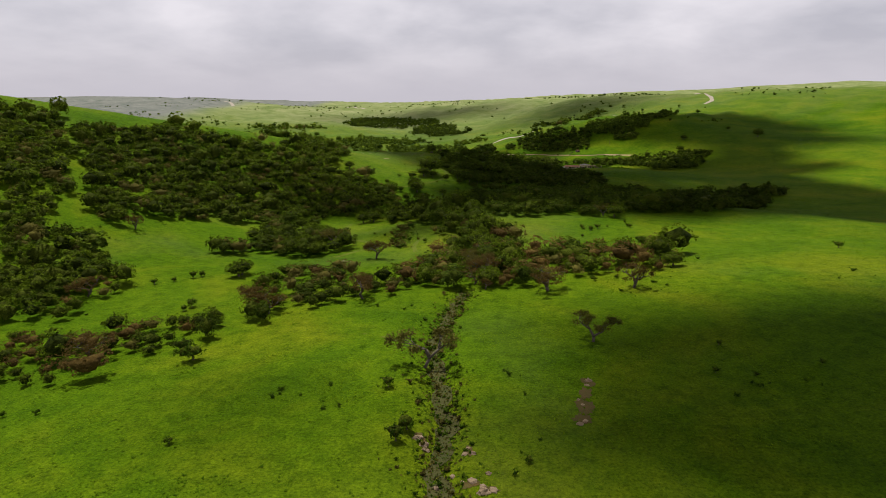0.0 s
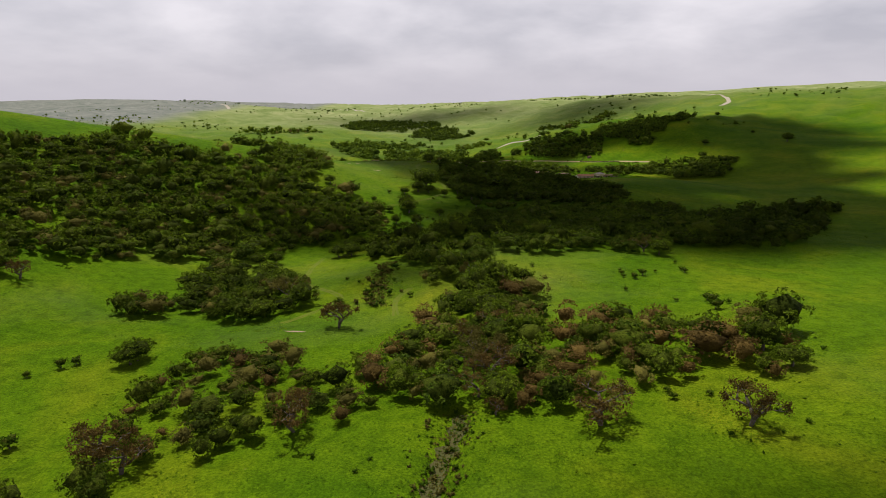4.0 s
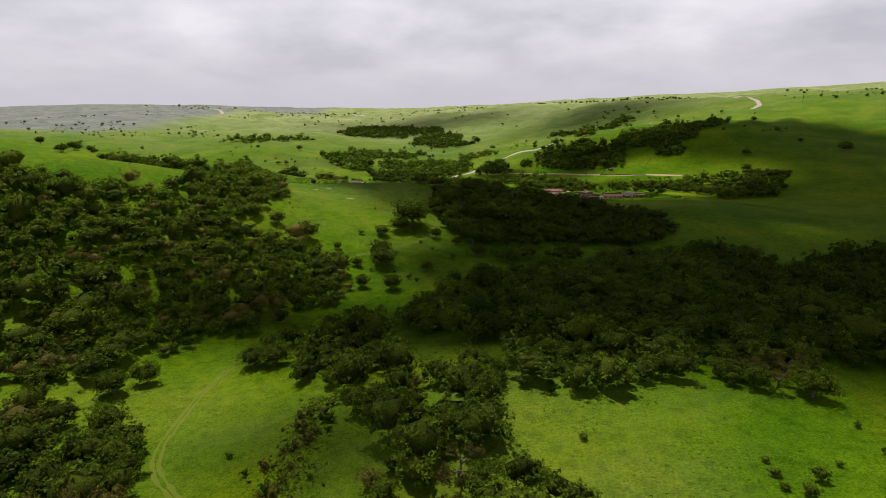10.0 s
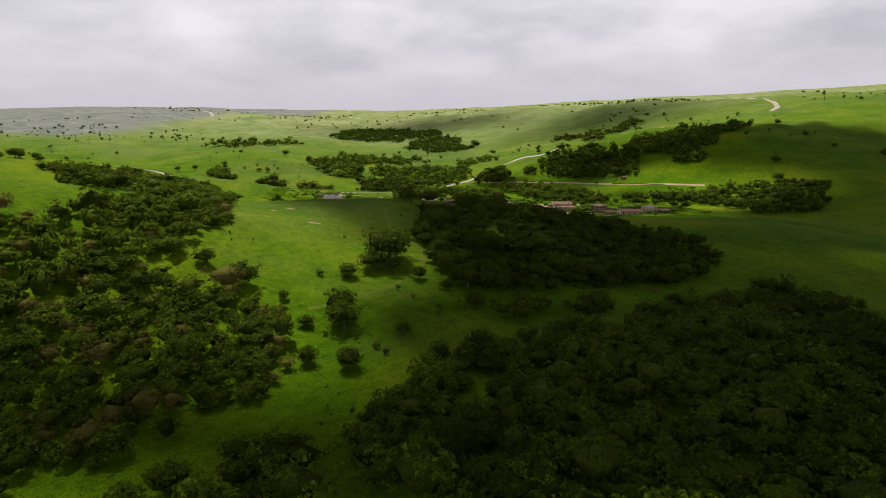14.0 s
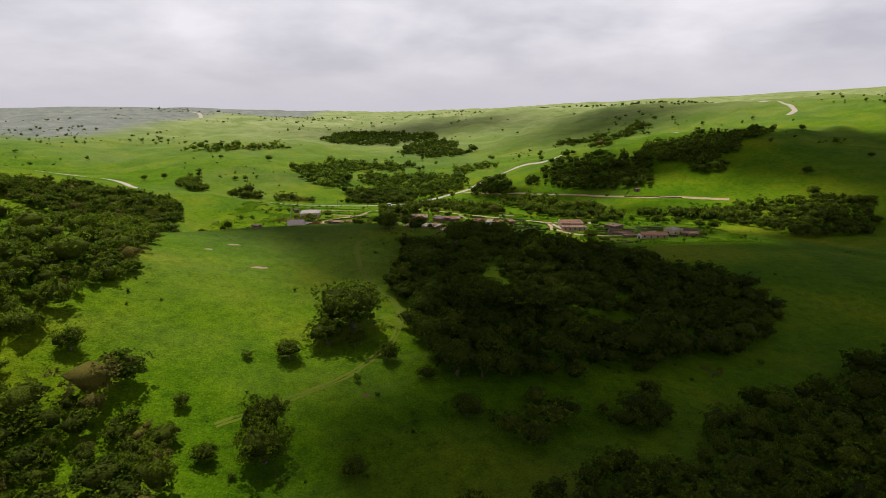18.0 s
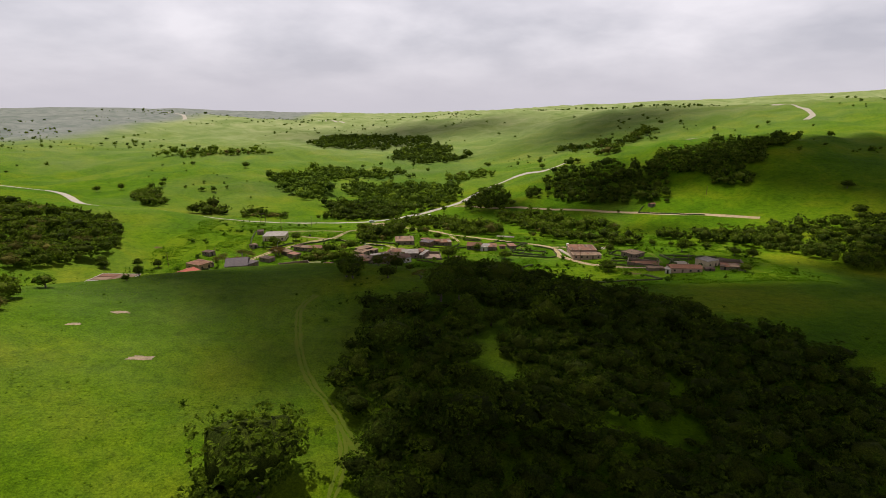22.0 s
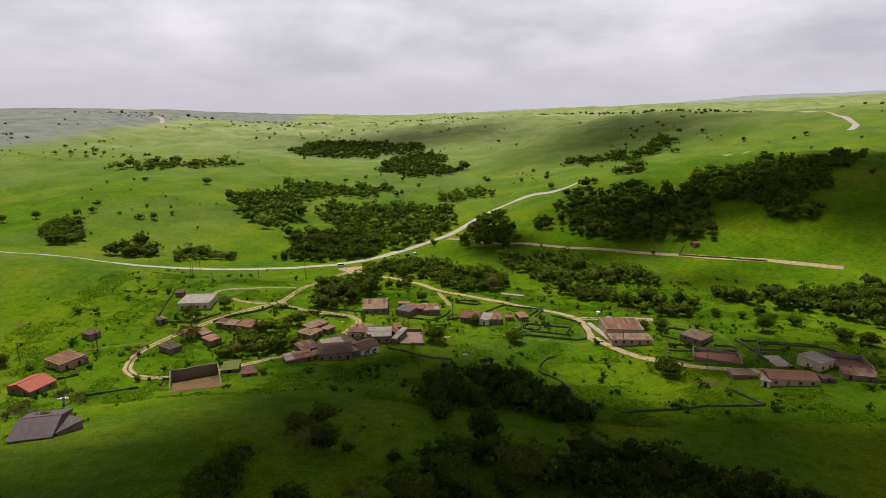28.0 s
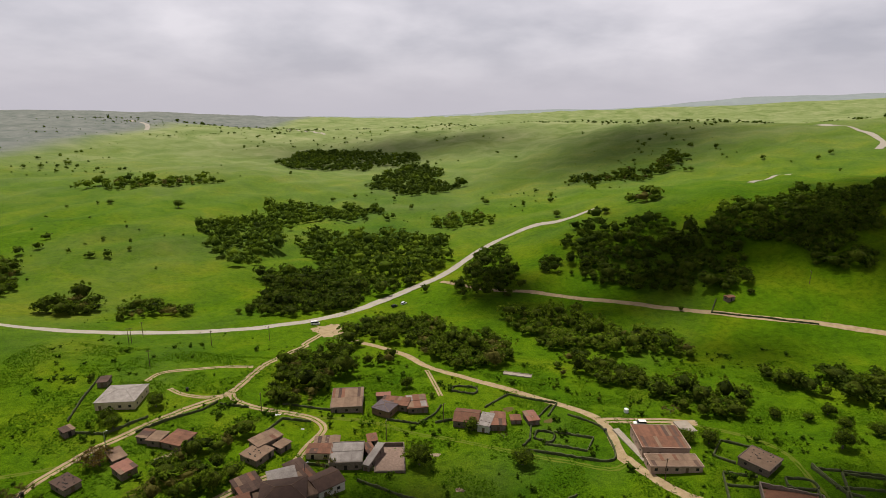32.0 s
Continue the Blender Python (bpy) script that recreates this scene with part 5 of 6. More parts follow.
def skeleton_arrays(seed, depth, leaves, leaf):
    """Wood of an open tree with sparse leaves at its tips: arrays of wood and of leaves."""
    rng = random.Random(seed)
    bm = bmesh.new()
    tips = []
    limbs(bm, rng, Vector((0, 0, -0.3)), Vector((rng.uniform(-0.15, 0.15), rng.uniform(-0.15, 0.15), 1)).normalized(), 1.3, 0.2, depth, tips, 6, 0.95)
    bmesh.ops.triangulate(bm, faces=bm.faces[:])
    bm.verts.ensure_lookup_table()
    v, f = np.array([v.co[:] for v in bm.verts]), np.array([[v.index for v in f.verts] for f in bm.faces])
    bm.free()
    c = np.array([t[:] for t in tips])
    # an even, flat-topped spread
    shift = np.array([c[:, 0].mean(), c[:, 1].mean(), 0]) * 0.8
    reach = 5.0 / np.percentile(np.hypot(c[:, 0] - shift[0], c[:, 1] - shift[1]), 85)
    grow = np.array([reach, reach, 5.4 / np.percentile(c[:, 2], 92)])

    def spread(p):
        k = np.clip(p[:, 2:3] / 2.0, 0, 1)
        q = (p - shift * k) * (1 + (grow - 1) * np.clip(p[:, 2:3] / 1.2, 0.25, 1))
        q[:, 2] = np.where(q[:, 2] > 4.6, 4.6 + 0.25 * (q[:, 2] - 4.6), q[:, 2])
        wide = np.hypot(q[:, 0], q[:, 1])[:, None]
        q[:, :2] *= np.where(wide > 4.8, (4.8 + 0.3 * (wide - 4.8)) / np.maximum(wide, 1e-6), 1)
        return q

    r2 = np.random.RandomState(seed)
    c = np.repeat(spread(c), leaves, 0)
    d = r2.normal(0, 1, c.shape)
    d /= np.linalg.norm(d, axis=1)[:, None]
    return (spread(v), f), leaves_at(r2, c + d * r2.uniform(0, 0.9, (len(c), 1)), d, leaf)


def trunk_arrays(seed, height=3.4):
    rng = random.Random(seed)
    bm = bmesh.new()
    fork = Vector((rng.uniform(-0.3, 0.3), rng.uniform(-0.3, 0.3), height * 0.45))
    tube(bm, (0, 0, -0.4), fork, 0.36, 0.26, 7)
    for k in range(4):
        a = k * 1.6 + rng.uniform(-0.4, 0.4)
        knee = fork + Vector((math.cos(a) * 1.1, math.sin(a) * 1.1, height * 0.3))
        tube(bm, fork, knee, 0.2, 0.14, 5)
        tube(bm, knee, knee + Vector((math.cos(a) * 1.2, math.sin(a) * 1.2, height * 0.35)), 0.14, 0.06, 5)
    bmesh.ops.triangulate(bm, faces=bm.faces[:])
    bm.verts.ensure_lookup_table()
    out = (np.array([v.co[:] for v in bm.verts]), np.array([[v.index for v in f.verts] for f in bm.faces]))
    bm.free()
    return out


# near trees, built in parts
TREE_WORDS = {
    "green": "broad leafy green tree on the grass slope", "dark": "dense dark green tree in the valley", "brown": "half-bare tree with reddish brown leaves",
    "bare": "open spreading tree with thin olive leaves", "shrub": "low rounded green shrub in the grass",
}
FIRST = {}


def parts_of(kind, variant):
    """The meshes of a near tree: trunk and crown."""
    seed = {"green": 100, "dark": 200, "brown": 300, "bare": 400, "shrub": 500}[kind] + variant
    if kind in ("green", "dark"):
        return [("trunk", trunk_arrays(seed), bark), ("crown", crown_arrays(seed, 34, 2, 2100, 0.205, 5.0, 5.8, 0.7, 0.85, 0.16), foliage[kind])]
    if kind == "shrub":
        stem = trunk_arrays(seed, 3.0)
        return [("stem", (stem[0] * np.array([0.2, 0.2, 0.28]), stem[1]), bark), ("crown", crown_arrays(seed, 9, 2, 300, 0.085, 1.0, 1.4, 0.05), foliage[kind])]
    wood, lv = skeleton_arrays(seed, 6, 24, 0.14)
    if kind == "brown":
        # a sparse inner crown between the branches
        cv, cf, _ = crown_arrays(seed, 16, 2, 1400, 0.15, 4.6, 5.6, 1.4, 1.0, 0.2)
        cf = cf[cf.min(1) >= len(SOLID[2][0])]
        lv = (np.concatenate([lv[0], cv]), np.concatenate([lv[1], cf + len(lv[0])]))
    return [("trunk", wood, bark), ("crown", lv, foliage[kind])]


def near_tree(kind, x, y, r, spin):
    variant = int(abs(x * 3 + y)) % (5 if kind in ("green", "dark") else 3)
    z = float(on_ground(x, y))
    unit = r / (1.0 if kind == "shrub" else 5.0)
    tall = unit * (0.9 + 0.25 * ((abs(x) * 7.7) % 1))
    m = pose(x, y, z - 0.05, 0, 0, spin) @ Matrix.Diagonal((unit * (0.85 + 0.35 * ((abs(y) * 3.3) % 1)), unit * (0.85 + 0.3 * ((abs(x) * 5.1) % 1)), tall, 1))
    if (kind, variant) in FIRST:
        return copy_thing(FIRST[kind, variant], m)
    name = {"green": "tree", "dark": "tree", "brown": "brown_tree", "bare": "bare_tree", "shrub": "shrub"}[kind]
    root = tagged(new(name), TREE_WORDS[kind], "shrub" if kind == "shrub" else "tree", "shrubs on the slopes" if kind == "shrub" else "trees of the valley")
    for pname, (v, f, *core_faces), mat in parts_of(kind, variant):
        # the core of the crown takes the shade-dark colour
        slots = np.arange(len(f)) < core_faces[0] if core_faces else None
        ob = new(pname, array_mesh(pname, v, f, [mat, inner_shade] if core_faces else [mat], slots))
        ob.parent = root
    root.matrix_basis = m
    # copies must start from an unscaled thing, so the size sits in the pose alone
    FIRST[kind, variant] = root
    root.matrix_basis = Matrix.Identity(4)
    copy = copy_thing(root, m)
    return copy


PLACED = {}


def free_spot(x, y, r, snug=0.46):
    """Whether no other tree, road or house stands too near."""
    ci, cj = int(x // 12), int(y // 12)
    for i in range(ci - 1, ci + 2):
        for j in range(cj - 1, cj + 2):
            for px, py, pr in PLACED.get((i, j), ()):
                if (px - x) ** 2 + (py - y) ** 2 < (snug * (pr + r)) ** 2:
                    return False
    for i in range(ci - 1, ci + 2):
        for j in range(cj - 1, cj + 2):
            for px, py, pr in BLOCK_CELLS.get((i, j), ()):
                if (px - x) ** 2 + (py - y) ** 2 < (pr + 0.45 * r) ** 2:
                    return False
    return True


def take_spot(x, y, r):
    PLACED.setdefault((int(x // 12), int(y // 12)), []).append((x, y, r))


BLOCK_CELLS = {}
for q in BLOCKED:
    BLOCK_CELLS.setdefault((int(q[0] // 12), int(q[1] // 12)), []).append(q)

ONES = []


def one_tree(kind, x, y, r):
    for px, py, pr in PLACED.get((int(x // 12), int(y // 12)), ()):
        if (px - x) ** 2 + (py - y) ** 2 < (0.5 * (pr + r)) ** 2:
            return
    take_spot(x, y, r)
    ONES.append((kind, x, y, r))


one_tree("dark", -407.7, 737.4, 6)
one_tree("dark", -334.2, 663.1, 6)
one_tree("dark", -354.0, 712.8, 5)
one_tree("dark", -343.0, 720.3, 4)
one_tree("green", -329.9, 654.3, 6)
one_tree("green", -359.2, 717.4, 6)
one_tree("green", -349.3, 724.7, 5)
one_tree("green", -317.1, 908.9, 5)
one_tree("green", -306.1, 930.7, 5)
one_tree("green", -252.3, 872.0, 6)
one_tree("green", -204.3, 861.6, 4)
one_tree("green", -186.0, 859.6, 4)
one_tree("green", -154.4, 862.5, 4)
one_tree("green", -136.9, 871.1, 4)
one_tree("green", -171.7, 673.5, 4.5)
one_tree("green", -154.8, 680.1, 3.5)
one_tree("green", -144.4, 681.8, 3.5)
one_tree("dark", -11.1, 568.4, 5)
one_tree("dark", -12.8, 563.7, 5.5)
one_tree("dark", -9.2, 566.0, 5)
one_tree("dark", 20.5, 553.5, 6.5)
one_tree("dark", 3.2, 586.8, 4.5)
one_tree("dark", -5.0, 595.9, 3.5)
one_tree("dark", 38.8, 605.6, 6)
one_tree("dark", 27.8, 617.2, 5)
one_tree("shrub", 71.1, 249.5, 2)
one_tree("shrub", 63.9, 247.3, 1.2)
one_tree("shrub", 87.0, 253.2, 1.2)
one_tree("shrub", 78.5, 212.1, 2.4)
one_tree("shrub", 60.1, 232.4, 1)
one_tree("shrub", 71.3, 221.2, 1)
one_tree("shrub", 84.7, 217.3, 1.2)
one_tree("shrub", 32.7, 282.9, 1)
one_tree("shrub", 64.6, 254.3, 1)
one_tree("shrub", 88.9, 266.2, 1)
one_tree("shrub", 80.3, 217.8, 2.2)
one_tree("shrub", 45.5, 159.0, 1.2)
one_tree("shrub", 52.1, 158.9, 1)
one_tree("shrub", 76.8, 253.5, 0.9)
one_tree("shrub", -88.7, 187.9, 2)
one_tree("shrub", -86.6, 190.3, 1.6)
one_tree("shrub", -92.8, 182.4, 1.2)
one_tree("shrub", -97.9, 179.0, 1.4)
one_tree("shrub", -73.2, 152.0, 2.2)
one_tree("shrub", -74.0, 148.5, 1.4)
one_tree("green", -73.4, 190.3, 4.5)
one_tree("brown", -51.8, 144.0, 6)
one_tree("brown", -23.7, 155.2, 6)
one_tree("brown", -26.7, 212.8, 6)
one_tree("green", -30.6, 233.5, 2.2)
one_tree("green", -73.0, 192.6, 5)
one_tree("dark", -42.8, 321.1, 5.5)
one_tree("green", -15.6, 448.0, 7)
one_tree("bare", 88.1, 289.1, 5)
one_tree("bare", 79.0, 289.7, 3.5)
one_tree("green", -76.9, 298.0, 6)
one_tree("green", -72.4, 305.3, 5)
one_tree("green", -66.9, 279.0, 6)
one_tree("green", -41.6, 318.6, 6.5)
one_tree("green", -46.0, 314.7, 5.5)
one_tree("green", -38.8, 328.5, 5)
one_tree("green", -9.8, 456.6, 12.5)
one_tree("green", -24.3, 438.9, 4.6)
one_tree("green", -15.1, 445.1, 4.8)
one_tree("green", -8.0, 448.3, 4.2)
one_tree("green", 2.4, 442.8, 4.2)
one_tree("dark", 10.2, 469.6, 6.5)
one_tree("dark", 11.8, 454.7, 5.5)
one_tree("bare", -4.0, 104.5, 6.5)
one_tree("bare", 33.3, 113.4, 5.5)
one_tree("shrub", -10.3, 94.3, 1.8)
one_tree("brown", 30.3, 151.5, 6)
one_tree("brown", 53.6, 147.9, 5.5)
one_tree("green", 72.2, 178.0, 6)
one_tree("green", 72.9, 168.6, 4)
one_tree("green", -73.2, 190.1, 3.2)
one_tree("shrub", 141.2, 191.7, 2.2)
one_tree("shrub", -54.5, 110.8, 3)
one_tree("brown", -78.1, 113.2, 5)
one_tree("brown", -111.9, 164.7, 5)
one_tree("brown", -136.6, 240.4, 5)
one_tree("brown", -48.0, 142.8, 4.5)
one_tree("shrub", -7.4, 76.4, 2)
one_tree("shrub", -5.9, 79.9, 2.2)
one_tree("shrub", 51.4, 95.2, 1)
one_tree("shrub", 57.5, 106.7, 1)
one_tree("shrub", 71.4, 95.3, 0.9)
one_tree("shrub", 45.6, 161.8, 0.9)
one_tree("shrub", -42.8, 75.9, 1)
one_tree("shrub", 58.0, 93.3, 0.7)
one_tree("shrub", 12.5, 70.2, 0.9)
one_tree("shrub", -18.3, 87.2, 0.5)
one_tree("brown", -73.8, 191.0, 5)
one_tree("green", -29.4, 228.3, 2.2)
one_tree("shrub", 80.4, 221.2, 2.2)
one_tree("bare", -47.5, 241.0, 7)
one_tree("brown", -27.6, 210.0, 6.5)
one_tree("bare", 82.9, 282.3, 5)
one_tree("bare", 48.2, 293.9, 3)
one_tree("shrub", 64.3, 250.6, 1.2)
one_tree("shrub", 87.5, 257.4, 1)
one_tree("shrub", 67.8, 247.3, 1.1)
one_tree("shrub", 32.8, 285.8, 1.2)
one_tree("shrub", -8.0, 235.5, 1.4)
one_tree("shrub", -33.3, 264.3, 1)
one_tree("green", -40.8, 315.3, 5)
one_tree("green", -71.2, 423.8, 5)
one_tree("bare", 80.1, 280.4, 5)
one_tree("green", 87.2, 277.3, 5)
one_tree("green", -29.7, 231.5, 2.4)
one_tree("bare", -49.9, 243.7, 8)
one_tree("shrub", 86.9, 255.5, 1.4)
one_tree("shrub", 66.9, 245.4, 1.8)
one_tree("shrub", 64.5, 250.4, 1.2)
one_tree("shrub", 35.2, 261.6, 1.2)
one_tree("shrub", 32.2, 279.0, 1.2)
one_tree("green", -39.8, 313.0, 5)
one_tree("green", -446.1, 789.6, 4)
one_tree("green", -352.8, 705.7, 7)
one_tree("dark", 352.1, 828.4, 6)
one_tree("dark", 442.0, 795.4, 9)
one_tree("dark", 328.2, 778.1, 7)
one_tree("green", 430.4, 857.5, 4)
one_tree("green", -71.1, 422.6, 5)
one_tree("green", -19.2, 402.1, 6.5)
one_tree("green", -30.7, 401.1, 3.2)
one_tree("green", -0.4, 399.0, 4)
one_tree("green", -13.5, 377.8, 4.5)
one_tree("shrub", -84.3, 549.9, 2)
one_tree("green", -25.3, 380.8, 4)
one_tree("shrub", -7.4, 389.3, 1.5)
one_tree("shrub", -4.8, 431.7, 1.5)
one_tree("green", 176.3, 449.4, 4)
one_tree("shrub", -24.1, 397.4, 1.2)
one_tree("shrub", -4.0, 386.0, 1.3)
one_tree("shrub", -14.4, 396.1, 1.2)
one_tree("green", -21.4, 409.9, 7)
one_tree("shrub", 1.1, 425.9, 1)
one_tree("shrub", -30.0, 423.5, 0.6)
one_tree("shrub", 117.7, 467.2, 1.5)
one_tree("bare", 95.2, 452.3, 3)
one_tree("green", 12.9, 434.7, 3)
one_tree("shrub", -34.3, 436.3, 2)
one_tree("green", -70.1, 424.1, 7)
one_tree("shrub", -101.3, 535.9, 4)
one_tree("shrub", -88.7, 565.5, 3)
one_tree("green", -11.7, 576.4, 5)
one_tree("green", 70.7, 434.9, 4)
one_tree("dark", 23.0, 419.6, 5)
one_tree("dark", 96.5, 431.8, 5)
one_tree("green", -10.2, 562.4, 5.5)
one_tree("dark", 20.3, 556.1, 6)
one_tree("dark", 3.5, 583.0, 5)
one_tree("green", 115.8, 683.5, 4)
one_tree("bare", -96.5, 691.6, 4.5)
one_tree("shrub", 176.1, 859.9, 2)
one_tree("green", -167.1, 668.1, 4)
one_tree("dark", 7.6, 508.1, 8)
one_tree("dark", -10.3, 562.3, 5.5)
one_tree("dark", 2.1, 565.6, 4)
one_tree("dark", 21.4, 548.0, 7)
one_tree("green", -0.7, 602.4, 4)
one_tree("dark", 5.0, 521.9, 6)
one_tree("green", 117.9, 682.8, 4.5)
one_tree("green", 183.0, 658.0, 4.5)
one_tree("dark", -12.2, 567.0, 5)
one_tree("bare", -0.7, 586.9, 5)
one_tree("green", 18.2, 586.2, 2.2)
one_tree("dark", 30.5, 575.5, 6.5)
one_tree("dark", 42.4, 578.7, 4.5)
one_tree("bare", 65.0, 618.6, 3)
one_tree("shrub", 8.3, 587.0, 2)
one_tree("green", 115.6, 676.6, 5.5)
one_tree("bare", -68.6, 604.2, 7)
one_tree("green", -88.7, 728.4, 4)
one_tree("green", -80.1, 742.9, 4.5)
one_tree("brown", -81.3, 708.0, 5)
one_tree("dark", 25.9, 658.0, 5)
one_tree("green", 40.3, 667.6, 6)
one_tree("dark", 56.2, 661.8, 6)
one_tree("dark", 68.8, 654.4, 4)
one_tree("dark", 1.2, 568.8, 6)
one_tree("green", 203.0, 707.8, 5)
one_tree("green", 210.8, 701.8, 5)
one_tree("green", 195.0, 728.7, 4)
one_tree("green", 174.8, 719.1, 5.5)
one_tree("dark", 182.0, 658.2, 5)
one_tree("bare", 13.3, 570.8, 3)
one_tree("shrub", -116.9, 762.3, 2)
one_tree("green", 60.7, 714.4, 5)
one_tree("green", 171.9, 715.5, 6)
one_tree("green", 186.9, 744.4, 4.2)
one_tree("green", 186.4, 734.2, 3.5)
one_tree("green", 194.8, 729.6, 4)
one_tree("green", 17.2, 768.8, 4)
one_tree("green", 24.9, 713.3, 6)
one_tree("green", -92.8, 732.2, 4)
one_tree("green", -79.0, 741.9, 5.5)
one_tree("brown", -83.4, 707.5, 5)
one_tree("bare", 124.7, 746.9, 3)
one_tree("green", 122.6, 726.3, 4)
one_tree("green", 129.8, 724.0, 4.5)
one_tree("bare", -5.9, 707.6, 3.5)
one_tree("green", 44.2, 735.5, 4)
one_tree("bare", 55.5, 730.0, 2.2)
one_tree("shrub", 15.8, 791.4, 1.2)
one_tree("green", 122.1, 783.0, 5)
one_tree("green", 101.4, 807.5, 4)
one_tree("shrub", 88.6, 794.2, 3)
one_tree("green", 163.8, 741.6, 3.5)
one_tree("green", 175.9, 739.6, 3)
one_tree("dark", -256.4, 1149.3, 7)
one_tree("dark", -325.6, 1140.6, 4)
one_tree("dark", 57.4, 836.3, 4)
one_tree("dark", 88.8, 825.9, 4)
one_tree("shrub", 112.5, 735.5, 1)
one_tree("shrub", 82.4, 769.7, 1.4)
one_tree("shrub", 99.2, 757.7, 1.5)
one_tree("shrub", 28.6, 760.3, 2)
one_tree("bare", -0.6, 691.9, 2.5)
one_tree("green", -48.7, 691.5, 3)
one_tree("dark", 221.3, 868.0, 3)
one_tree("green", 37.7, 1129.9, 6)
one_tree("green", 86.5, 1213.7, 6)
one_tree("green", 142.8, 1070.6, 5)
one_tree("green", 176.9, 1030.4, 5)
one_tree("dark", 354.6, 1308.0, 7)

WOODS = []


def inside(poly, X, Y):
    """Which of the points lie inside the outline."""
    hit = np.zeros(X.shape, bool)
    for (x0, y0), (x1, y1) in zip(poly, poly[1:] + poly[:1]):
        cross = ((y0 > Y) != (y1 > Y)) & (X < (x1 - x0) * (Y - y0) / (y1 - y0 + 1e-9) + x0)
        hit ^= cross
    return hit


MIXES = {"green": ("green", "green", "green", "green", "dark", "green", "green", "bare"), "dark": ("dark", "dark", "green", "dark"), "brown": ("brown", "green", "green", "bare", "dark", "brown", "green", "brown"), "mixed": ("green", "green", "brown", "dark", "bare", "green")}


# open grass between the woods
GLADES = [[(-89, 408), (-76, 427), (-72, 447), (-50, 441), (-34, 432), (-58, 423), (-72, 415)]]


def grove(name, kind, density, outline):
    """Trees spread over a wood's outline."""
    rng = np.random.RandomState(sum(ord(ch) for ch in name))
    p = np.array(outline, float)
    far = p[:, 1].mean() > 930
    gap = 5.0 if far else 3.4
    X, Y = np.meshgrid(np.arange(p[:, 0].min(), p[:, 0].max(), gap), np.arange(p[:, 1].min(), p[:, 1].max(), gap))
    X, Y = X + rng.uniform(-0.5, 0.5, X.shape) * gap, Y + rng.uniform(-0.5, 0.5, Y.shape) * gap
    # ragged edge: the outline wanders by several metres, with glades and outliers
    wander = 16.0 if far else 9.0
    WX = X + wander * np.array([noise.noise(Vector((x / 21, y / 21, 3.0))) for x, y in zip(X.ravel(), Y.ravel())]).reshape(X.shape)
    WY = Y + wander * np.array([noise.noise(Vector((x / 21, y / 21, 8.0))) for x, y in zip(X.ravel(), Y.ravel())]).reshape(X.shape)
    glade = np.array([noise.noise(Vector((x / 15, y / 15, 1.0))) for x, y in zip(X.ravel(), Y.ravel())]).reshape(X.shape) < (0.26 if far else 0.3 if name == "knoll_wood" else 0.44)
    for clear in GLADES:
        glade &= ~inside(clear, WX, WY)
    ok = inside(outline, WX, WY) & (rng.rand(*X.shape) < density) & glade
    made = []
    for x, y in zip(X[ok], Y[ok]):
        r = float(np.clip(rng.lognormal(1.45, 0.34), 2.2, 8.0)) * (1.2 if far else 1.0)
        if free_spot(x, y, r, 0.46 if far else 0.41):
            take_spot(x, y, r)
            made.append((MIXES[kind][rng.randint(len(MIXES[kind]))], float(x), float(y), r))
    if name in ("bottom_left", "slope_left", "left_far_scrub", "left_low"):
        made = [(k, x, y, 0.72 * r) for k, x, y, r in made]
    WOODS.append((name, made))


grove("left_hill_high", "green", 1, [(-194, 402), (-180, 408), (-161, 406), (-138, 414), (-121, 424), (-116, 447), (-112, 494), (-96, 526), (-78, 456), (-82, 430), (-90, 412), (-95, 402), (-113, 387), (-135, 376), (-150, 365), (-161, 356)])
grove("left_hill_low", "green", 1, [(-162, 357), (-151, 366), (-136, 378), (-113, 388), (-96, 403), (-72, 413), (-57, 419), (-35, 418), (-34, 399), (-34, 371), (-46, 354), (-44, 340), (-57, 336), (-67, 338), (-68, 323), (-75, 319), (-87, 310), (-99, 303), (-101, 296), (-109, 285)])
grove("left_hill_front", "green", 1, [(-229, 354), (-210, 369), (-196, 398), (-180, 404), (-166, 404), (-144, 353), (-121, 301), (-122, 279), (-128, 270), (-135, 264), (-150, 268), (-146, 253), (-146, 237)])
grove("left_hill_near", "green", 1, [(-250, 322), (-255, 358), (-247, 371), (-205, 308), (-176, 256), (-155, 218), (-134, 215), (-113, 181), (-116, 169), (-132, 157)])
grove("left_wood_low", "green", 1, [(-90, 401), (-85, 405), (-77, 401), (-71, 405), (-69, 411), (-62, 413), (-51, 411), (-42, 413), (-36, 412), (-33, 405), (-39, 400), (-41, 394), (-34, 390), (-31, 383), (-34, 375), (-31, 366), (-35, 363), (-62, 361)])
grove("left_wood_high", "green", 1, [(-119, 442), (-111, 455), (-128, 499), (-123, 500), (-115, 513), (-109, 529), (-104, 533), (-82, 479), (-78, 459), (-80, 443), (-80, 428), (-90, 422), (-90, 413), (-95, 408)])
grove("left_wood_hedge", "green", 0.9, [(-250, 603), (-139, 484), (-133, 496), (-128, 500), (-131, 499), (-133, 475), (-149, 479)])
grove("west_spur_wood", "green", 1, [(-300, 660), (-195, 634), (-180, 650), (-177, 690), (-186, 718), (-207, 752), (-235, 760), (-272, 750), (-310, 710)])
grove("valley_wood", "dark", 1, [(-5, 343), (4, 369), (18, 386), (33, 391), (66, 403), (98, 439), (109, 431), (138, 419), (113, 375), (112, 343), (143, 347), (93, 282), (77, 279), (66, 283), (44, 281), (29, 288), (25, 307), (12, 314), (-8, 339)])
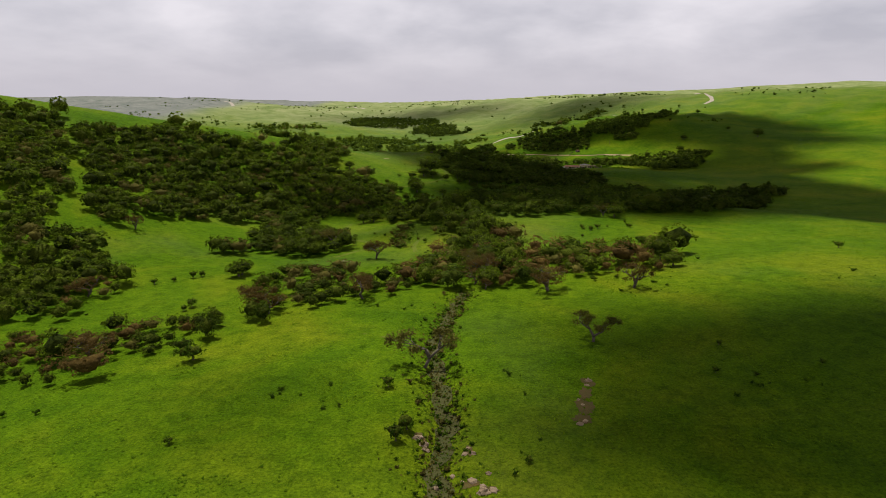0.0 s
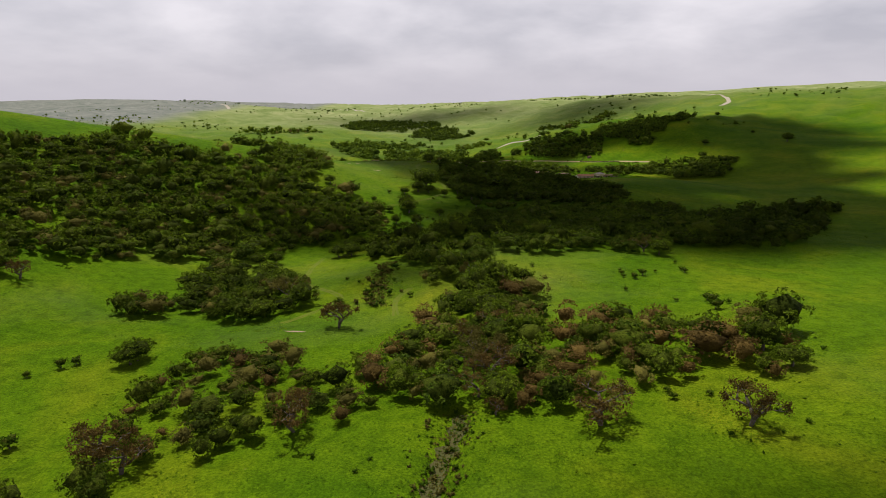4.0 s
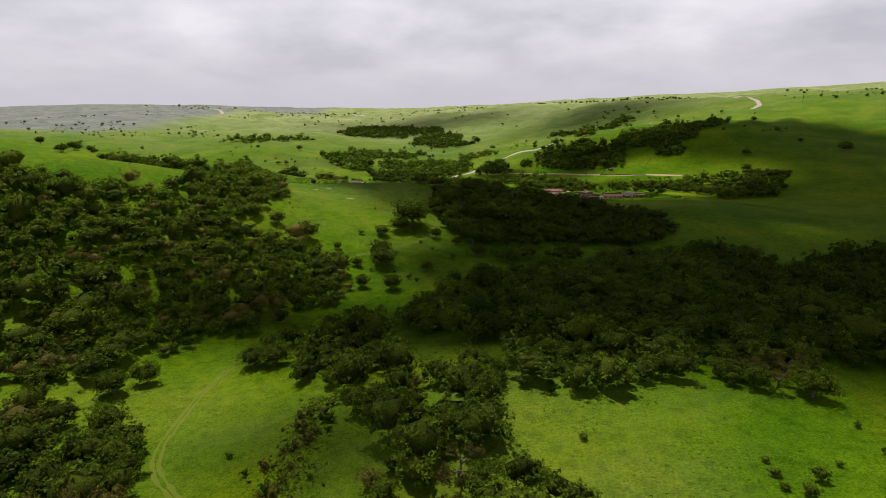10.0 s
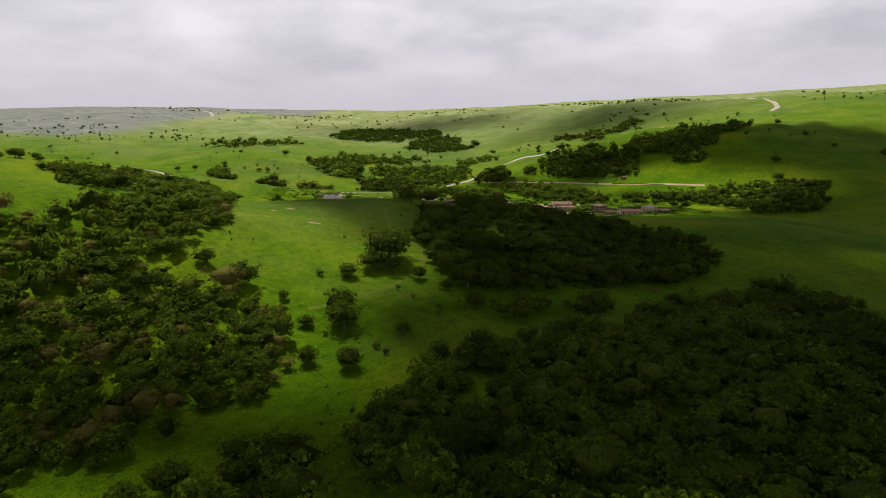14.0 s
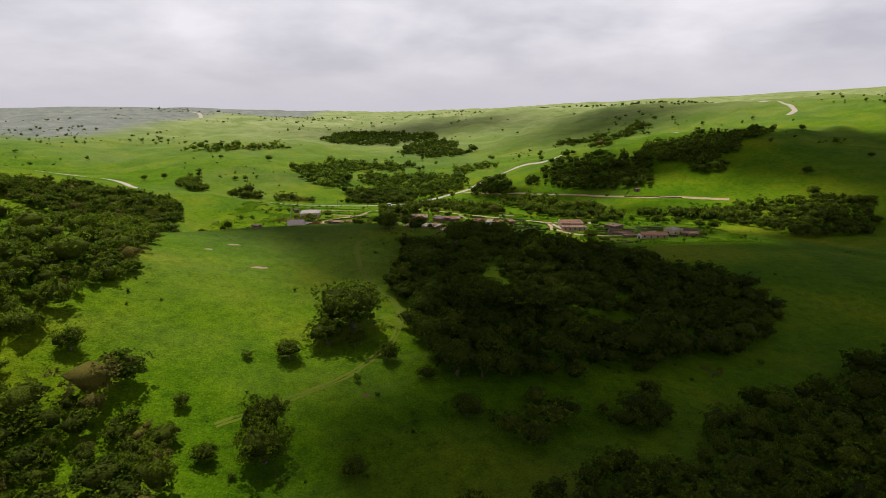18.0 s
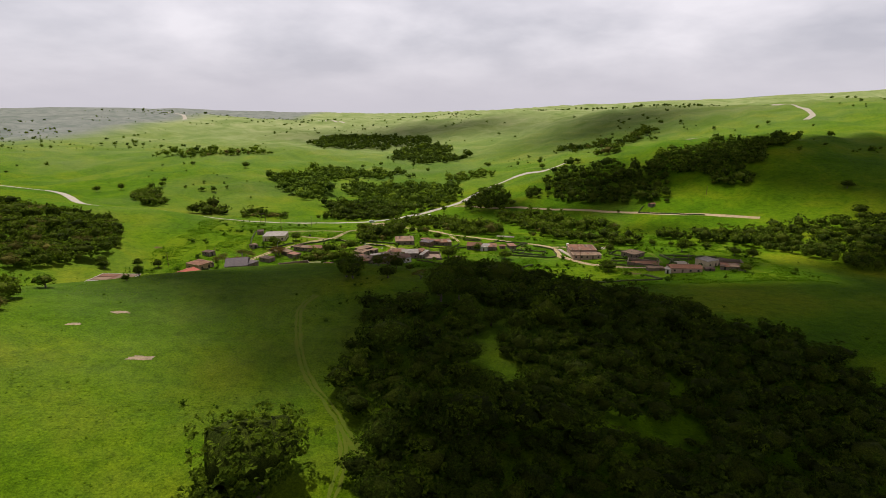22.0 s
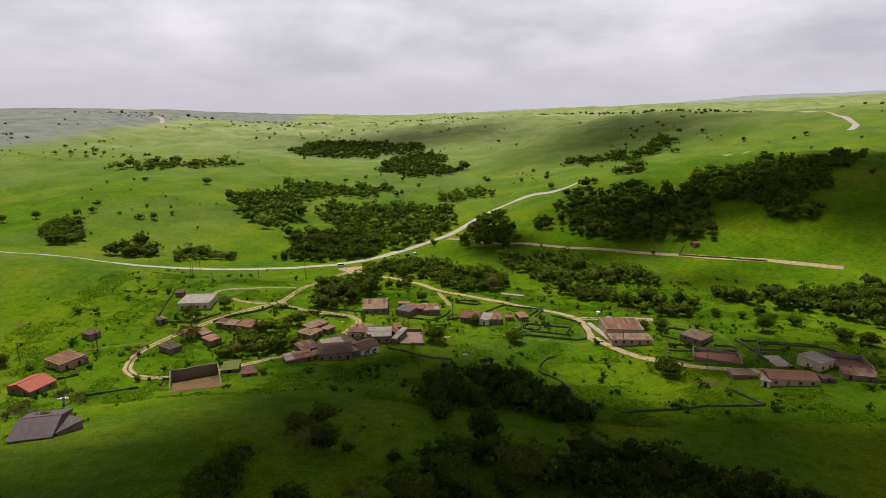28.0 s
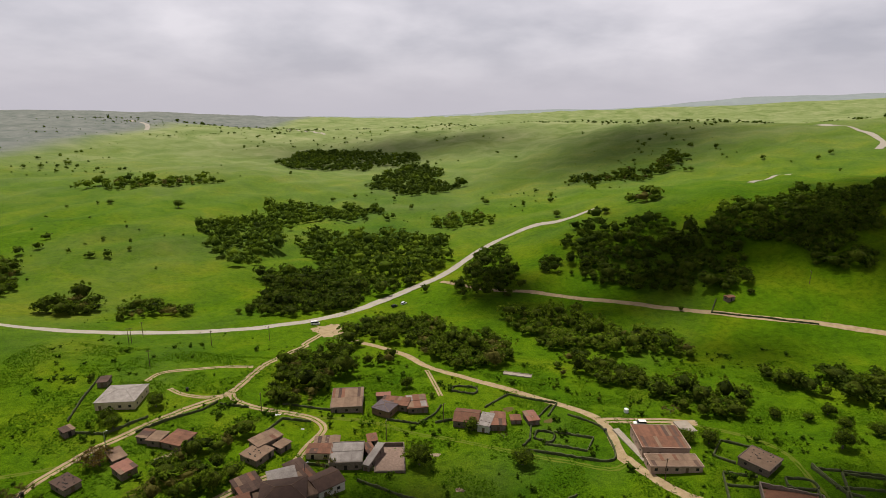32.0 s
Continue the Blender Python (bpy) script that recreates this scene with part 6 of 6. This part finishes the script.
grove("valley_south", "dark", 1, [(120, 443), (154, 468), (158, 412), (227, 470), (296, 481), (143, 284), (116, 288), (90, 289), (71, 287), (79, 344)])
grove("valley_lip", "dark", 0.6, [(27, 311), (45, 318), (78, 312), (106, 301), (131, 300), (123, 289), (83, 286), (45, 284), (28, 283)])
grove("knoll_wood", "dark", 1, [(-4, 513), (-1, 527), (19, 542), (33, 598), (50, 595), (81, 603), (103, 598), (118, 583), (140, 565), (146, 550), (153, 524), (143, 500), (124, 481), (96, 466), (79, 451), (66, 434), (42, 437), (30, 433), (19, 434), (17, 439), (7, 442), (-1, 441), (5, 463), (4, 477), (1, 493)])
grove("valley_east", "dark", 0.6, [(28, 420), (40, 425), (56, 422), (71, 430), (65, 417), (47, 408), (31, 406)])
grove("east_strip", "dark", 0.6, [(203, 780), (245, 782), (289, 776), (328, 767), (357, 742), (303, 679), (258, 673), (248, 711), (223, 740)])
grove("stream_belt", "brown", 1, [(-11, 187), (-7, 201), (-3, 212), (6, 213), (14, 201), (31, 199), (45, 200), (54, 203), (62, 198), (57, 183), (48, 178), (51, 173), (50, 168), (41, 164), (36, 160), (29, 158), (21, 157), (14, 157), (6, 159), (-2, 159), (-8, 167), (-14, 178)])
grove("stream_east", "brown", 0.9, [(60, 183), (69, 193), (79, 198), (85, 194), (80, 183), (77, 174), (67, 161), (67, 168), (62, 174)])
grove("left_clump", "green", 1, [(-93, 262), (-94, 279), (-81, 287), (-67, 277), (-52, 275), (-40, 246), (-37, 232), (-48, 229), (-55, 223), (-61, 222), (-70, 231), (-81, 250)])
grove("left_hedge", "green", 0.9, [(-98, 233), (-101, 246), (-91, 241), (-80, 247), (-71, 233), (-55, 223), (-66, 223), (-84, 228), (-90, 223)])
grove("left_low", "mixed", 0.95, [(-60, 174), (-62, 184), (-54, 188), (-47, 192), (-41, 197), (-30, 193), (-26, 185), (-26, 175), (-28, 170), (-25, 164), (-36, 162), (-50, 164)])
grove("stream_mid", "green", 0.9, [(-5, 253), (-4, 270), (5, 273), (13, 272), (19, 263), (12, 255), (7, 246), (0, 244)])
grove("stream_bank", "mixed", 0.95, [(8, 233), (12, 251), (21, 254), (27, 246), (30, 230), (26, 219), (32, 211), (31, 199), (25, 198), (14, 202), (6, 215)])
grove("stream_upper", "green", 0.7, [(-19, 345), (-2, 293), (7, 289), (19, 288), (16, 273), (3, 274), (-9, 273), (-26, 296), (-29, 338)])
grove("bottom_left", "brown", 0.8, [(-113, 131), (-100, 126), (-92, 129), (-81, 137), (-64, 136), (-57, 135), (-59, 123), (-70, 119), (-79, 104), (-86, 97)])
grove("slope_left", "mixed", 0.6, [(-60, 136), (-53, 142), (-58, 172), (-43, 178), (-16, 181), (-1, 170), (-14, 157), (-35, 146), (-49, 132)])
grove("village_mid", "green", 1, [(-41, 755), (-42, 785), (-31, 808), (9, 811), (14, 797), (-11, 777), (-17, 751), (-33, 745)])
grove("village_west", "green", 1, [(-62, 696), (-55, 711), (-49, 724), (-40, 733), (-33, 723), (-35, 712), (-38, 707), (-38, 696), (-47, 685), (-57, 685)])
grove("village_north", "green", 0.95, [(-26, 845), (1, 868), (29, 853), (68, 818), (69, 793), (51, 788), (35, 799), (8, 824), (-16, 819)])
grove("hill_foot_a", "dark", 1, [(-191, 1217), (-161, 1237), (-116, 1231), (-59, 1245), (-34, 1209), (-66, 1185), (-115, 1160), (-124, 1093), (-119, 1025), (-113, 978), (-132, 977), (-155, 1002), (-177, 1041), (-197, 1064), (-196, 1100), (-172, 1116), (-154, 1162)])
grove("hill_foot_b", "dark", 1, [(-108, 1087), (-81, 1115), (-47, 1094), (-7, 1118), (30, 1071), (40, 1027), (35, 980), (12, 937), (-11, 911), (-39, 929), (-58, 965), (-84, 1017)])
grove("hill_foot_c", "dark", 1, [(-105, 966), (-86, 981), (-59, 968), (-30, 924), (-18, 898), (-39, 881), (-67, 874), (-96, 871), (-92, 893), (-90, 926)])
grove("east_hill_wood", "dark", 1, [(145, 1008), (168, 1020), (179, 1005), (211, 974), (213, 956), (232, 949), (244, 928), (241, 904), (236, 889), (217, 885), (210, 874), (181, 879), (154, 888), (131, 905), (126, 918), (107, 925), (111, 952), (128, 950), (139, 980)])
grove("east_hill_top", "dark", 1, [(232, 949), (245, 968), (268, 980), (313, 972), (334, 977), (404, 992), (366, 940), (341, 934), (329, 910), (305, 902), (303, 882), (287, 867), (276, 872), (268, 890), (269, 906), (255, 918), (246, 931)])
grove("road_trees", "dark", 1, [(54, 975), (65, 1000), (82, 1029), (88, 969), (85, 905), (73, 887), (50, 898), (45, 928)])
grove("strip_one", "green", 0.7, [(73, 863), (105, 870), (124, 848), (159, 823), (165, 805), (129, 812), (86, 820)])
grove("strip_two", "green", 0.6, [(96, 811), (130, 785), (142, 762), (162, 756), (160, 740), (137, 746), (117, 768), (88, 786)])
grove("strip_three", "dark", 0.9, [(183, 789), (208, 785), (263, 770), (246, 751), (219, 756), (192, 761), (179, 776)])
grove("far_grove", "green", 0.7, [(-434, 1234), (-428, 1250), (-405, 1264), (-352, 1293), (-279, 1325), (-267, 1314), (-314, 1257), (-369, 1235)])
grove("far_wood_a", "dark", 0.9, [(-269, 1598), (-286, 1827), (-208, 1833), (-71, 1761), (-28, 1760), (-7, 1676), (-74, 1651), (-167, 1598), (-231, 1554)])
grove("far_wood_b", "dark", 0.95, [(-60, 1499), (-37, 1609), (7, 1565), (38, 1497), (29, 1419), (72, 1369), (37, 1336), (-3, 1312), (-46, 1345), (-85, 1383)])
grove("far_wood_c", "green", 0.5, [(23, 1151), (43, 1171), (75, 1162), (90, 1107), (77, 1092), (53, 1099), (33, 1107)])
grove("far_line", "green", 0.8, [(323, 1312), (382, 1384), (381, 1354), (352, 1305), (299, 1243), (224, 1261), (195, 1303), (249, 1300)])
grove("row_a", "green", 1, [(-160, 860), (-150, 875), (-127, 879), (-122, 863), (-139, 852), (-150, 843)])
grove("row_b", "green", 0.8, [(-202, 849), (-192, 860), (-183, 876), (-173, 855), (-185, 842)])
grove("row_c", "green", 1, [(-286, 910), (-276, 918), (-256, 908), (-237, 881), (-234, 860), (-242, 852)])
grove("crest_trees", "dark", 0.75, [(21, 646), (32, 670), (59, 671), (76, 639), (62, 633), (42, 633), (25, 627)])
grove("hill_clump", "green", 1, [(208, 1053), (224, 1069), (230, 1038), (209, 1038)])
grove("stream_low", "mixed", 0.95, [(-24, 179), (-19, 182), (-13, 176), (-12, 166), (-14, 160), (-23, 161), (-23, 168)])
grove("left_far_scrub", "mixed", 0.5, [(-148, 178), (-125, 170), (-114, 184), (-102, 175), (-104, 151), (-109, 138), (-123, 143)])

# the trees beside the flight line become things of their own, the rest of each wood is one mass
near = sorted((abs(x - 0.06 * y) + 0.25 * max(0, y - 640) + 0.25 * max(0, 150 - y), w, k) for w, (_, made) in enumerate(WOODS) for k, (_, x, y, _) in enumerate(made))
picked = {(w, k) for _, w, k in near[:max(0, 275 - len([o for o in ONES if o[0] != "shrub"]))]}
for w, k in sorted(picked):
    ONES.append(WOODS[w][1][k])
for i, (kind, x, y, r) in enumerate(ONES):
    near_tree(kind, x, y, r, (i * 67) % 360)
for root in FIRST.values():
    for ob in (*root.children_recursive, root):
        bpy.data.objects.remove(ob)

# masses of woodland
KINDS = ("green", "dark", "brown", "bare", "shrub")
MASS = {}
for kind in KINDS[:4]:
    for v in range(6):
        seed = 900 + 10 * KINDS.index(kind) + v
        if kind in ("green", "dark"):
            MASS[kind, v] = crown_arrays(seed, 28, 1, 380, 0.37, 5.2, 5.8, 0.2, 0.85, 0.16)
            MASS[kind, v + 10] = crown_arrays(seed, 24, 1, 190, 0.55, 5.2, 5.8, 0.2, 0.9, 0.18)
        else:
            MASS[kind, v] = MASS[kind, v + 10] = crown_arrays(seed, 18, 1, 360, 0.27, 4.8, 5.2, 0.3, 1.0, 0.2, 0.66)
MASS["shrub", 0] = crown_arrays(77, 5, 1, 70, 0.17, 1.0, 1.1, 0.02, 1.1, 0.2)
MASS["shrub", 1] = crown_arrays(78, 4, 1, 50, 0.2, 1.0, 0.9, 0.02, 1.1, 0.25)
MASS["shrub", 2] = crown_arrays(79, 4, 1, 50, 0.2, 0.8, 1.2, 0.02, 1.1, 0.25)
for v in range(3):
    MASS["far", v] = crown_arrays(60 + v, 12, 1, 44, 1.0, 5.2, 6.0, 0.2, 1.0, 0.15)


def mass(name, label, spots, material_for=None, cat="wood"):
    """One joined mass of plants from rows of (kind, variant, x, y, r, slot)."""
    rng = np.random.RandomState(len(spots) + 5)
    V, F, S, off = [], [], [], 0
    for kind, variant, x, y, r, slot in spots:
        v, f, core_faces = MASS[kind, variant]
        unit = r / (1.0 if kind == "shrub" else 5.0)
        a = rng.uniform(0, 6.28)
        c, s = math.cos(a), math.sin(a)
        p = v * unit * np.array([rng.uniform(0.78, 1.3), rng.uniform(0.78, 1.3), 1])
        V.append(np.stack([p[:, 0] * c - p[:, 1] * s + x, p[:, 0] * s + p[:, 1] * c + y, p[:, 2] * rng.uniform(0.85, 1.25) + float(on_ground(x, y)) - 0.1], -1))
        F.append(f + off)
        # cores of green and dark crowns get the colour painted as shade
        S.append(np.where((np.arange(len(f)) < core_faces) & (slot < 2) & (kind != "far"), len(KINDS), slot))
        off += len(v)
    ob = tagged(new(name, array_mesh(name, np.concatenate(V), np.concatenate(F), [*(foliage[k] for k in KINDS), inner_shade], np.concatenate(S))), label, cat, kind="stuff")
    return ob


for w, (name, made) in enumerate(WOODS):
    rows = [(kind, int(abs(x * 5 + y * 3)) % 6 + (10 if abs(x - 0.06 * y) > 120 or y > 640 else 0), x, y, r, KINDS.index(kind)) if y < 960 else ("far", int(abs(x * 5 + y * 3)) % 3, x, y, r, KINDS.index(kind)) for k, (kind, x, y, r) in enumerate(made) if (w, k) not in picked]
    if rows:
        mass("woodland", "dense mixed wood of broad green trees" if "brown" not in {q[0] for q in rows} else "scrubby wood of green and reddish brown trees", rows)

# dotted trees and bushes over the far slopes
rng = np.random.RandomState(12)
rows = []
while len(rows) < 1700:
    x, y = rng.uniform(-1100, 1000), rng.uniform(900, 2500)
    if noise.noise(Vector((x / 160, y / 160, 0.3))) + rng.uniform(-0.22, 0.22) > 0.2 and free_spot(x, y, 3):
        rows.append(("far", rng.randint(3), x, y, rng.choice([0.8, 1.0, 1.3, 1.8, 2.6, 4.5]), 1 if rng.rand() < 0.35 else 0))
# the scrubby far hill on the skyline
while len(rows) < 2250:
    x, y = rng.normal(-1150, 260), rng.normal(2790, 110)
    rows.append(("far", rng.randint(3), x, y, rng.uniform(4, 9), 1))
mass("far_trees", "scattered small trees dotting the far green slopes", rows)
rows = []
RIDGE_LINE = [(-438, 2130), (-192, 2390), (110, 2270), (357, 2050), (500, 1705), (594, 1681), (776, 1853), (979, 2020), (1196, 2172), (1340, 2003)]
RIDGE = smooth_line(RIDGE_LINE, 8.0)
for k in range(330):
    x, y = RIDGE[int(k * (len(RIDGE) - 1) / 329)]
    rows.append(("far", rng.randint(3), x + rng.uniform(-25, 25), y + rng.uniform(-45, 30), rng.uniform(1.6, 5.0), 1))
mass("ridge_trees", "line of small dark trees along the far ridge", rows)
# low scrub and weeds on the near slopes
rows = []
while len(rows) < 900:
    x, y = rng.uniform(-170, 260), rng.uniform(45, 900)
    if noise.noise(Vector((x / 26, y / 26, 5.0))) + rng.uniform(-0.2, 0.2) > (0.32 if y > 330 else 0.48) and free_spot(x, y, 0.6):
        rows.append(("shrub", rng.randint(3), x, y, float(rng.choice([0.3, 0.35, 0.45, 0.6, 0.9])), 4))
# denser weeds and hedges between the village walls, and along the gully
while len(rows) < 1750:
    x, y = rng.uniform(-150, 215), rng.uniform(640, 815)
    if noise.noise(Vector((x / 17, y / 17, 9.0))) + rng.uniform(-0.25, 0.25) > 0.12 and free_spot(x, y, 0.5):
        rows.append(("shrub", rng.randint(3), x, y, float(rng.choice([0.5, 0.7, 0.9, 1.3, 1.9])), 4))
for gully_x, gully_y in smooth_line(GULLY, 0.5):
    for _ in range(2):
        rows.append(("shrub", rng.randint(3), gully_x + rng.normal(0, 2.6), gully_y + rng.uniform(-1, 1), float(rng.choice([0.25, 0.3, 0.4, 0.5, 0.8])), 4 if rng.rand() < 0.6 else 3))
for stream_x, stream_y in smooth_line(VALLEY_STREAM, 0.5):
    for _ in range(1):
        rows.append(("shrub", rng.randint(3), stream_x + rng.normal(0, 3.2), stream_y + rng.uniform(-1, 1), float(rng.choice([0.3, 0.5, 0.7, 1.0, 1.6])), 3 if rng.rand() < 0.75 else 4))
mass("low_scrub", "low green scrub and weeds among the grass", rows)

# grass tussocks
def sprays(name, label, tx, ty, size, tall, material):
    """Leafy sprays standing in the grass, two crossed blades of leaves each."""
    n = len(tx)
    tz = on_ground(tx, ty)
    ang = rng.uniform(0, 6.28, n)
    V = np.zeros((n, 6, 3))
    for k in range(2):
        dx, dy = np.cos(ang + 1.57 * k) * size, np.sin(ang + 1.57 * k) * size
        V[:, 3 * k] = np.stack([tx - dx, ty - dy, tz - 0.03], -1)
        V[:, 3 * k + 1] = np.stack([tx + dx, ty + dy, tz - 0.03], -1)
        V[:, 3 * k + 2] = np.stack([tx + dy * 1.2, ty - dx * 1.2, tz + size * tall * rng.uniform(0.4, 1.1, n)], -1)
    return tagged(new(name, array_mesh(name, V.reshape(-1, 3), np.arange(6 * n).reshape(-1, 3), [material])), label, "grass", kind="stuff")


n = 45000
sprays("grass_tussocks", "tussocks of bright green grass", rng.uniform(-150, 220, n), 45 + 860 * rng.rand(n) ** 1.35, rng.uniform(0.1, 0.26, n) * np.where(rng.rand(n) < 0.1, 1.6, 1.0), 0.9, weeds)


def drifts(n, x0, x1, y0, y1, size, cut, seed):
    """Points gathered in ragged drifts."""
    X, Y = rng.uniform(x0, x1, n), rng.uniform(y0, y1, n)
    k = np.array([noise.noise(Vector((x / size, y / size, seed))) + 0.5 * noise.noise(Vector((x / size * 3.1, y / size * 3.1, seed))) for x, y in zip(X, Y)])
    ok = k + rng.uniform(-0.12, 0.12, n) > cut
    for i in np.nonzero(ok)[0]:
        for px, py, pr in BLOCK_CELLS.get((int(X[i] // 12), int(Y[i] // 12)), ()):
            if (px - X[i]) ** 2 + (py - Y[i]) ** 2 < (pr * 0.72) ** 2:
                ok[i] = False
                break
    return X[ok], Y[ok]


# brown and olive scrub that fills the gully and the stream bed
line = np.concatenate([smooth_line(GULLY, 0.08), smooth_line(VALLEY_STREAM, 0.08)])
sx, sy = line[:, 0] + rng.normal(0, 1.5, len(line)), line[:, 1] + rng.normal(0, 0.6, len(line))
sprays("gully_scrub", "brown and olive scrub filling the stream gully", sx, sy, rng.uniform(0.12, 0.36, len(sx)), 1.2, foliage["bare"])
sx, sy = line[:, 0] + rng.normal(0, 2.4, len(line)), line[:, 1] + rng.normal(0, 0.6, len(line))
sprays("gully_scrub", "green weeds along the stream gully", sx, sy, rng.uniform(0.12, 0.36, len(sx)), 1.1, foliage["shrub"])

# rank weeds between the village walls, on the knoll and along the streams
wx, wy = drifts(180000, -160, 215, 632, 800, 16.0, 0.06, 2.0)
sprays("rank_weeds", "rank dark green weeds between the village walls", wx, wy, rng.uniform(0.15, 0.42, len(wx)), 1.1, lush)
wx, wy = drifts(90000, -70, 70, 45, 330, 14.0, 0.26, 4.0)
sprays("rank_weeds", "coarse weeds in drifts on the grass slope", wx, wy, rng.uniform(0.1, 0.24, len(wx)), 0.8, weeds)
wx, wy = drifts(80000, -130, 190, 380, 640, 22.0, 0.3, 6.0)
sprays("rank_weeds", "coarse weeds in drifts on the hill", wx, wy, rng.uniform(0.1, 0.26, len(wx)), 0.8, weeds)


# ---- unseen clouds that shade the valley ----
def cloud(x, y, rx, ry, seed, z=900.0):
    """A ragged flat-based cloud, out of view, placed so its shade falls about x, y."""
    rng = np.random.RandomState(seed)
    cx, cy = x + SUN_WAY.x / SUN_WAY.z * z, y + SUN_WAY.y / SUN_WAY.z * z
    V, F, off = [], [], 0
    sv, sf = SOLID[2]
    for k in range(26):
        a, r = rng.uniform(0, 6.28), math.sqrt(rng.rand()) * 0.8
        s = rng.uniform(0.2, 0.42)
        p = sv * rng.uniform(0.8, 1.15, (len(sv), 1)) * np.array([s * rx, s * ry, s * 0.35 * min(rx, ry)]) + np.array([r * math.cos(a) * rx, r * math.sin(a) * ry, 0])
        p[:, 2] = np.maximum(p[:, 2], -6)
        V.append(p)
        F.append(sf + off)
        off += len(sv)
    ob = tagged(new("cloud", array_mesh("cloud", np.concatenate(V), np.concatenate(F), [vapour])), "ragged grey cloud, out of view, added to shade the hills", "cloud", kind="structure")
    ob.location = (cx, cy, z)


# broken cloud, unseen, added to shade the wooded valley, the knoll and stretches of the slopes
for cloud_row in ((128, 375, 140, 100, 1), (118, 462, 100, 56, 2), (55, 572, 128, 54, 16), (240, 500, 150, 130, 3), (104, 76, 92, 46, 4), (70, 624, 110, 34, 5), (330, 330, 130, 110, 9), (-30, 78, 18, 9, 10), (95, 326, 110, 30, 17), (4, 324, 44, 32, 18), (18, 562, 52, 38, 21), (-30, 536, 40, 38, 38), (18, 508, 34, 34, 31), (-62, 550, 36, 24, 47), (210, 590, 120, 50, 22), (140, 318, 60, 26, 23), (260, 400, 150, 110, 24), (180, 325, 90, 45, 25), (130, 585, 60, 40, 26), (340, 640, 120, 90, 27), (160, 290, 60, 22, 28), (90, 303, 105, 17, 48), (50, 300, 60, 15, 49), (135, 272, 48, 15, 50), (-12, 258, 24, 18, 29), (36, 424, 36, 18, 51), (-20, 345, 30, 24, 52), (150, 370, 110, 60, 53), (120, 300, 60, 20, 54), (-62, 345, 34, 22, 30), (16, 668, 62, 26, 32), (190, 816, 46, 13, 33), (70, 326, 60, 20, 34), (5, 312, 30, 18, 36), (26, 70, 22, 16, 37), (22, 692, 44, 17, 40), (135, 866, 60, 20, 41), (74, 905, 36, 40, 42), (168, 682, 52, 24, 55), (232, 905, 90, 34, 56), (-16, 486, 20, 20, 57)):
    cloud(*cloud_row)
# higher unseen cloud, added for softer shade on the farther slopes
for cloud_row in ((460, 780, 140, 110, 6, 1900), (320, 1400, 230, 90, 11, 6000), (385, 872, 105, 76, 14, 1900), (470, 940, 130, 90, 43, 1900), (-60, 1830, 340, 130, 44, 6500), (430, 1600, 240, 120, 45, 6500), (185, 950, 70, 40, 46, 2600)):
    cloud(*cloud_row)
